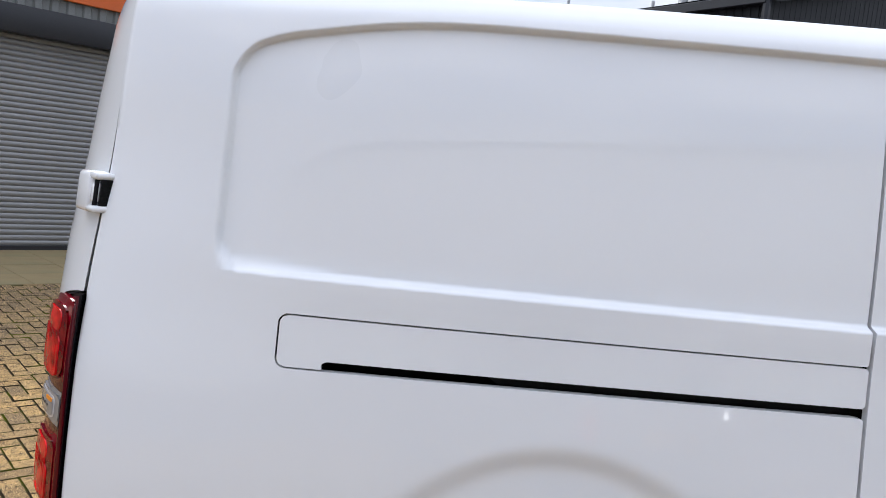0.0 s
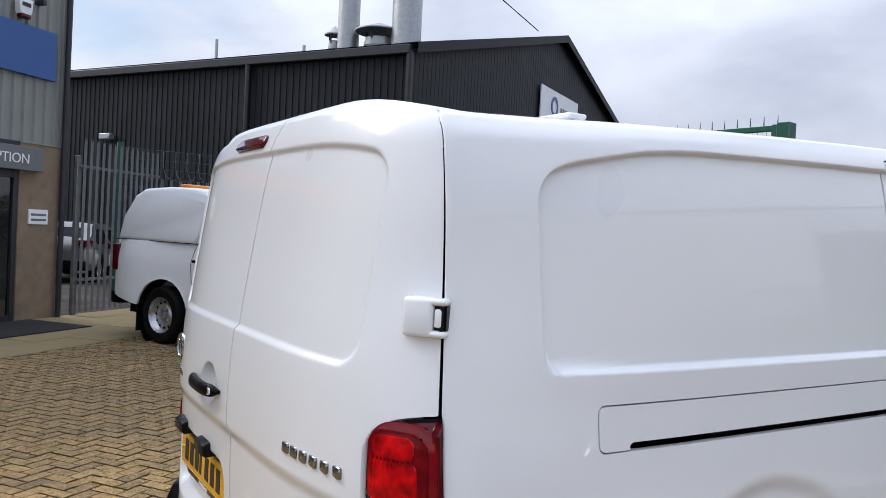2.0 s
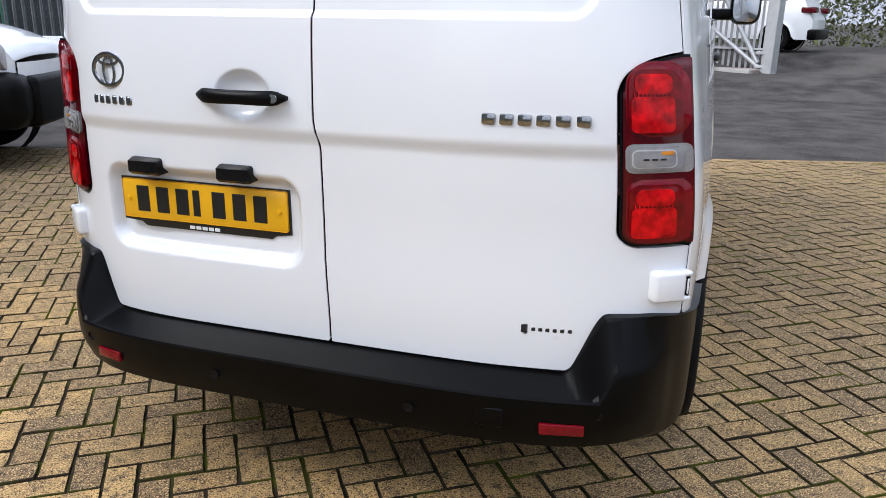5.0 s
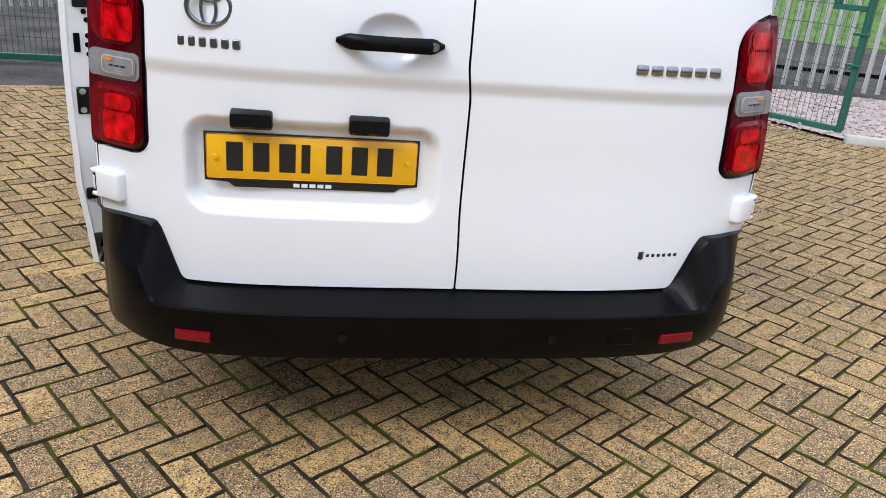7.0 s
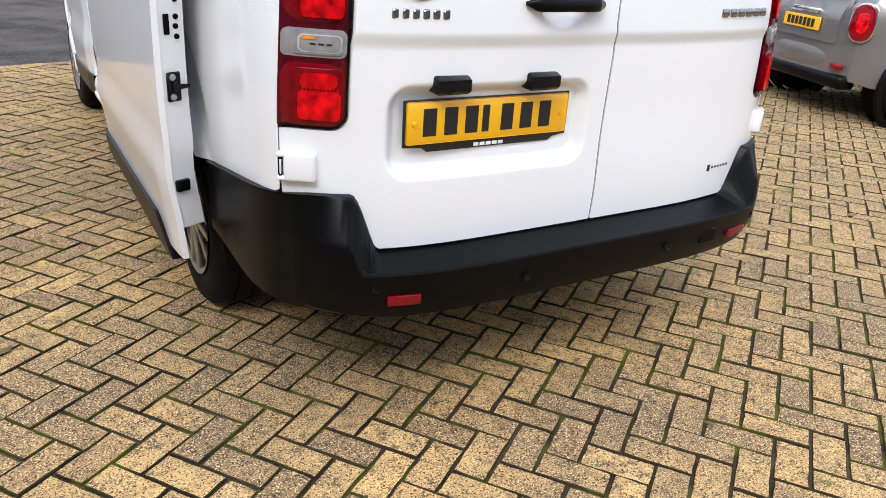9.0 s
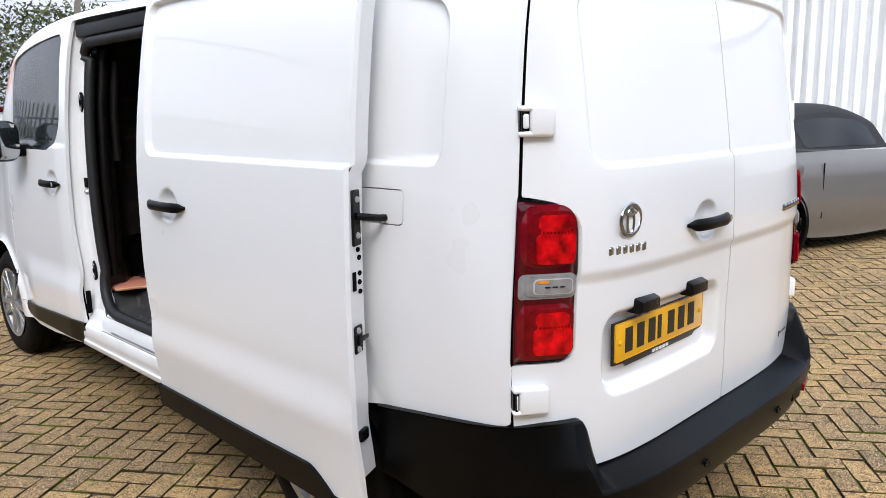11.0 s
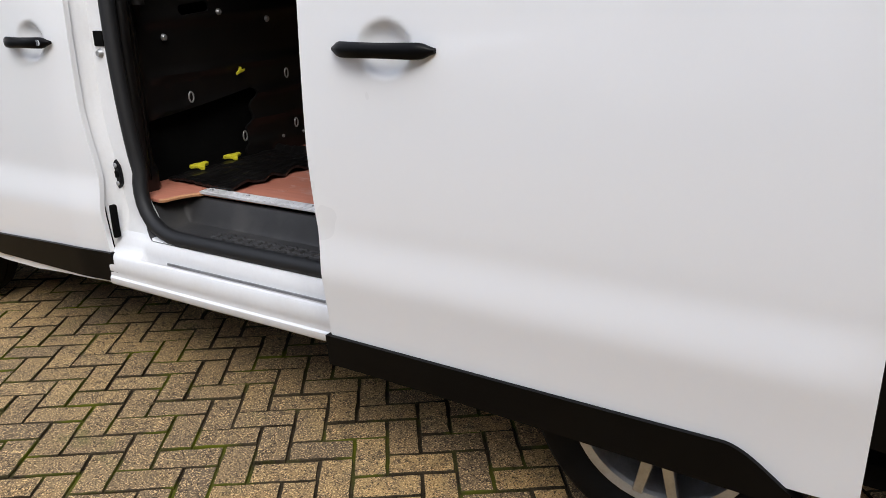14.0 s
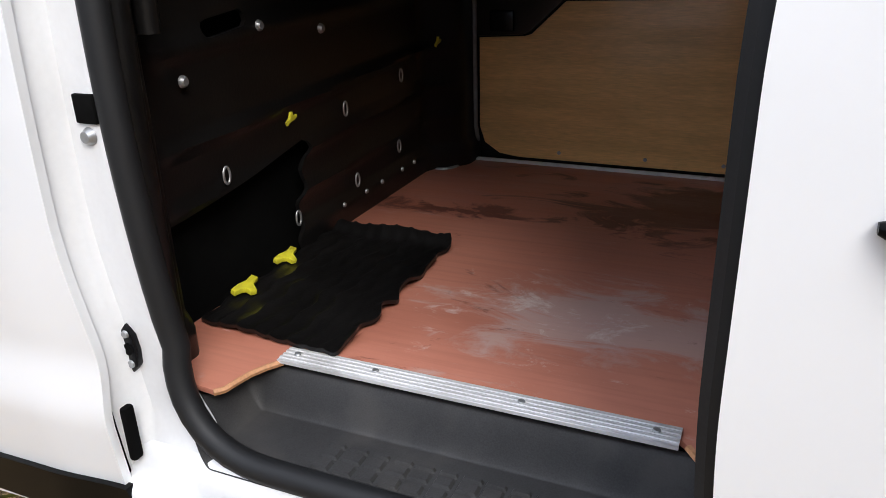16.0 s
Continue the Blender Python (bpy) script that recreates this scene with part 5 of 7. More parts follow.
def striker(z, tall, parent):
    x = -(0.888 + float(LEAN_IN(np.array([2.045 - z]))[0]))
    m = pose(x, 2.915 + (0.006 if z > 1.2 else 0), z, 0, 0, 0)
    out = [(-0.017, -tall * 0.62), (0, -tall), (0.017, -tall * 0.62), (0.021, 0), (0.017, tall * 0.62), (0, tall), (-0.017, tall * 0.62), (-0.021, 0)]
    bm = prism(bmesh.new(), out, -0.010, 0.006, "x", 0.003)
    bmesh.ops.transform(bm, matrix=m, verts=bm.verts)
    s = part("striker_plate", bm, "gloss_black", parent, "black striker plate")
    for dz in (-tall * 0.62, tall * 0.62):
        part("bolt", lathe(bmesh.new(), [(0.0, 0.0085), (-0.004, 0.007), (-0.004, 0.0002)], "x", 12, m @ Vector((-0.010, 0, dz))), "steel", s)
    part("socket", lathe(bmesh.new(), [(0.0, 0.012), (-0.003, 0.012), (-0.003, 0.008), (0.0, 0.0002)], "x", 16, m @ Vector((-0.010, 0, 0))), "dark", s)


striker(0.738, 0.052, pillar)
striker(1.60, 0.050, pillar)
part("pad", boxm(-0.893, -0.874, 2.880, 2.926, 1.172, 1.222, 0.003), "dark", pillar, "black adhesive pad")
part("bolt", lathe(bmesh.new(), [(0.0, 0.016), (-0.006, 0.013), (-0.012, 0.010), (-0.012, 0.0002)], "x", 14, (-0.888, 2.906, 1.150)), "steel", pillar)
part("check_slot", boxm(-0.950, -0.925, 2.895, 2.912, 0.52, 0.64, 0.006), "dark", pillar)

# inner face, edge hardware and rear latch of the open door
sdn = [o for o in van.children if o.name.startswith("sliding_door") and o.get("label") == "open sliding door"][0]


def inner_door_fn(y, u):
    z = EDGE_Z(y) - u
    return -(side_x(y, z) + DOOR_DX + slid_out(z) - 0.094), y + DOOR_DY, z + DOOR_DZ


part("inner_panel", sheet(ys(1.58, 2.95, 0.03), np.linspace(0.03, 1.56, 60), inner_door_fn, lambda y, u: np.maximum(door_sd(y, u, 0.05) + 0.004, side_gap(y) - 0.010 - y), lambda v: (-0.078, -0.034 if v[1] < 0.61 else 0.0, 0)), "paint_in", sdn, "white inner door panel")
EX = lambda y, z: -(float(side_x(np.array([y]), np.array([z]))[0]) + DOOR_DX + 0.018)
def edge_pose(z):
    """A place half-way across the door's slanted rear edge."""
    return pose(EX(1.68, z) + 0.054, 0.5605, z, 0, 0, 23.5)


guide = part("rear_guide", boxm(-0.022, 0.022, -0.006, 0.004, -0.085, 0.075, 0.003, 1, edge_pose(1.245)), "gloss_black", sdn, "black roller bracket")
for dz in (-0.055, 0.048):
    part("bolt", lathe(bmesh.new(), [(0.0, 0.010), (-0.005, 0.008), (-0.006, 0.0002)], "y", 12, edge_pose(1.245) @ Vector((0, -0.006, dz))), "steel", guide)
x = EX(1.68, 1.24)
part("roller_arm", tube(bmesh.new(), [(x + 0.055, 0.556, 1.245), (x + 0.075, 0.545, 1.242), (x + 0.12, 0.538, 1.234), (x + 0.205, 0.552, 1.226)], 0.011, 10), "gloss_black", sdn, "black roller arm")
latch = part("rear_latch", boxm(-0.026, 0.020, -0.005, 0.004, -0.042, 0.042, 0.004, 1, edge_pose(0.885)), "gloss_black", sdn, "black door latch")
for dz in (-0.028, 0.028):
    part("bolt", lathe(bmesh.new(), [(0.0, 0.010), (-0.005, 0.008), (-0.006, 0.0002)], "y", 12, edge_pose(0.885) @ Vector((-0.010, -0.005, dz))), "steel", latch)
part("latch_claw", prism(bmesh.new(), [(-0.012, -0.016), (0.012, -0.008), (0.044, -0.006), (0.046, 0.004), (0.012, 0.008), (-0.012, 0.014)], -0.011, -0.003, "y", 0.002), "gloss_black", latch)
sdn_claw = [o for o in latch.children if o.name.startswith("latch_claw")][0]
sdn_claw.matrix_local = edge_pose(0.885)
part("edge_slot", boxm(-0.022, -0.004, -0.0035, 0.002, -0.028, 0.028, 0.002, 1, edge_pose(1.058)), "dark", sdn)
for dx, dz in ((0.012, 0.09), (0.018, 0.066), (0.018, 0.02), (0.016, -0.006), (0.018, -0.034)):
    part("edge_hole", lathe(bmesh.new(), [(-0.0015, 0.008), (-0.0025, 0.0002)], "y", 12, edge_pose(1.058) @ Vector((dx, -0.001, dz))), "dark", sdn)
part("edge_buffer", boxm(-0.016, 0.030, -0.016, 0.004, -0.018, 0.018, 0.005, 2, edge_pose(0.590)), "gloss_black", sdn, "black buffer on the door's rear edge")


part("edge_seal", tube(bmesh.new(), [(-(float(side_x(np.array([2.88]), np.array([z]))[0]) + DOOR_DX + float(slid_out(z)) - 0.046), float(lead_edge(z)) + 0.001 + DOOR_DY, z) for z in np.linspace(0.46, 1.92, 30)], 0.024, 8), "seal", sdn, "black rubber seal down the door's leading edge")

# things lying in the load space
def hatch_flap():
    """The bulkhead's loose hatch cover: a limp black sheet with a torn edge."""
    def fn(a, b):
        p0, p1, p2, p3 = (np.array(p) for p in ((-0.640, 2.975), (-0.672, 2.588), (-0.042, 2.600), (-0.03, 2.975)))
        q = np.outer((1 - a) * (1 - b), p0) + np.outer((1 - a) * b, p1) + np.outer(a * b, p2) + np.outer(a * (1 - b), p3)
        wob = 0.012 * np.sin(a * 21) * b * (1 - b) + 0.006 * np.sin(a * 37 + 1)
        z = FLOOR_Z + 0.010 + 0.006 * np.sin(b * 5 + a * 2) ** 2 + 0.004 * np.sin(a * 9 + b * 3) ** 2 + 0.005 * np.sin(b * 26)** 8 + 0.02 * ramp01((b - 0.92) / 0.08) * np.sin(a * 14) ** 2 + 0.025 * ramp01((a - 0.93) / 0.07)
        return q[:, 0], q[:, 1] + wob, z
    flap = part("hatch_cover", sheet(np.linspace(0, 1, 60), np.linspace(0, 1, 40), fn, lambda a, b: rbox_sd(a, b, 0, 1, 0.0, 1 - 0.02 * np.sin(a * 9) ** 2 - 0.02 * np.sin(a * 23) ** 2, 0.05) + 0.003 * np.sin(b * 31), (0, 0, -0.009)), "liner", None)
    tagged(flap, "limp black hatch cover lying on the load floor", "cover")
    for a, b in ((0.235, 0.06), (0.545, 0.04)):
        x, y, z = (float(v[0]) for v in fn(np.array([a]), np.array([b])))
        hook(pose(x, y, z + 0.014, 14, 0, 6), flap, 1.15)


hatch_flap()


# the shell stands a little to the off side low down, and its rear corners flare
INSIDE = ("load_", "ply_", "door_trim", "trim_", "bulkhead", "inner_", "corner_post", "cab_", "floor_", "edge_", "lashing", "ring_", "screw", "stud", "rivet", "latch", "bolt", "door_mirror", "mirror", "underbody", "axle")
for ob in van.children_recursive:
    if ob.type != "MESH" or ob.name.startswith(INSIDE) or ob is sdn or ob.parent is sdn:
        continue
    me = ob.data
    co = np.empty(len(me.vertices) * 3)
    me.vertices.foreach_get("co", co)
    co = co.reshape(-1, 3)
    x, y, z = co[:, 0].copy(), co[:, 1].copy(), co[:, 2].copy()
    lower = 1 - ramp01((z - 0.85) / 0.5)
    wide = ramp01((np.abs(x) - 0.55) / 0.32)
    near = (1 - ramp01((y - 0.15) / 0.45)) * wide
    corner = (1 - ramp01((y - 0.15) / 0.17)) * wide
    upper = ramp01((z - 1.15) / 0.5)
    co[:, 0] += np.where(x > 0, 0.032 * lower * wide + (0.004 + 0.008 * lower - 0.030 * upper) * near, (0.002 + 0.018 * (1 - lower)) * corner)
    co[:, 1] -= np.where(x > 0, 0.013 - 0.020 * upper, 0.0) * corner
    me.vertices.foreach_set("co", co.ravel())
    me.update()


# ---- ground: tarmac to the horizon, block paving, slabs, gravel ----
def polygon(name, pts, z, material, label, category="ground"):
    bm = bmesh.new()
    bm.faces.new([bm.verts.new((x, y, z)) for x, y in pts])
    ob = part(name, bm, material, None, "", 0)
    return tagged(ob, label, category, kind="structure")


bm = bmesh.new()
R = 900
grid = [-R, -60, -25, -12, 0, 12, 25, 60, R]
vs = [[bm.verts.new((x, y, -0.022)) for y in grid] for x in grid]
for i in range(len(grid) - 1):
    for j in range(len(grid) - 1):
        bm.faces.new((vs[i][j], vs[i + 1][j], vs[i + 1][j + 1], vs[i][j + 1]))
tagged(part("ground", bm, "tarmac", None, "", 0), "worn dark tarmac yard and road", "ground", kind="structure")

FRONT_SLOPE, FRONT_X, FRONT_Y = 0.30, -1.2, 5.85


def front_line(x):
    return FRONT_Y + FRONT_SLOPE * (x - FRONT_X)


RIGHT_N = Vector((0.36, 0.93))          # across the gravel border's edge
RIGHT_C = RIGHT_N.dot(Vector((5.45, 4.57)))
SLAB_N = Vector((0.77, 0.64))           # out of the reception building's front
SLAB_C, WALL_C = -6.16, -8.55


def on_paving(x, y):
    p = Vector((x, y))
    return y < front_line(x) and (RIGHT_N.dot(p) < RIGHT_C or 0.855 * x + 0.52 * y < 6.78) and SLAB_N.dot(p) > SLAB_C and y > -6.0 and x < 9.5 and x > -13.0


pave_pts = [(9.5, -6.0), (9.5, 3.00), (4.75, 4.84), (4.86, 5.05), (3.50, front_line(3.50)), (-11.0, front_line(-11.0)), (-9.85, 2.23), (-3.0, -6.0)]
pavement = polygon("pavement", pave_pts, -0.0085, "joint", "herringbone block paving with mossy joints", "paving")

ANG = radians(-54.7)
AX, AY = Vector((math.cos(ANG), math.sin(ANG))), Vector((-math.sin(ANG), math.cos(ANG)))
UNIT = 0.1004
ORIGIN = Vector((-0.244, -0.084)) - AY * UNIT
rng = random.Random(4)


def paver_shape(lx, ly, gap, tilt, r):
    """A block with worn, slightly ragged edges, its top near z = 0, centred."""
    hx, hy = lx / 2 - gap, ly / 2 - gap
    nx, ny = (5, 3) if lx > ly else (3, 5)
    ring = [(-hx + 2 * hx * k / nx, -hy, 0, 1) for k in range(nx)] + [(hx, -hy + 2 * hy * k / ny, -1, 0) for k in range(ny)]
    ring += [(hx - 2 * hx * k / nx, hy, 0, -1) for k in range(nx)] + [(-hx, hy - 2 * hy * k / ny, 1, 0) for k in range(ny)]
    cnt = len(ring)
    cut = [r.random() ** 2 * 0.0032 for _ in ring]
    v = []
    for z, inset in ((-0.022, 0.0), (-0.0035, 0.0), (0.0, 0.0022)):
        for (x, y, ox, oy), c in zip(ring, cut):
            d = inset + c
            x, y = x * (1 - d / hx), y * (1 - d / hy)
            v.append((x, y, z + (tilt[0] * x + tilt[1] * y if z > -0.02 else 0)))
    f = [tuple(range(2 * cnt, 3 * cnt))]
    for a in (0, cnt):
        for k in range(cnt):
            f.append((a + k, a + (k + 1) % cnt, a + cnt + (k + 1) % cnt, a + cnt + k))
    return v, f


near_stock = []
for k in range(14):
    t = ((rng.random() - 0.5) * 0.014, (rng.random() - 0.5) * 0.02)
    me = bpy.data.meshes.new("paver")
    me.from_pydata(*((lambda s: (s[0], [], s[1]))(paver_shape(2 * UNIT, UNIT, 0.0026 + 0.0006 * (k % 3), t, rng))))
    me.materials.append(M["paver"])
    me.materials.append(M["joint"])
    me.polygons.foreach_set("material_index", [0] + [1] * 32)
    near_stock.append(me)
field_v, field_f, near_list = [], [], []
for j in range(-160, 170):
    for k in range(-45, 46):
        for upright in (False, True):
            a, b = (j + 4 * k, j) if not upright else (j + 2 + 4 * k, j - 1)
            la, lb = (2, 1) if not upright else (1, 2)
            c = ORIGIN + AX * ((a + la / 2) * UNIT) + AY * ((b + lb / 2) * UNIT)
            if not on_paving(c.x, c.y):
                continue
            turn = ANG + (math.pi / 2 if upright else 0) + (rng.random() - 0.5) * 0.02
            lift = (rng.random() - 0.5) * 0.006
            if -2.1 < c.x < 1.5 and -1.4 < c.y < 0.12:
                near_list.append((c.x, c.y, lift, turn))
                continue
            vv, ff = paver_shape(2 * UNIT, UNIT, 0.0024 + 0.0014 * rng.random(), ((rng.random() - 0.5) * 0.014, (rng.random() - 0.5) * 0.02), rng)
            ca, sa = math.cos(turn), math.sin(turn)
            o = len(field_v)
            field_v += [(c.x + ca * x - sa * y, c.y + sa * x + ca * y, z + lift) for x, y, z in vv]
            field_f += [tuple(i + o for i in f) for f in ff]
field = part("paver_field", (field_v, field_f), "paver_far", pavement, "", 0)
tagged(field, kind="stuff")
field.data.materials.append(M["joint"])
field.data.polygons.foreach_set("material_index", ([0] + [1] * 32) * (len(field_f) // 33))

# leaves blown on to the paving
leaf_v, leaf_f = [], []
for k in range(70):
    x, y, a, s = rng.uniform(-4.5, 5.5), rng.uniform(-1.7, 5.0), rng.uniform(0, 6.28), rng.uniform(0.012, 0.026)
    if not on_paving(x, y):
        continue
    o = len(leaf_v)
    for u, v, z in ((-1.4, 0, 0.002), (-0.5, 0.7, 0.008), (0.6, 0.6, 0.006), (1.5, 0, 0.012), (0.5, -0.7, 0.004), (-0.6, -0.6, 0.007)):
        leaf_v.append((x + s * (u * math.cos(a) - v * math.sin(a)), y + s * (u * math.sin(a) + v * math.cos(a)), 0.003 + z))
    leaf_f.append(tuple(range(o, o + 6)))
tagged(part("fallen_leaves", (leaf_v, leaf_f), "leaf", None, "", 0), "small brown fallen leaves scattered on the paving", "leaves", kind="stuff")

# edging course along the tarmac
bm = bmesh.new()
ln = math.hypot(1, FRONT_SLOPE)
edge_dir = Vector((1, FRONT_SLOPE)) / ln
for k in range(75):
    p = Vector((-11.0, front_line(-11.0))) + edge_dir * (k * 0.205)
    m = Matrix.Translation((p.x, p.y, 0)) @ Matrix.Rotation(math.atan2(edge_dir.y, edge_dir.x), 4, "Z")
    box(bm, 0.003, 0.20, 0.01, 0.108, -0.03, 0.0 + (k % 3) * 0.001, 0.004, 1, m)
part("edging", bm, "paver_far", pavement, "", 0)

# gravel border with its concrete kerb on the right, and the grass behind
gd = Vector((0.933, -0.36))
g0 = Vector((4.75, 4.84))
tagged(polygon("ground_gravel", [tuple(g0), tuple(g0 + gd * 9), tuple(g0 + gd * 9 + Vector((0.36, 0.93)) * 3.5), tuple(g0 + Vector((0.36, 0.93)) * 3.5), (3.6, 7.55)], 0.03, "gravel", "pinkish gravel border behind a concrete kerb"), kind="structure")
kerb = thing("kerb", "pale concrete edging kerb beside the gravel", "kerb", kind="structure")
for k in range(10):
    p = g0 + gd * (k * 0.915) + Vector((0, 0.0))
    part("kerbstone", boxm(0.004, 0.911, -0.06, 0.06, -0.05, 0.075, 0.012, 2, Matrix.Translation((p.x, p.y, 0)) @ Matrix.Rotation(math.atan2(gd.y, gd.x), 4, "Z")), "concrete", kerb)
stones = bmesh.new()
for k in range(2600):
    p = g0 + gd * (rng.random() * 7 - 0.9) + Vector((0.36, 0.93)) * (0.1 + rng.random() * 3.3)
    r = 0.012 + rng.random() * 0.016
    bmesh.ops.create_icosphere(stones, subdivisions=1, radius=r, matrix=Matrix.Translation((p.x, p.y, 0.032 + r * 0.3)) @ Matrix.Diagonal((1, 0.8 + rng.random() * 0.4, 0.6, 1)))
tagged(part("gravel_stones", stones, "gravel", None), "loose pinkish gravel stones", "gravel", kind="stuff")


def bank_z(d):
    return 0.01 + 2.4 * ramp01(np.asarray(d, float) / 7.5)


bank0, bank_n = Vector((7.2, 20.1)), Vector((0.36, 0.93))
tagged(part("ground_grass", sheet(np.linspace(0, 60, 60), np.unique(np.concatenate([np.linspace(0, 8, 20), np.linspace(8, 60, 8)])), lambda a, d: (bank0.x + gd.x * a + bank_n.x * d, bank0.y + gd.y * a + bank_n.y * d, bank_z(d) + 0.12 * np.sin(a * 0.9) * ramp01(d / 4)), None, (0, 0, -0.05)), "grass", None), "rough green grass bank beyond the fence", "ground", kind="structure")
tufts = bmesh.new()
for k in range(2500):
    along, deep = rng.random() * 12, rng.random() * 6
    p = bank0 + gd * along + bank_n * deep
    foot = float(bank_z(deep)) + 0.12 * math.sin(along * 0.9) * float(ramp01(deep / 4)) - 0.02
    a, h = rng.random() * 6.28, 0.06 + rng.random() * 0.12
    w = 0.012
    q = [(p.x - w * math.cos(a), p.y - w * math.sin(a), foot), (p.x + w * math.cos(a), p.y + w * math.sin(a), foot), (p.x + rng.uniform(-0.05, 0.05), p.y + rng.uniform(-0.05, 0.05), foot + h)]
    tufts.faces.new([tufts.verts.new(c) for c in q])
tagged(part("grass_tufts", tufts, "grass", None, "", 0), "blades of rough grass", "grass", kind="stuff")

# slab path in front of the reception
slab_path = thing("pavement_slabs", "mossy yellow concrete paving slabs along the building", "paving", (-11.6, 0.6, 0), 129.7, kind="structure")
part("bed", boxm(-13.0, 2.2, -2.40, 0.0, -0.03, -0.006), "joint", slab_path)
slab_mesh = {}
for i in range(25):
    for j in range(4):
        key = (i * 7 + j) % 3
        if key not in slab_mesh:
            bm = boxm(-0.296, 0.296, -0.296, 0.296, -0.03, 0.004 + 0.002 * key, 0.004, 1)
            me = bpy.data.meshes.new("slab")
            bm.to_mesh(me)
            bm.free()
            me.materials.append(M["slab"])
            slab_mesh[key] = me
        ob = new("slab", slab_mesh[key])
        ob.parent = slab_path
        ob.location = (1.8 - 0.6 * i, -0.3 - 0.6 * j, 0)


# ---- reception building ----
def cladding(x0, x1, z0, z1, pitch=0.20, depth=0.03, along="x", y=0.0):
    """Trapezoidal profiled sheet standing in the plane y, ribs outward (-y)."""
    bm = bmesh.new()
    pts = []
    x = x0
    while x < x1:
        for dx, d in ((0, 0), (0.30 * pitch, 0), (0.42 * pitch, depth), (0.80 * pitch, depth), (0.92 * pitch, 0)):
            if x + dx <= x1:
                pts.append((x + dx, y - d))
        x += pitch
    pts.append((x1, y))
    lo = [bm.verts.new((a, b, z0)) for a, b in pts]
    hi = [bm.verts.new((a, b, z1)) for a, b in pts]
    for k in range(len(pts) - 1):
        bm.faces.new((lo[k], lo[k + 1], hi[k + 1], hi[k]))
    return bm


rec = thing("reception_building", "grey clad unit with a reception door and roller shutter", "building", (-11.6, 0.6, 0), 129.7)
part("wall", boxm(-14.0, -0.02, 0.06, 12.0, 0.0, 7.2), "clad_grey", rec, "grey steel wall")
part("blockwork", boxm(-0.78, 0.0, -0.04, 0.06, 0.0, 2.74, 0.01, 1), "stone", rec, "buff blockwork pier")
part("blockwork", boxm(-3.16, -2.86, -0.04, 0.06, 0.0, 2.74, 0.01, 1), "stone", rec, "buff blockwork pier")
part("cladding", cladding(-14.0, 0.0, 2.74, 7.2, 0.20, 0.032, y=0.02), "clad_grey", rec, "ribbed grey cladding", 20)
part("corner_trim", boxm(-0.06, 0.05, -0.04, 0.2, 2.74, 7.2, 0.01, 1), "clad_grey", rec)
part("drip_trim", boxm(-0.78, 0.04, -0.05, 0.02, 2.725, 2.75, 0.004, 1), "clad_grey", rec)
part("downpipe", tube(bmesh.new(), [(0.0, -0.10, 0.0), (0.0, -0.10, 7.0)], 0.045, 10), "dark_trim", rec, "dark downpipe")
part("fascia", boxm(-3.10, -0.20, -0.075, -0.02, 3.75, 4.50, 0.006, 1), "blue", rec, "blue fascia board")
ob_board = part("sign_board", boxm(-8.5, -3.11, -0.085, -0.02, 3.26, 5.2, 0.006, 1), "orange", rec, "orange sign board")
part("sign_panel", boxm(-8.3, -3.42, -0.10, -0.08, 3.62, 5.1, 0.10, 4), "navy", ob_board, "navy rounded panel")
for k in range(4):
    part("sign_bar", boxm(-4.55 + k * 0.26, -4.36 + k * 0.26, -0.106, -0.098, 3.90, 4.14, 0.01, 1), "white_plastic", ob_board)
alarm = part("alarm_box", prism(bmesh.new(), [(-0.99, 4.86), (-0.73, 4.86), (-0.75, 4.66), (-0.80, 4.58), (-0.92, 4.58), (-0.97, 4.66)], -0.13, -0.02, "y", 0.015), "white_plastic", rec, "white and red alarm box")
part("alarm_base", boxm(-0.95, -0.77, -0.135, -0.03, 4.565, 4.64, 0.02, 2), "red_deep", alarm)
part("alarm_bar", boxm(-0.94, -0.78, -0.136, -0.128, 4.74, 4.80, 0.004, 1), "ink", alarm)
part("camera_bracket", boxm(-0.62, -0.55, -0.20, -0.02, 4.84, 4.92, 0.01, 1), "dark_trim", rec)
sign = part("sign_panel", boxm(-1.94, -0.45, -0.16, -0.05, 2.30, 2.66, 0.008, 1), "sign_grey", rec, "grey reception sign")
words("RECEPTION", 0.205, "white_plastic", pose(-1.80, -0.163, 2.405, 90, 0, 0), sign)
sign2 = part("sign_panel", boxm(-2.84, -1.945, -0.16, -0.05, 2.28, 2.66, 0.008, 1), "white_plastic", rec, "white dealer sign")
part("sign_mark", prism(bmesh.new(), [(-2.76, 2.58), (-2.70, 2.54), (-2.66, 2.49), (-2.54, 2.60), (-2.56, 2.53), (-2.66, 2.42)], -0.166, -0.158, "y"), "blue", sign2)
for k in range(8):
    part("sign_bar", boxm(-2.56 + k * 0.070, -2.51 + k * 0.070, -0.166, -0.158, 2.42, 2.50, 0.004, 1), "sign_grey" if k < 4 else "blue", sign2)
part("sign_bar", boxm(-2.55, -2.05, -0.165, -0.158, 2.355, 2.38), "blue", sign2)
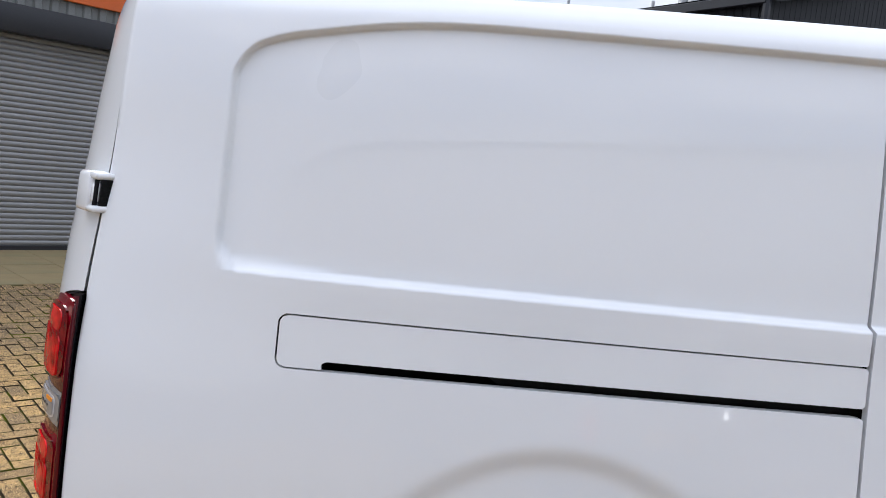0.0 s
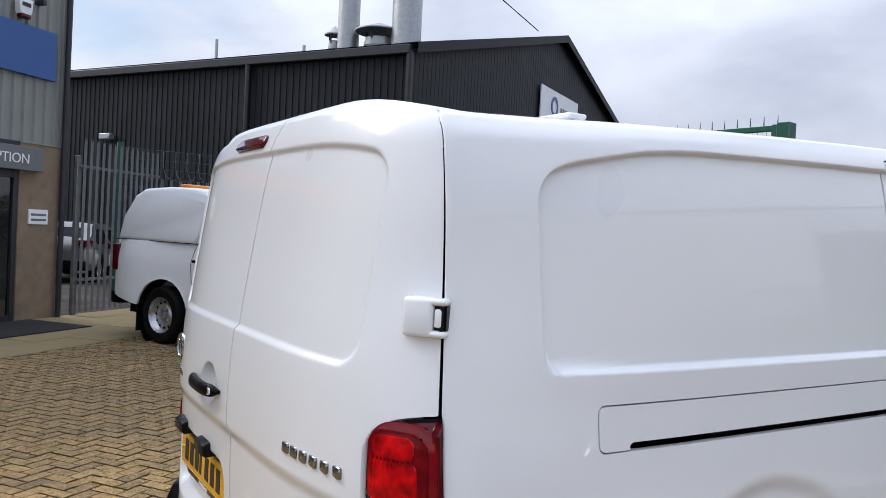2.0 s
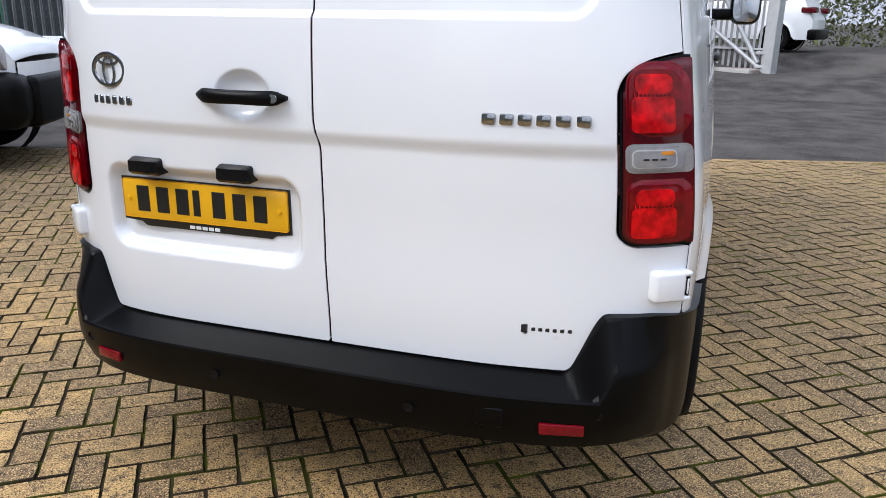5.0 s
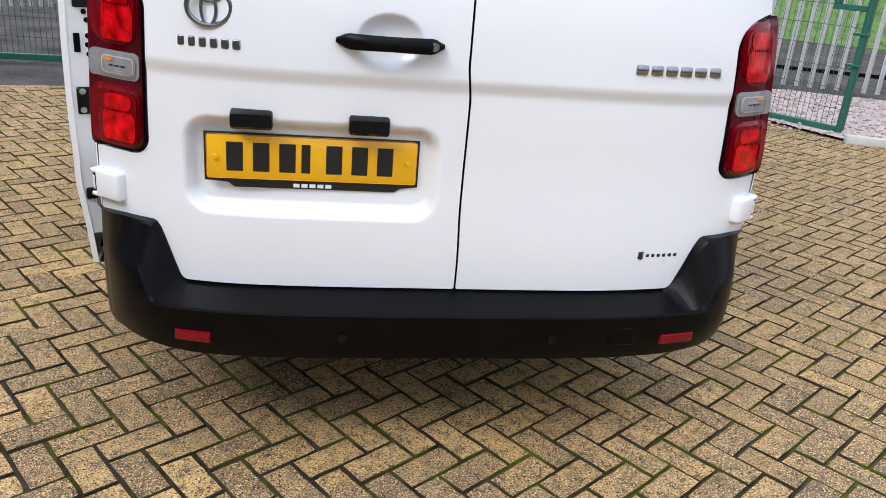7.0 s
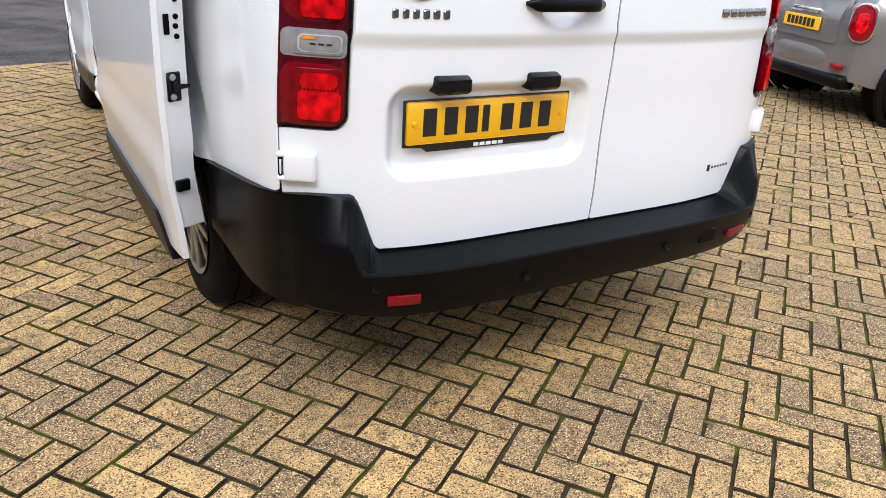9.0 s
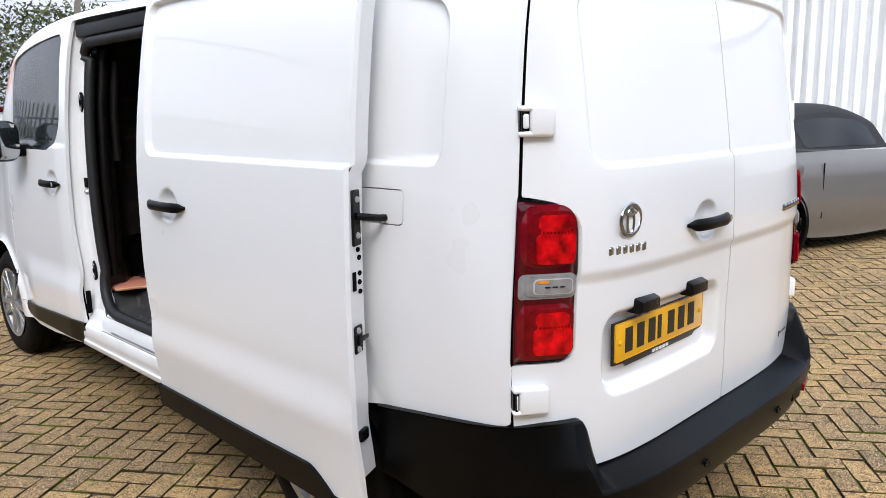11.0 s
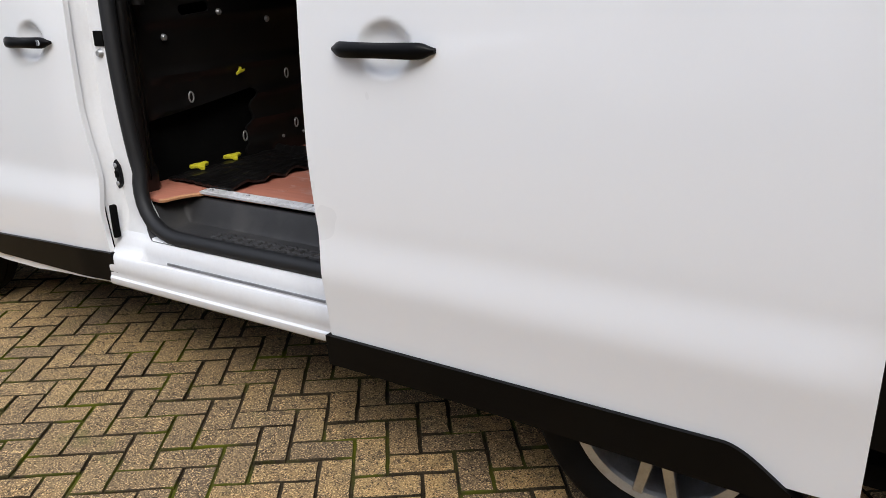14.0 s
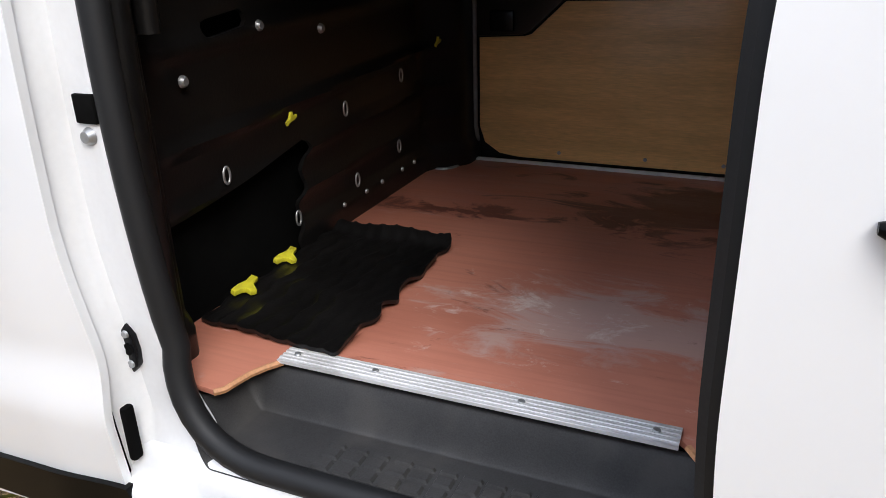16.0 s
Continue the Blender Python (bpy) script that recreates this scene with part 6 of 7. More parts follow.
# glazed double doors
frame_parts = part("door_frame", boxm(-2.86, -2.74, -0.02, 0.08, 0, 2.32, 0.006, 1), "dark_trim", rec, "dark aluminium door frame")
for x0, x1, z0, z1 in ((-0.86, -0.74, 0, 2.32), (-1.85, -1.72, 0, 2.30), (-2.74, -0.86, 2.18, 2.32), (-2.74, -0.86, 0.0, 0.10), (-2.86, -0.74, 2.32, 2.74)):
    part("door_frame", boxm(x0, x1, -0.02, 0.08, z0, z1, 0.006, 1), "dark_trim", rec)
for x0, x1 in ((-2.74, -1.85), (-1.72, -0.86)):
    part("door_glass", boxm(x0, x1, 0.02, 0.03, 0.10, 2.18), "dark_glass", rec, "dark reflecting door glass")
part("pull_handle", tube(bmesh.new(), [(-1.79, -0.06, 0.95), (-1.79, -0.06, 1.5)], 0.014, 8), "steel", rec)
part("door_notice", boxm(-1.62, -1.40, 0.012, 0.019, 1.85, 2.05), "white_plastic", rec)
part("door_notice", boxm(-1.995, -1.94, 0.012, 0.019, 1.35, 1.75), "white_plastic", rec)
notice = part("notice", boxm(-0.60, -0.23, -0.06, -0.035, 1.49, 1.72, 0.004, 1), "white_plastic", rec, "small white notice")
for z in (1.64, 1.56):
    part("notice_bar", boxm(-0.56, -0.27, -0.065, -0.058, z - 0.018, z + 0.018, 0.003, 1), "sign_grey", notice)
# roller shutter, slat by slat
shutter = part("shutter_box", boxm(-8.8, -2.95, -0.26, 0.04, 2.72, 3.07, 0.02, 2), "dark_trim", rec, "dark shutter housing")
slat_pts = [(0.0, 0.0), (-0.012, 0.012), (-0.016, 0.034), (-0.012, 0.058), (0.0, 0.070)]
bm = bmesh.new()
lo = [bm.verts.new((-8.7, y, z)) for y, z in slat_pts]
hi = [bm.verts.new((-3.20, y, z)) for y, z in slat_pts]
for k in range(4):
    bm.faces.new((lo[k], hi[k], hi[k + 1], lo[k + 1]))
slat_me = bpy.data.meshes.new("slat")
bm.to_mesh(slat_me)
bm.free()
slat_me.materials.append(M["shutter"])
for p in slat_me.polygons:
    p.use_smooth = True
for k in range(38):
    ob = new("slat", slat_me)
    ob.parent = rec
    ob.location = (0, -0.02, 0.06 + k * 0.0705)
part("bottom_rail", boxm(-8.7, -3.20, -0.05, 0.0, 0.0, 0.065, 0.006, 1), "dark_trim", rec)
part("guide_rail", boxm(-3.22, -3.12, -0.09, 0.02, 0, 2.72, 0.006, 1), "dark_trim", rec)
part("guide_rail", boxm(-8.80, -8.68, -0.09, 0.02, 0, 2.72, 0.006, 1), "dark_trim", rec)
door_mat = tagged(part("door_mat", boxm(-2.6, -0.55, -1.30, -0.10, 0.008, 0.022, 0.004, 1), "mat_rubber", None), "black rubber mat before the reception door", "mat")
door_mat.matrix_world = pose(-11.6, 0.6, 0, 0, 0, 129.7)

# ---- dark factory shed ----
SH = math.degrees(math.atan2(0.868, -0.497)) - 90      # local x runs along the eaves, y into the shed
shed = thing("factory_shed", "large dark-clad factory shed with roof flues", "building", (-22.28, 13.0, 0), SH)
W, LEN, EAVE, RIDGE = 32.8, 42.0, 8.5, 12.9
# local frame: +y up the gable away from the near corner, -x along the near eaves
bm = bmesh.new()
prism(bm, [(0.1, 0), (W - 0.1, 0), (W - 0.1, EAVE - 0.1), (W / 2, RIDGE - 0.1), (0.1, EAVE - 0.1)], -LEN, -0.1, "x")
part("wall", bm, "clad_black", shed, "dark steel wall", 20)


def ribs(n, f):
    v, fc = [], []
    for k in range(n):
        o = len(v)
        a, b, top0, top1, place = f(k)
        for s, t in ((a, 0), (b, 0), (b, top1), (a, top0)):
            v.append(place(s, t, 0.0))
        for s, t in ((a, 0), (b, 0), (b, top1), (a, top0)):
            v.append(place(s, t, 0.028))
        fc += [(o + 4, o + 5, o + 6, o + 7), (o, o + 1, o + 5, o + 4), (o + 1, o + 2, o + 6, o + 5), (o + 2, o + 3, o + 7, o + 6), (o + 3, o, o + 4, o + 7)]
    return v, fc


def gable_h(s):
    return EAVE + (RIDGE - EAVE) * (1 - abs(s - W / 2) / (W / 2)) - 0.1


part("wall_ribs", ribs(int((LEN - 0.4) / 0.32), lambda k: (-LEN + 0.2 + 0.32 * k, -LEN + 0.2 + 0.32 * k + 0.17, EAVE - 0.1, EAVE - 0.1, lambda s, t, d: (s, 0.1 - d, t))), "clad_black", shed, "", 0)
part("gable_ribs", ribs(int((W - 0.4) / 0.32), lambda k: (0.2 + 0.32 * k, 0.37 + 0.32 * k, gable_h(0.2 + 0.32 * k), gable_h(0.37 + 0.32 * k), lambda s, t, d: (-0.1 + d * 0.25, s, t))), "clad_black", shed, "", 0)
part("gutter", boxm(-LEN, 0.05, -0.22, 0.12, EAVE - 0.32, EAVE + 0.02, 0.03, 1), "dark_trim", shed, "dark gutter")
bm = bmesh.new()
for a, b in (((0, EAVE), (W / 2, RIDGE)), ((W / 2, RIDGE), (W, EAVE))):
    bm.faces.new([bm.verts.new(p) for p in ((0.3, a[0], a[1] + 0.12), (0.3, b[0], b[1] + 0.12), (-LEN, b[0], b[1] + 0.12), (-LEN, a[0], a[1] + 0.12))])
    bm.faces.new([bm.verts.new(p) for p in ((0.3, a[0], a[1] + 0.12), (0.3, b[0], b[1] + 0.12), (0.3, b[0], b[1] - 0.28), (0.3, a[0], a[1] - 0.28))])
part("roof", bm, "clad_black", shed, "low-pitched dark roof", 0)
part("downpipe", tube(bmesh.new(), [(-7.7, -0.1, 0), (-7.7, -0.1, EAVE - 0.2)], 0.12, 8), "dark_trim", shed)
part("downpipe", tube(bmesh.new(), [(0.0, -0.05, 0), (0.0, -0.05, EAVE - 0.2)], 0.14, 8), "dark_trim", shed)
part("wall_lamp", boxm(-16.4, -15.7, -0.35, 0.0, 5.2, 5.5, 0.05, 1), "steel", shed, "floodlight")
gs = part("sign_panel", boxm(0.0, 0.06, 13.3, 19.4, 7.9, 9.75), "white_plastic", shed, "white gable sign")
part("sign_mark", lathe(bmesh.new(), [(0.07, 0.55), (0.09, 0.55), (0.09, 0.36), (0.07, 0.36)], "x", 28, (0, 15.4, 8.9)), "blue", gs)
for k in range(7):
    part("sign_bar", boxm(0.06, 0.08, 16.4 + 0.36 * k, 16.66 + 0.36 * k, 8.7, 9.0), "sign_grey", gs)


def flue(x, y, r, z1, kind):
    f = part("flue", lathe(bmesh.new(), [(EAVE - 0.5, r * 1.22), (EAVE + 0.30, r * 1.22), (EAVE + 0.36, r), (z1, r), (z1 + 0.02, r * 0.9)], "z", 24, (x, y, 0)), "steel", shed, "galvanised flue")
    if kind == "cap":
        part("flue_cap", lathe(bmesh.new(), [(z1 + 0.25, r * 1.75), (z1 + 0.30, r * 1.75), (z1 + 0.65, 0.02)], "z", 24, (x, y, 0)), "steel", f)
        for a in range(4):
            part("cap_strut", tube(bmesh.new(), [(x + r * math.cos(a * 1.57), y + r * math.sin(a * 1.57), z1 - 0.1), (x + 1.1 * r * math.cos(a * 1.57), y + 1.1 * r * math.sin(a * 1.57), z1 + 0.3)], 0.03, 6), "dark_trim", f)
        part("flue_band", lathe(bmesh.new(), [(z1 - 0.32, r * 1.10), (z1 - 0.18, r * 1.10)], "z", 24, (x, y, 0)), "steel", f)


flue(-3.9, 1.5, 0.44, 14.5, "plain")
flue(-4.65, 1.6, 0.24, 9.35, "cap")
flue(-2.45, 1.6, 0.56, 9.30, "cap")
flue(-1.15, 1.5, 0.58, 14.0, "plain")
for x in (-10.8, -0.9, -5.9):
    part("roof_pipe", tube(bmesh.new(), [(x, 1.2, EAVE), (x, 1.2, EAVE + (1.3 if x < -8 else 0.7))], 0.07, 8), "steel", shed)
part("stay_wire", tube(bmesh.new(), [(-1.4, 1.5, 14.0), (1.2, 9.5, 11.4)], 0.025, 5), "dark_trim", shed)

# ---- white corrugated warehouse ----
wh_ang = math.degrees(math.atan2(-0.92, 0.38))
ware = thing("warehouse", "white corrugated steel warehouse with a dark gutter", "building", (16.3, 24.7, 0), wh_ang)
part("wall", boxm(0, 42, 0.05, 18, 0, 8.6), "clad_white", ware, "white steel wall")
part("cladding", cladding(0.0, 42.0, 0, 8.6, 0.34, 0.05, y=0.05), "clad_white", ware, "ribbed white cladding", 20)
part("gutter", boxm(-0.3, 42, -0.25, 0.1, 8.45, 8.75, 0.04, 1), "dark_trim", ware, "dark gutter")
part("downpipe", tube(bmesh.new(), [(0.0, -0.12, 0), (0.0, -0.12, 8.5)], 0.09, 8), "dark_trim", ware, "dark corner downpipe")
for x, z in ((5.4, 8.0), (13.5, 8.1), (19.0, 7.6)):
    part("floodlight", boxm(x - 0.18, x + 0.18, -0.4, -0.02, z - 0.14, z + 0.14, 0.04, 1), "dark_trim", ware)
low = thing("low_building", "low dark flat-roofed building beside the warehouse", "building", (14.2, 25.4, 0), wh_ang)
part("wall", boxm(-4.2, 0.0, 1.0, 6.0, 0, 4.4, 0.02, 1), "clad_black", low)
part("roof", boxm(-4.4, 0.2, 0.8, 6.2, 4.4, 4.6, 0.02, 1), "clad_grey", low)


# ---- fences ----
def palisade(name, label, x0, y0, x1, y1, height, material, pitch=0.15, pale_w=0.066, group="", low=None, low_material=None, base=0.0):
    """Steel palisade: W-section pales with split points, on two rails and posts."""
    d = Vector((x1 - x0, y1 - y0))
    n = d.length
    fence = thing(name, label, "fence", (x0, y0, base), math.degrees(math.atan2(d.y, d.x)), group)
    me = bpy.data.meshes.new("pale")
    w = pale_w / 2
    sec = [(-w, 0.0), (-w * 0.45, -0.018), (0, -0.004), (w * 0.45, -0.018), (w, 0.0)]
    v = [(a, b, 0.06) for a, b in sec] + [(a, b, height - 0.09) for a, b in sec] + [(-w * 0.75, -0.006, height), (0.0, -0.004, height - 0.06), (w * 0.75, -0.006, height)]
    f = [(k, k + 1, k + 6, k + 5) for k in range(4)] + [(5, 6, 10), (6, 7, 11, 10), (7, 8, 12, 11), (8, 9, 12)]
    me.from_pydata(v, [], f)
    me.materials.append(M[material])
    count = int(n / pitch)
    for k in range(count):
        ob = new("pale", me)
        ob.parent = fence
        ob.location = (k * pitch + 0.05, -0.03, 0)
    for z, rail_material in ((low or height * 0.2, low_material or material), (height * 0.84, material)):
        part("rail", boxm(0, n, -0.012, 0.030, z - 0.025, z + 0.025, 0.004, 1), rail_material, fence)
    for k in range(int(n / 2.75) + 1):
        part("post", boxm(k * 2.75 - 0.05, k * 2.75 + 0.05, 0.03, 0.09, 0, height * 0.9, 0.006, 1), material, fence)
    return fence


palisade("palisade_fence", "grey galvanised palisade fence behind the pickup", -11.75, 0.95, -13.2, 2.5, 2.95, "dull_shaded_steel")
pal = palisade("palisade_fence", "grey galvanised palisade fence with razor wire along its top", -13.2, 2.5, -13.0, 9.6, 2.45, "dull_shaded_steel", 0.17)
palisade("palisade_fence", "grey galvanised palisade fence by the yard's far corner", -13.0, 9.6, -9.5, 15.5, 2.45, "dull_shaded_steel", 0.17)


def razor(x0, y0, x1, y1, z, parent=None):
    bm = bmesh.new()
    d = Vector((x1 - x0, y1 - y0, 0))
    turns = int(d.length / 0.22)
    pts = []
    for k in range(turns * 14):
        t = k / (turns * 14)
        a = 2 * math.pi * k / 14
        pts.append(Vector((x0, y0, z)) + d * t + Vector((d.y, -d.x, 0)).normalized() * 0.26 * math.cos(a) + Vector((0, 0, 0.26 * math.sin(a))))
    tube(bm, pts, 0.0035, 4)
    return tagged(part("razor_wire", bm, "dull_shaded_steel", parent), "coil of razor wire along the fence top", "razor wire")


razor(-13.2, 2.5, -13.0, 9.6, 2.72)
mesh_back = thing("mesh_fence", "dark green mesh fence with posts before the factory shed", "fence", (-14.6, 2.0, 0), 88)
for k in range(6):
    part("post", boxm(k * 2.6 - 0.06, k * 2.6 + 0.06, -0.06, 0.06, 0, 3.2, 0.008, 1), "green", mesh_back)


def wire_panel(w, h, z0, pitch_x=0.05, pitch_z=0.2, r=0.0035):
    v, f = [], []

    def bar(a, b):
        o = len(v)
        a, b = Vector(a), Vector(b)
        along = (b - a).normalized()
        s = along.cross(Vector((0, 1, 0))).normalized() * r
        t = Vector((0, r, 0))
        for p in (a, b):
            v.extend([tuple(p + s), tuple(p + t), tuple(p - s), tuple(p - t)])
        f.extend([(o, o + 1, o + 5, o + 4), (o + 1, o + 2, o + 6, o + 5), (o + 2, o + 3, o + 7, o + 6), (o + 3, o, o + 4, o + 7)])

    for k in range(int(w / pitch_x) + 1):
        bar((k * pitch_x, 0, z0), (k * pitch_x, 0, z0 + h))
    for k in range(int(h / pitch_z) + 1):
        bar((0, -0.005, z0 + k * pitch_z), (w, -0.005, z0 + k * pitch_z))
    return v, f


tagged(part("wire_mesh", wire_panel(13.0, 3.0, 0.1, 0.10, 0.2, 0.006), "mesh_dark", mesh_back, "", 0), kind="stuff")


def green_gate(label, x0, y0, x1, y1, height):
    d = Vector((x1 - x0, y1 - y0))
    n = d.length
    g = thing("mesh_gate", label, "gate", (x0, y0, 0), math.degrees(math.atan2(d.y, d.x)), "green yard gates")
    for x in (0.12, n):
        part("upright", boxm(x - 0.03, x + 0.03, -0.03, 0.03, 0.03, height, 0.006, 1), "green", g)
    for z in (0.06, height * 0.62, height - 0.04):
        part("rail", boxm(0.12, n - 0.03, -0.028, 0.028, z - 0.03, z + 0.03, 0.006, 1), "green", g)
    for z in (1.24, 1.52):
        part("lock_bracket", boxm(n - 0.36, n - 0.03, -0.03, 0.03, z - 0.028, z + 0.028, 0.005, 1), "green", g)
    part("lock_bracket", boxm(n - 0.36, n - 0.30, -0.03, 0.03, 1.268, 1.492, 0.005, 1), "green", g)
    for z in (0.7, 1.0, 1.9, 2.4):
        part("mesh_clip", boxm(n - 0.10, n + 0.035, -0.045, 0.045, z - 0.014, z + 0.014, 0.004, 1), "green", g)
    tagged(part("wire_mesh", wire_panel(n, height - 0.12, 0.06, 0.055, 0.2, 0.0028), "mesh_dark", g, "", 0), kind="stuff")
    for k in range(int(n / 0.16)):
        part("spike", lathe(bmesh.new(), [(height, 0.008), (height + 0.10, 0.002)], "z", 5, (0.1 + 0.16 * k, 0, 0)), "green", g)
    part("gate_post", boxm(-0.075, 0.075, -0.075, 0.075, 0, height + 0.01, 0.01, 1), "green", g, "thick green gate post")
    return g


green_gate("tall green mesh gate leaf standing open beside the gravel", 3.48, 7.49, 4.90, 5.15, 3.27)
green_gate("tall green mesh gate leaf standing open across the entrance", -2.85, 6.75, -6.0, 6.45, 3.05)

palisade("palisade_fence", "pale galvanised palisade fence behind the gravel border", 5.15, 8.80, 14.5, 5.20, 2.4, "pale_steel", 0.18, low=0.30, low_material="dark")
palisade("palisade_fence", "pale galvanised palisade fence across the road", -6.5, 11.0, -0.6, 15.48, 2.4, "pale_steel")
gate = palisade("palisade_gate", "pale palisade gate leaf with diagonal bracing", 2.36, 17.35, -0.6, 19.4, 2.5, "pale_steel", base=0.30)
for a, b in (((0.10, 0.10), (1.9, 1.25)), ((0.14, 0.20), (1.25, 1.75))):
    part("brace", tube(bmesh.new(), [(a[0], 0.07, a[1]), (b[0], 0.07, b[1])], 0.05, 10), "pale_steel", gate)
part("gate_post", boxm(-0.24, 0.0, -0.12, 0.12, -0.25, 2.7, 0.012, 1), "pale_steel", gate, "thick pale steel gate post")
for z in (0.12, 0.42, 2.0):
    part("gate_hinge", boxm(-0.02, 0.20, 0.02, 0.12, z - 0.035, z + 0.035, 0.01, 1), "pale_steel", gate)


def rise(x, y):
    """The road climbs beyond the yard's gate."""
    return -0.03 + (0.31 * ramp01((y - 13.5) / 3.5) + 0.41 * ramp01((y - 17.2) / 2.2)) * ramp01((x + 2.6) / 0.8) * ramp01((7.2 - x) / 0.8) * ramp01((27.5 - y) / 1.5)


tagged(part("ground_ramp", sheet(np.linspace(-2.6, 7.2, 40), np.linspace(13.4, 27.5, 60), lambda x, y: (x, y, rise(x, y)), None, (0, 0, -0.02)), "tarmac", None), "tarmac ramp rising beyond the yard gate", "ground", kind="structure")
verge = thing("kerb_verge", "low concrete kerb before the gate's gravel verge", "kerb", (2.05, 17.0, 0.0), 144.5, kind="structure")
for k in range(3):
    part("kerbstone", boxm(k * 0.92, k * 0.92 + 0.91, -0.06, 0.06, 0.10, 0.36 + 0.02 * k, 0.015, 2), "concrete", verge)
part("verge_gravel", boxm(0.0, 2.7, -0.60, -0.06, 0.10, 0.36, 0.01, 1), "gravel", verge, "pinkish gravel behind the kerb")
palisade("palisade_fence", "pale palisade fence running on beyond the gate", 6.4, 23.0, 14.5, 28.0, 2.4, "pale_steel")

# orange hoarding by the gate, its number as plain bars
board = tagged(part("hoarding", boxm(0, 2.6, -0.03, 0.03, 2.5, 3.6, 0.006, 1), "orange", None), "orange sign board on posts beside the road gate", "sign")
board.matrix_world = pose(-1.4, 16.2, 0, 0, 0, 12)
for k in range(6):
    part("sign_bar", boxm(0.9 + k * 0.24, 1.08 + k * 0.24, -0.037, -0.029, 2.95, 3.2, 0.004, 1), "ink", board)
for x in (0.3, 2.3):
    part("sign_post", tube(bmesh.new(), [(x, 0.06, -0.02), (x, 0.06, 3.5)], 0.04, 8), "pale_steel", board)


# ---- far side: hedge, bare trees, concrete posts, street lamps ----
def bare_tree(x, y, h, seed, leafy):
    r = random.Random(seed)
    tree = thing("tree", "bare autumn tree with a few brown leaves" if leafy else "bare autumn tree with thin branches", "tree", (x, y, 0), 0, "trees behind the yard")
    bm = bmesh.new()
    tips = []

    def grow(p, d, ln, rad, depth):
        q = p + d * ln
        mid = p + d * ln * 0.5 + Vector((r.uniform(-1, 1), r.uniform(-1, 1), 0)) * ln * 0.06
        tube(bm, [p, mid, q], rad, 5, rad * 0.6)
        if depth == 0:
            tips.append(q)
            return
        for _ in range(3 if depth > 1 else 4):
            e = (d + Vector((r.uniform(-1, 1), r.uniform(-1, 1), r.uniform(-0.15, 0.7))) * 0.75).normalized()
            grow(q, e, ln * r.uniform(0.55, 0.8), rad * 0.58, depth - 1)

    grow(Vector((0, 0, -0.03)), Vector((0, 0, 1)), h * 0.30, h * 0.018, 5)
    part("trunk", bm, "bark", tree, "", 60)
    lv = bmesh.new()
    for t in tips:
        for _ in range(3 if leafy else 1):
            c = t + Vector((r.gauss(0, 0.12), r.gauss(0, 0.12), r.gauss(0, 0.12)))
            s = 0.05
            lv.faces.new([lv.verts.new(c + Vector((r.uniform(-s, s), r.uniform(-s, s), r.uniform(-s, s)))) for _ in range(3)])
    tagged(part("crown", lv, "leaf", tree, "sparse brown leaves", 0), kind="stuff")
    return tree


for k, (x, y, h) in enumerate(((11.6, 26.0, 5.7), (12.7, 26.6, 6.2), (13.7, 26.2, 5.9), (14.6, 27.4, 6.1), (12.2, 28.5, 6.0))):
    bare_tree(x, y, h, 20 + k, k > 0)


def hedge(x0, y0, x1, y1, h, seed):
    r = random.Random(seed)
    v, f = [], []
    d = Vector((x1 - x0, y1 - y0, 0))
    for k in range(16000):
        t = r.random()
        top = h * (0.75 + 0.25 * noise.noise(Vector((t * 14, seed, 0))) + 0.12 * noise.noise(Vector((t * 60, seed, 3))))
        c = Vector((x0, y0, 0)) + d * t + Vector((r.gauss(0, 0.5), r.gauss(0, 0.5), r.random() ** 0.7 * top))
        o = len(v)
        s = 0.10
        for _ in range(3):
            v.append(tuple(c + Vector((r.uniform(-s, s), r.uniform(-s, s), r.uniform(-s, s)))))
        f.append((o, o + 1, o + 2))
    ob = part("hedge", (v, f), "hedge", None, "", 0)
    return tagged(ob, "long ragged autumn hedge behind the yard fence", "hedge", kind="stuff")


hedge(2.0, 27.6, 11.2, 25.6, 6.6, 3)
hedge(11.2, 28.4, 18.0, 27.6, 5.2, 8)
hedge(-12.0, 33.0, 3.0, 31.0, 3.2, 5)


def concrete_post(x, y, h):
    bm = bmesh.new()
    tube(bm, [(x, y, -0.03), (x, y, h - 0.62), (x + 0.05, y - 0.02, h - 0.45), (x + 0.24, y - 0.08, h)], 0.12, 4)
    return tagged(part("fence_post", bm, "post_concrete", None, "", 20), "cranked dark concrete fence post", "post", "concrete posts")


POSTS = ((7.5, 24.9, 5.6), (10.68, 24.9, 5.95), (13.86, 24.9, 6.40))
for x, y, h in POSTS:
    concrete_post(x, y, h)
wires = thing("wire_fence", "thin strained wires between the concrete posts", "fence", (0, 0, 0))
for dz in (0.55, 1.0, 1.6):
    part("wire", tube(bmesh.new(), [(x, y + 0.10, h - dz) for x, y, h in POSTS], 0.012, 4), "steel", wires)

# low dark office behind the fence
office = thing("office_block", "low grey flat-roofed building behind the fence", "building", (16.0, 27.0, 0))
part("wall", boxm(0, 9, 0, 6, -0.02, 6.2, 0.01, 1), "sign_grey", office)
part("roof", boxm(-0.3, 9.3, -0.3, 6.3, 6.2, 6.5, 0.02, 1), "dark_trim", office, "dark flat roof with deep fascia")
for k in range(4):
    win = part("window", boxm(0.4 + k * 2.1, 2.1 + k * 2.1, -0.03, 0.02, 4.4, 5.9, 0.01, 1), "car_glass", office, "dark window")
    part("window_frame", boxm(2.14 + k * 2.1, 2.30 + k * 2.1, -0.06, -0.005, 4.3, 6.1, 0.01, 1), "white_plastic", win)


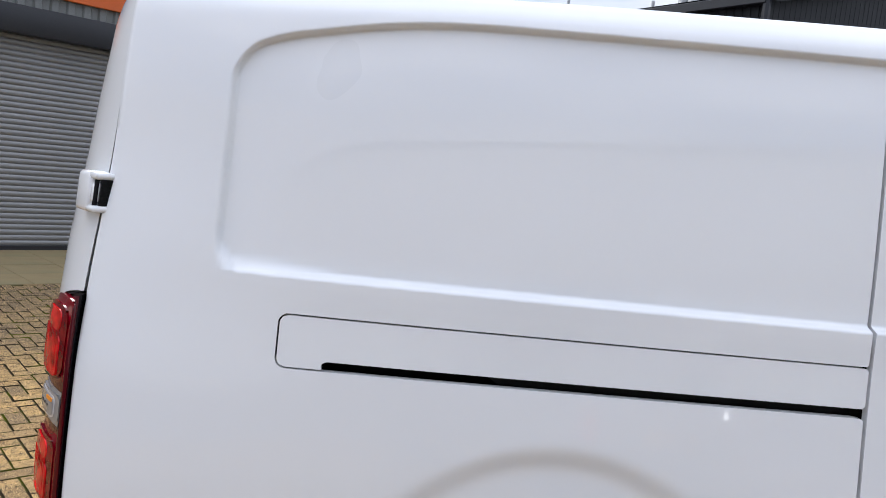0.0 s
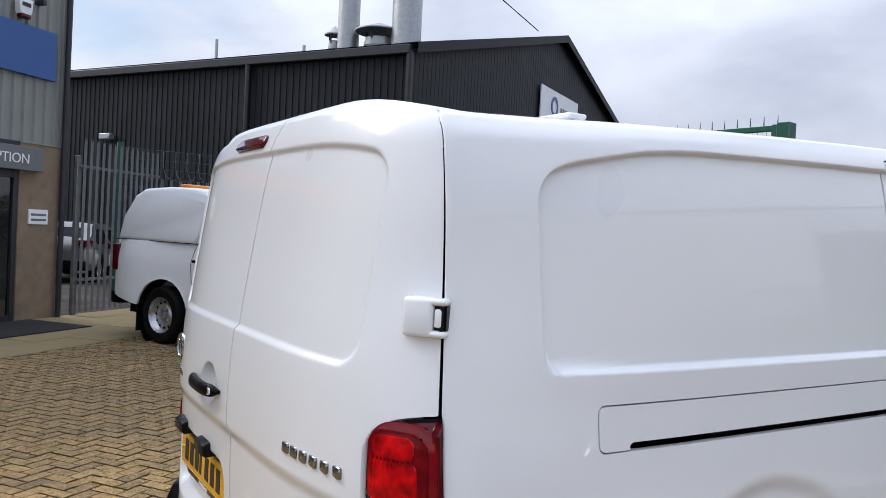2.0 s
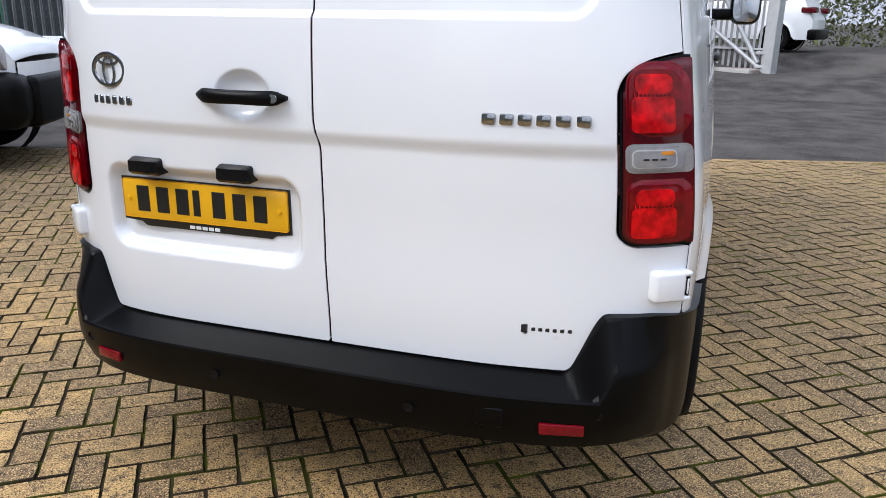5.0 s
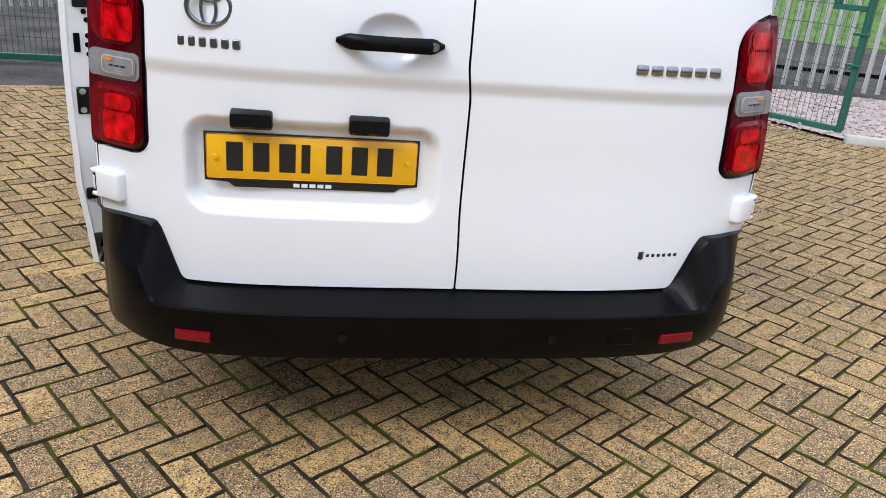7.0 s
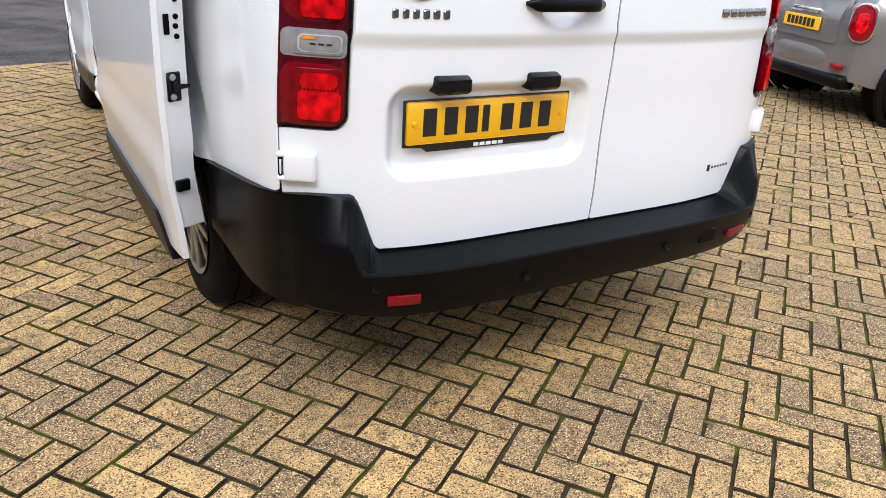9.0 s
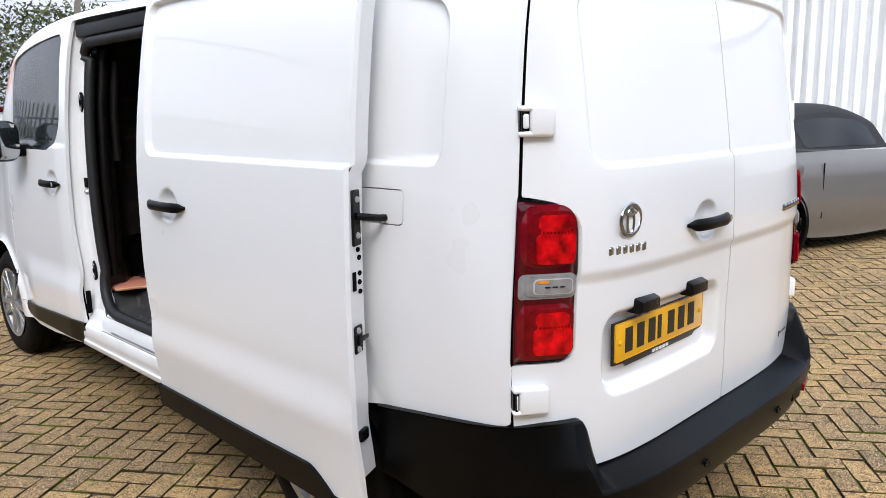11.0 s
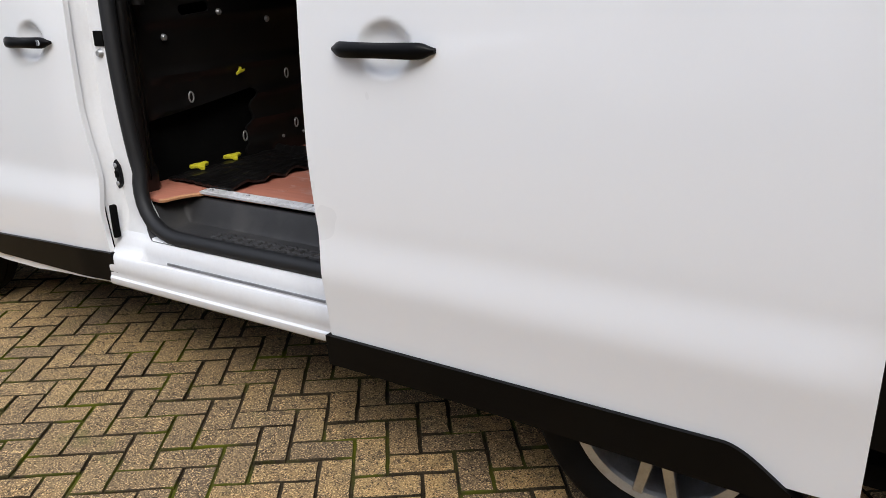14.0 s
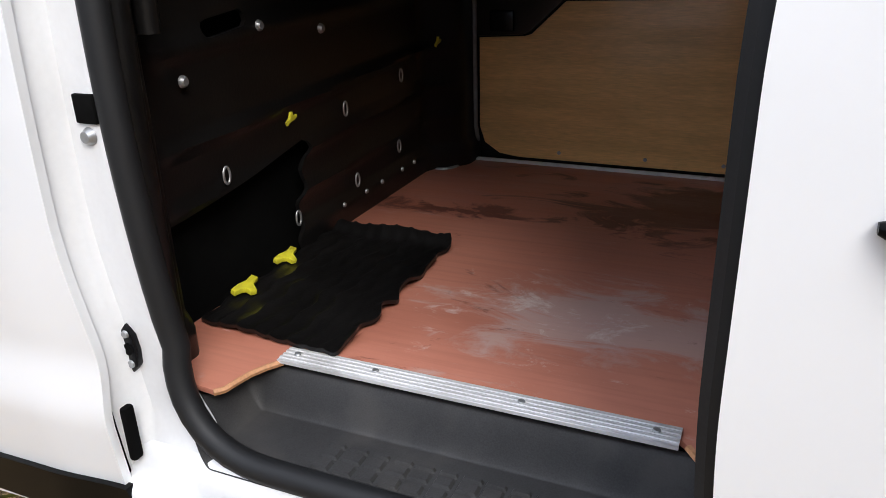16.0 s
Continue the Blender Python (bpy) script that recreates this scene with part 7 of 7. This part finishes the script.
def street_lamp(x, y, h, rz):
    s = thing("street_lamp", "slim grey street lamp", "street lamp", (x, y, 0), rz, "street lamps")
    part("pole", tube(bmesh.new(), [(0, 0, -0.03), (0, 0, h * 0.6), (0, 0, h)], 0.07, 8, 0.045), "steel", s)
    part("arm", tube(bmesh.new(), [(0, 0, h), (0.25, 0, h + 0.12), (1.0, 0, h + 0.25)], 0.035, 8), "steel", s)
    part("lantern", boxm(0.9, 1.5, -0.12, 0.12, h + 0.18, h + 0.30, 0.04, 2), "steel", s)
    return s


street_lamp(5.5, 33.0, 8.0, 0)
street_lamp(9.0, 30.0, 5.2, 120)


# ---- parked vehicles ----
def shell(owner, material, length, half, top, tumble, bottom, wheels, windows, glass, step=0.04, crown=0.04, nose=None, skip_top=None):
    """A car body: two pressed sides cut for wheels and windows, a top skin and two ends; local y runs to the front."""
    for sign in (1, -1):
        def fn(y, u):
            z = top(y) - u
            x = half(y) + tumble(z)
            for yc, r in wheels:
                x = x + 0.035 * ramp01((r + 0.13 - np.hypot(y - yc, z - r)) / 0.10)
            return sign * x, y, z

        def sd(y, u):
            z = top(y) - u
            d = bottom(y) - z
            for yc, r in wheels:
                d = np.maximum(d, r + (0.10 if length > 5 else 0.055) - np.hypot(y - yc, z - r))
            for w in windows:
                d = np.maximum(d, -w(y, z))
            return d

        part("body_side", sheet(np.arange(0, length + step / 2, step), np.unique(np.concatenate([np.linspace(0, 0.15, 8), np.arange(0.15, 1.7, step)])), fn, sd, (-sign * 0.03, 0, 0)), material, owner)
        for w in windows:
            def gfn(y, u):
                z = top(y) - u
                return sign * (half(y) + tumble(z) - 0.012), y, z
            part("window", sheet(np.arange(0, length, step), np.arange(0, 1.0, step), gfn, lambda y, u: w(y, top(y) - u) - 0.01), glass, owner)

    def xe(y):
        return half(y) + tumble(top(y))

    part("body_top", sheet(np.linspace(-1, 1, 30), np.arange(0, length + step / 2, step), lambda s, y: (s * xe(y), y, top(y) + crown * (1 - np.abs(s) ** 2.4)), skip_top, (0, 0, -0.02)), material, owner)
    for y in (0.0, length):
        yy = np.array([y])
        hw, tz = float(half(yy)[0]), float(top(yy)[0])
        bz = float(bottom(yy)[0])
        out = -0.06 if y == 0 else 0.06
        part("body_end", sheet(np.linspace(-1, 1, 24), np.linspace(bz, tz + crown * 0.5, 14), lambda s, z: (s * (hw + tumble(np.minimum(z, tz))), y + out * (1 - np.abs(s) ** 4), z), None, None), material, owner)


def road_wheel(owner, x, y, r, width, rim_material, spokes, sign):
    w = part("wheel", lathe(bmesh.new(), [(-width * 0.42, r * 0.62), (-width * 0.5, r * 0.72), (-width * 0.48, r * 0.92), (-width * 0.36, r * 0.99), (0, r), (width * 0.36, r * 0.99), (width * 0.48, r * 0.92), (width * 0.5, r * 0.72), (width * 0.42, r * 0.62)], "x", 40, (x, y, r)), "rubber", owner, "black tyre")
    part("rim", lathe(bmesh.new(), [(-width * 0.3, r * 0.60), (sign * width * 0.10, r * 0.50), (sign * width * 0.34, r * 0.60), (sign * width * 0.44, r * 0.645)], "x", 32, (x, y, r)), rim_material, w)
    if spokes:
        for k in range(spokes):
            a = 2 * math.pi * k / spokes
            bm = prism(bmesh.new(), [(0.03, -0.022), (r * 0.62, -0.012), (r * 0.62, 0.012), (0.03, 0.022)], -0.012, 0.012, "z", 0.003)
            bmesh.ops.transform(bm, matrix=Matrix.Translation((x + sign * width * 0.34, y, r)) @ Matrix.Rotation(a, 4, "X") @ Matrix(((0, 0, 1, 0), (1, 0, 0, 0), (0, 1, 0, 0), (0, 0, 0, 1))), verts=bm.verts)
            part("spoke", bm, rim_material, w)
        part("rim_back", lathe(bmesh.new(), [(sign * width * 0.05, r * 0.6), (sign * width * 0.05, 0.0002)], "x", 24, (x, y, r)), "dark", w)
    else:
        part("rim_face", lathe(bmesh.new(), [(sign * width * 0.44, r * 0.63), (sign * width * 0.36, r * 0.60), (sign * width * 0.16, r * 0.57), (sign * width * 0.12, r * 0.52), (sign * width * 0.14, r * 0.40), (sign * width * 0.22, r * 0.33), (sign * width * 0.20, r * 0.29), (sign * width * 0.10, r * 0.26), (sign * width * 0.10, r * 0.16), (sign * width * 0.26, r * 0.14), (sign * width * 0.29, 0.0002)], "x", 32, (x, y, r)), rim_material, w, "steel wheel face")
        for k in range(12):
            a = 2 * math.pi * k / 12
            if k % 2 == 0:
                part("wheel_nut", lathe(bmesh.new(), [(sign * width * 0.10, r * 0.035), (sign * width * 0.20, r * 0.03), (sign * width * 0.20, 0.0002)], "x", 6, (x, y + r * 0.21 * math.cos(a), r + r * 0.21 * math.sin(a))), "alloy", w)
            part("rim_hole", lathe(bmesh.new(), [(sign * width * 0.150, r * 0.048), (sign * width * 0.148, 0.0002)], "x", 10, (x, y + r * 0.455 * math.cos(a), r + r * 0.455 * math.sin(a))), "dark", w)
    part("arch_liner", lathe(bmesh.new(), [(-width * 0.5, r * (1.14 if spokes else 1.27)), (width * 0.5, r * (1.14 if spokes else 1.27))], "x", 32, (x - sign * 0.03, y, r)), "dark", owner)


def const(v):
    return lambda y: np.full_like(np.asarray(y, float), v)


# white double-cab pickup with a hard canopy
PD = Vector((0.903, 0.43))
pick_right = Vector((PD.y, -PD.x))
p0 = Vector((-8.47, 1.60)) - PD * 1.10 - pick_right * 0.90
pickup = thing("pickup", "white double-cab pickup with a hard canopy and amber beacon", "pickup", (p0.x, p0.y, 0), math.degrees(math.atan2(PD.y, PD.x)) - 90)
ptop = spline([0, 0.06, 0.2, 1.0, 1.60, 1.70, 1.78, 1.90, 2.05, 2.4, 2.9, 3.15, 3.42, 3.78, 4.04, 4.35, 4.8, 5.12, 5.26, 5.30], [1.33, 1.35, 1.365, 1.37, 1.37, 1.43, 1.62, 1.785, 1.835, 1.85, 1.835, 1.79, 1.67, 1.45, 1.305, 1.285, 1.225, 1.12, 1.02, 0.94])
phalf = spline([0, 0.15, 1.0, 2.5, 4.2, 4.8, 5.1, 5.30], [0.84, 0.89, 0.90, 0.90, 0.90, 0.86, 0.78, 0.66])
ptum = spline([0.3, 0.6, 0.9, 1.15, 1.3, 1.6, 1.85, 2.15], [-0.03, 0, 0, -0.01, -0.04, -0.12, -0.20, -0.26])
PICK_WHEELS = ((1.10, 0.385), (4.40, 0.385))


def pw(y0a, y0b, y1a, y1b, z0, z1):
    def f(y, z):
        k = (z - z0) / (z1 - z0)
        return rbox_sd(y, z, y0a + (y0b - y0a) * k, y1a + (y1b - y1a) * k, z0, z1, 0.06)
    return f


shell(pickup, "pick_paint", 5.30, phalf, ptop, ptum, spline([0, 0.5, 1.6, 4.0, 4.8, 5.3], [0.58, 0.50, 0.42, 0.42, 0.45, 0.42]), PICK_WHEELS, [pw(1.74, 1.86, 2.50, 2.48, 1.29, 1.74), pw(2.63, 2.63, 3.80, 3.20, 1.26, 1.74)], "car_glass", skip_top=lambda s, y: np.where(np.abs(s) < 0.92, np.minimum(y - 3.34, 4.04 - y), -0.1))
part("windscreen", sheet(np.linspace(-0.92, 0.92, 20), np.linspace(3.34, 4.04, 16), lambda s, y: (s * (phalf(y) + ptum(ptop(y))), y, ptop(y) + 0.05 * (1 - np.abs(s) ** 2.4)), None), "car_glass", pickup, "dark windscreen")
part("screen_card", boxm(0.15, 0.55, 3.62, 3.63, 1.44, 1.62, 0.0, 1, pose(0, 0, 0.06, 0, 0, 0)), "white_plastic", pickup, "price card behind the windscreen")
for sign in (1, -1):
    for yc, r in PICK_WHEELS:
        road_wheel(pickup, sign * 0.80, yc, r, 0.25, "alloy", 0, sign)
    for path in ([(1.78, 0.56), (1.66, 0.82), (1.62, 1.12), (1.66, 1.30), (1.78, 1.58), (1.90, 1.745), (2.2, 1.785), (2.52, 1.785)], [(2.57, 0.50), (2.57, 1.0), (2.57, 1.4), (2.56, 1.785)], [(3.80, 0.50), (3.84, 0.8), (3.88, 1.10), (3.86, 1.26)], [(1.90, 0.50), (2.7, 0.49), (3.80, 0.50)]):
        pts = []
        for (ya, za), (yb, zb) in zip(path, path[1:]):
            for k in range(8):
                pts.append((ya + (yb - ya) * k / 8, za + (zb - za) * k / 8))
        pts.append(path[-1])
        part("door_gap", tube(bmesh.new(), [(sign * (float(phalf(np.array([y]))[0]) + float(ptum(np.array([z]))[0]) - 0.001), y, z) for y, z in pts], 0.0055, 6), "dark", pickup)
    for y in (1.80, 2.80):
        part("door_handle", boxm(*sorted((sign * 0.89, sign * 0.935)), y - 0.10, y + 0.10, 1.125, 1.165, 0.014, 2), "plastic", pickup, "black door handle")
    part("door_mirror", boxm(*sorted((sign * 0.93, sign * 1.16)), 3.48, 3.64, 1.24, 1.46, 0.06, 4), "plastic", pickup, "black door mirror")
    part("indicator", boxm(*sorted((sign * 0.895, sign * 0.91)), 3.74, 3.80, 1.01, 1.05, 0.004, 1), "amber", pickup)
    part("headlight", prism(bmesh.new(), [(sign * 0.50, 0.93), (sign * 0.62, 1.02), (sign * 0.72, 1.10), (sign * 0.80, 1.15), (sign * 0.835, 1.10), (sign * 0.82, 0.98), (sign * 0.74, 0.90), (sign * 0.60, 0.88)], 4.80, 5.235, "y", 0.02), "clear_lens", pickup, "clear headlight")
    part("front_bumper_corner", boxm(*sorted((sign * 0.45, sign * 0.90)), 4.76, 5.38, 0.38, 0.88, 0.15, 5), "plastic", pickup, "black bumper corner")
    part("tail_light", boxm(*sorted((sign * 0.70, sign * 0.88)), -0.05, 0.10, 0.92, 1.30, 0.03, 2), "red_deep", pickup, "red tail light")
    part("side_step", tube(bmesh.new(), [(sign * 0.88, 1.7, 0.42), (sign * 0.90, 1.8, 0.40), (sign * 0.90, 3.75, 0.40), (sign * 0.88, 3.85, 0.42)], 0.035, 8), "dark", pickup)
    part("mud_flap", boxm(*sorted((sign * 0.66, sign * 0.90)), 0.58, 0.60, 0.12, 0.55), "rubber", pickup)
part("front_bumper", boxm(-0.6, 0.6, 5.15, 5.42, 0.38, 0.84, 0.06, 3), "plastic", pickup)
part("rear_bumper", boxm(-0.8, 0.8, -0.16, 0.05, 0.44, 0.62, 0.03, 2), "plastic", pickup)
bm = prism(bmesh.new(), [(0.02, 1.345), (0.06, 1.70), (0.20, 2.00), (0.38, 2.10), (0.9, 2.125), (1.40, 2.115), (1.66, 2.075), (2.10, 1.915), (2.10, 1.84), (1.93, 1.80), (1.82, 1.70), (1.75, 1.56), (1.68, 1.345)], -0.862, 0.862, "x", 0.07)
for v in bm.verts:
    v.co.x *= 1 - 0.20 * max(0.0, (v.co.z - 1.40) / 0.72) ** 1.3
part("canopy", bm, "pick_paint", pickup, "white hard canopy over the load bed", 50)
part("canopy_seam", boxm(-0.8655, 0.8655, 0.03, 1.70, 1.366, 1.374, 0.002, 1), "dark", pickup, "seam under the canopy")
part("beacon", boxm(-0.30, 0.30, 0.62, 0.84, 2.115, 2.19, 0.025, 3), "amber", pickup, "amber light bar")
part("underbody", boxm(-0.72, 0.72, 0.2, 4.9, 0.34, 0.62), "dark", pickup)
part("aerial", tube(bmesh.new(), [(0.5, 3.15, 1.80), (0.5, 2.8, 2.05)], 0.006, 5), "ink", pickup)

# grey convertible hatchback
MD = Vector((0.94, -0.34))
m_right = Vector((MD.y, -MD.x))
q0 = Vector((5.33, 1.78)) - MD * 0.62 - m_right * 0.80
mini = thing("convertible", "grey small convertible with a black soft top", "car", (q0.x, q0.y, 0), math.degrees(math.atan2(MD.y, MD.x)) - 90)
mtop = spline([0, 0.08, 0.22, 0.45, 0.75, 1.2, 1.9, 2.3, 2.75, 3.2, 3.6, 3.85], [0.86, 1.00, 1.07, 1.08, 1.07, 1.05, 1.03, 1.02, 1.00, 0.95, 0.87, 0.70])
mhalf = spline([0, 0.12, 0.4, 1.0, 2.4, 3.2, 3.6, 3.85], [0.66, 0.77, 0.84, 0.86, 0.86, 0.84, 0.76, 0.6])
mtum = spline([0.2, 0.4, 0.7, 0.9, 1.05], [-0.04, 0, 0, -0.02, -0.07])
MINI_WHEELS = ((0.55, 0.31), (3.12, 0.31))
shell(mini, "grey_paint", 3.85, mhalf, mtop, mtum, spline([0, 0.3, 3.5, 3.85], [0.34, 0.27, 0.25, 0.28]), MINI_WHEELS, [], "car_glass", 0.035, 0.03)
mroof = spline([0.38, 0.55, 0.85, 1.4, 1.9, 2.25, 2.6], [1.07, 1.28, 1.45, 1.52, 1.48, 1.34, 1.06])
part("soft_top", sheet(np.linspace(-1, 1, 30), np.linspace(0.38, 2.2, 40), lambda s, y: (s * (0.80 - 0.26 * ramp01((mroof(y) - 1.05) / 0.5)) * 1.0, y, mroof(y) - 0.10 * np.abs(s) ** 6), None, (0, 0, -0.02)), "fabric", mini, "black fabric roof")
for sign in (1, -1):
    part("soft_top_side", sheet(np.linspace(0.40, 2.2, 40), np.linspace(0, 1, 12), lambda y, t: (sign * (0.80 - 0.26 * ramp01((mroof(y) - 1.05) / 0.5) * t) , y, 1.04 + (mroof(y) - 0.10 - 1.04) * t), None, None), "fabric", mini)
    part("side_window", sheet(np.linspace(0.85, 2.1, 30), np.linspace(0.1, 0.85, 10), lambda y, t: (sign * (0.806 - 0.26 * ramp01((mroof(y) - 1.05) / 0.5) * t), y, 1.04 + (mroof(y) - 0.10 - 1.04) * t), lambda y, t: rbox_sd(y, t, 0.95, 2.05, 0.1, 0.85, 0.05)), "car_glass", mini, "dark side window")
    for yc, r in MINI_WHEELS:
        road_wheel(mini, sign * 0.75, yc, r, 0.20, "gloss_black", 10, sign)
        part("arch_trim", lathe(bmesh.new(), [(sign * 0.84, 0.355), (sign * 0.885, 0.362), (sign * 0.885, 0.405), (sign * 0.85, 0.415)], "x", 40, (0, yc, r)), "plastic", mini, "black wheel-arch trim")
    seat = pose(sign * 0.675, -0.002, 0.82, 0, 0, sign * 40)
    rings = []
    for name, rx, rz, y0, y1, material in (("tail_light", 0.105, 0.158, -0.020, 0.06, "chrome"), ("tail_lens", 0.094, 0.147, -0.034, 0.0, "red_lens"), ("tail_core", 0.050, 0.085, -0.040, -0.02, "red_bright")):
        bm = prism(bmesh.new(), [(rx * math.copysign(abs(math.cos(a)) ** 0.8, math.cos(a)), rz * math.copysign(abs(math.sin(a)) ** 0.8, math.sin(a))) for a in np.linspace(0, 2 * math.pi, 36, endpoint=False)], y0, y1, "y", 0.009)
        bmesh.ops.transform(bm, matrix=seat, verts=bm.verts)
        rings.append(part(name, bm, material, rings[0] if rings else mini, "chrome-ringed oval tail light" if not rings else ""))
    part("fog_reflector", boxm(*sorted((sign * 0.48, sign * 0.62)), -0.075, -0.03, 0.42, 0.47, 0.015, 2), "red_lens", mini)
    part("door_gap", boxm(*sorted((sign * 0.855, sign * 0.866)), 1.148, 1.156, 0.36, 0.92), "dark", mini)
    part("fuel_cap", lathe(bmesh.new(), [(sign * 0.835, 0.085), (sign * 0.853, 0.085), (sign * 0.858, 0.075), (sign * 0.858, 0.0002)], "x", 24, (0, 0.78, 0.87)), "grey_paint", mini)
part("rear_window", boxm(-0.42, 0.42, 0.0, 0.006, 0.0, 0.24, 0.0, 1, pose(0, 0.43, 1.13, -48, 0, 0)), "car_glass", mini, "small rear window")
part("bumper_trim", boxm(-0.66, 0.66, -0.08, 0.1, 0.26, 0.38, 0.04, 3), "plastic", mini, "black lower bumper")
part("bumper", sheet(np.linspace(-1, 1, 40), np.linspace(0.36, 0.60, 12), lambda s, z: (s * 0.74, -0.075 + 0.20 * np.abs(s) ** 3.5 + 0.03 * ((z - 0.48) / 0.12) ** 2, z), None, (0, 0.04, 0)), "grey_paint", mini)
part("boot_panel", sheet(np.linspace(-1, 1, 30), np.linspace(0.62, 1.00, 16), lambda s, z: (s * 0.46, -0.082 + 0.02 * s * s + 0.05 * ramp01((z - 0.80) / 0.2), z), None, (0, 0.05, 0)), "grey_paint", mini, "boot lid")
mp = part("number_plate", boxm(-0.26, 0.26, -0.098, -0.086, 0.70, 0.81, 0.004, 1), "plate", mini, "yellow number plate")
for k in range(7):
    x = -0.20 + k * 0.058
    part("plate_bar", boxm(x, x + 0.040, -0.102, -0.097, 0.72, 0.79), "ink", mp)
part("boot_handle", boxm(-0.20, 0.20, -0.100, -0.06, 0.835, 0.885, 0.014, 2), "chrome", mini)
part("aerial", tube(bmesh.new(), [(0.45, 0.5, 1.0), (0.45, 0.35, 1.25)], 0.005, 5), "ink", mini)


def far_car(name, label, material, x, y, rz, tall=1.45, base=0.0):
    car = thing(name, label, "car", (x, y, base), rz, "far parked cars")
    top = spline([0, 0.1, 0.35, 0.75, 1.2, 2.2, 2.75, 3.3, 3.9, 4.3], [0.75, 0.95, tall * 0.78, tall * 0.96, tall, tall * 0.97, tall * 0.8, tall * 0.66, tall * 0.58, 0.6])
    hf = spline([0, 0.2, 0.8, 3.4, 4.0, 4.3], [0.74, 0.84, 0.88, 0.88, 0.80, 0.62])
    tm = spline([0.2, 0.6, tall * 0.62, tall * 0.8, tall * 1.05], [-0.03, 0, -0.02, -0.12, -0.25])
    wheels = ((0.80, 0.33), (3.42, 0.33))
    shell(car, material, 4.3, hf, top, tm, const(0.3), wheels, [pw(0.55, 0.75, 1.75, 1.75, tall * 0.65, tall * 0.91), pw(1.85, 1.85, 3.0, 2.5, tall * 0.65, tall * 0.90)], "car_glass", 0.07)
    for sign in (1, -1):
        for yc, r in wheels:
            road_wheel(car, sign * 0.78, yc, r, 0.21, "alloy", 5, sign)
        part("tail_light", boxm(*sorted((sign * 0.55, sign * 0.875)), -0.06, 0.28, 0.92, 1.06, 0.03, 2), "red_deep", car)
    part("rear_window", boxm(-0.6, 0.6, 0, 0.01, 0, 0.36, 0.0, 1, pose(0, 0.20, tall * 0.72, -30, 0, 0)), "car_glass", car)
    part("rear_bumper", boxm(-0.8, 0.8, -0.12, 0.1, 0.30, 0.55, 0.05, 2), "plastic", car)
    return car


far_car("suv", "white sport-utility car parked beyond the gate", "pick_paint", 3.67, 19.8, 72, 1.85, 0.69)
far_car("car", "white estate car parked behind the palisade fence", "pick_paint", -16.5, 2.9, 60)
far_car("car", "silver hatchback parked behind the palisade fence", "grey_paint", -18.6, 1.2, 65)

# single paving blocks where the camera passes nearest
for k, (x, y, lift, turn) in enumerate(near_list):
    ob = new("paver", near_stock[(k * 5) % 14])
    ob.parent = pavement
    ob.location, ob.rotation_euler = (x, y, lift), (0, 0, turn)
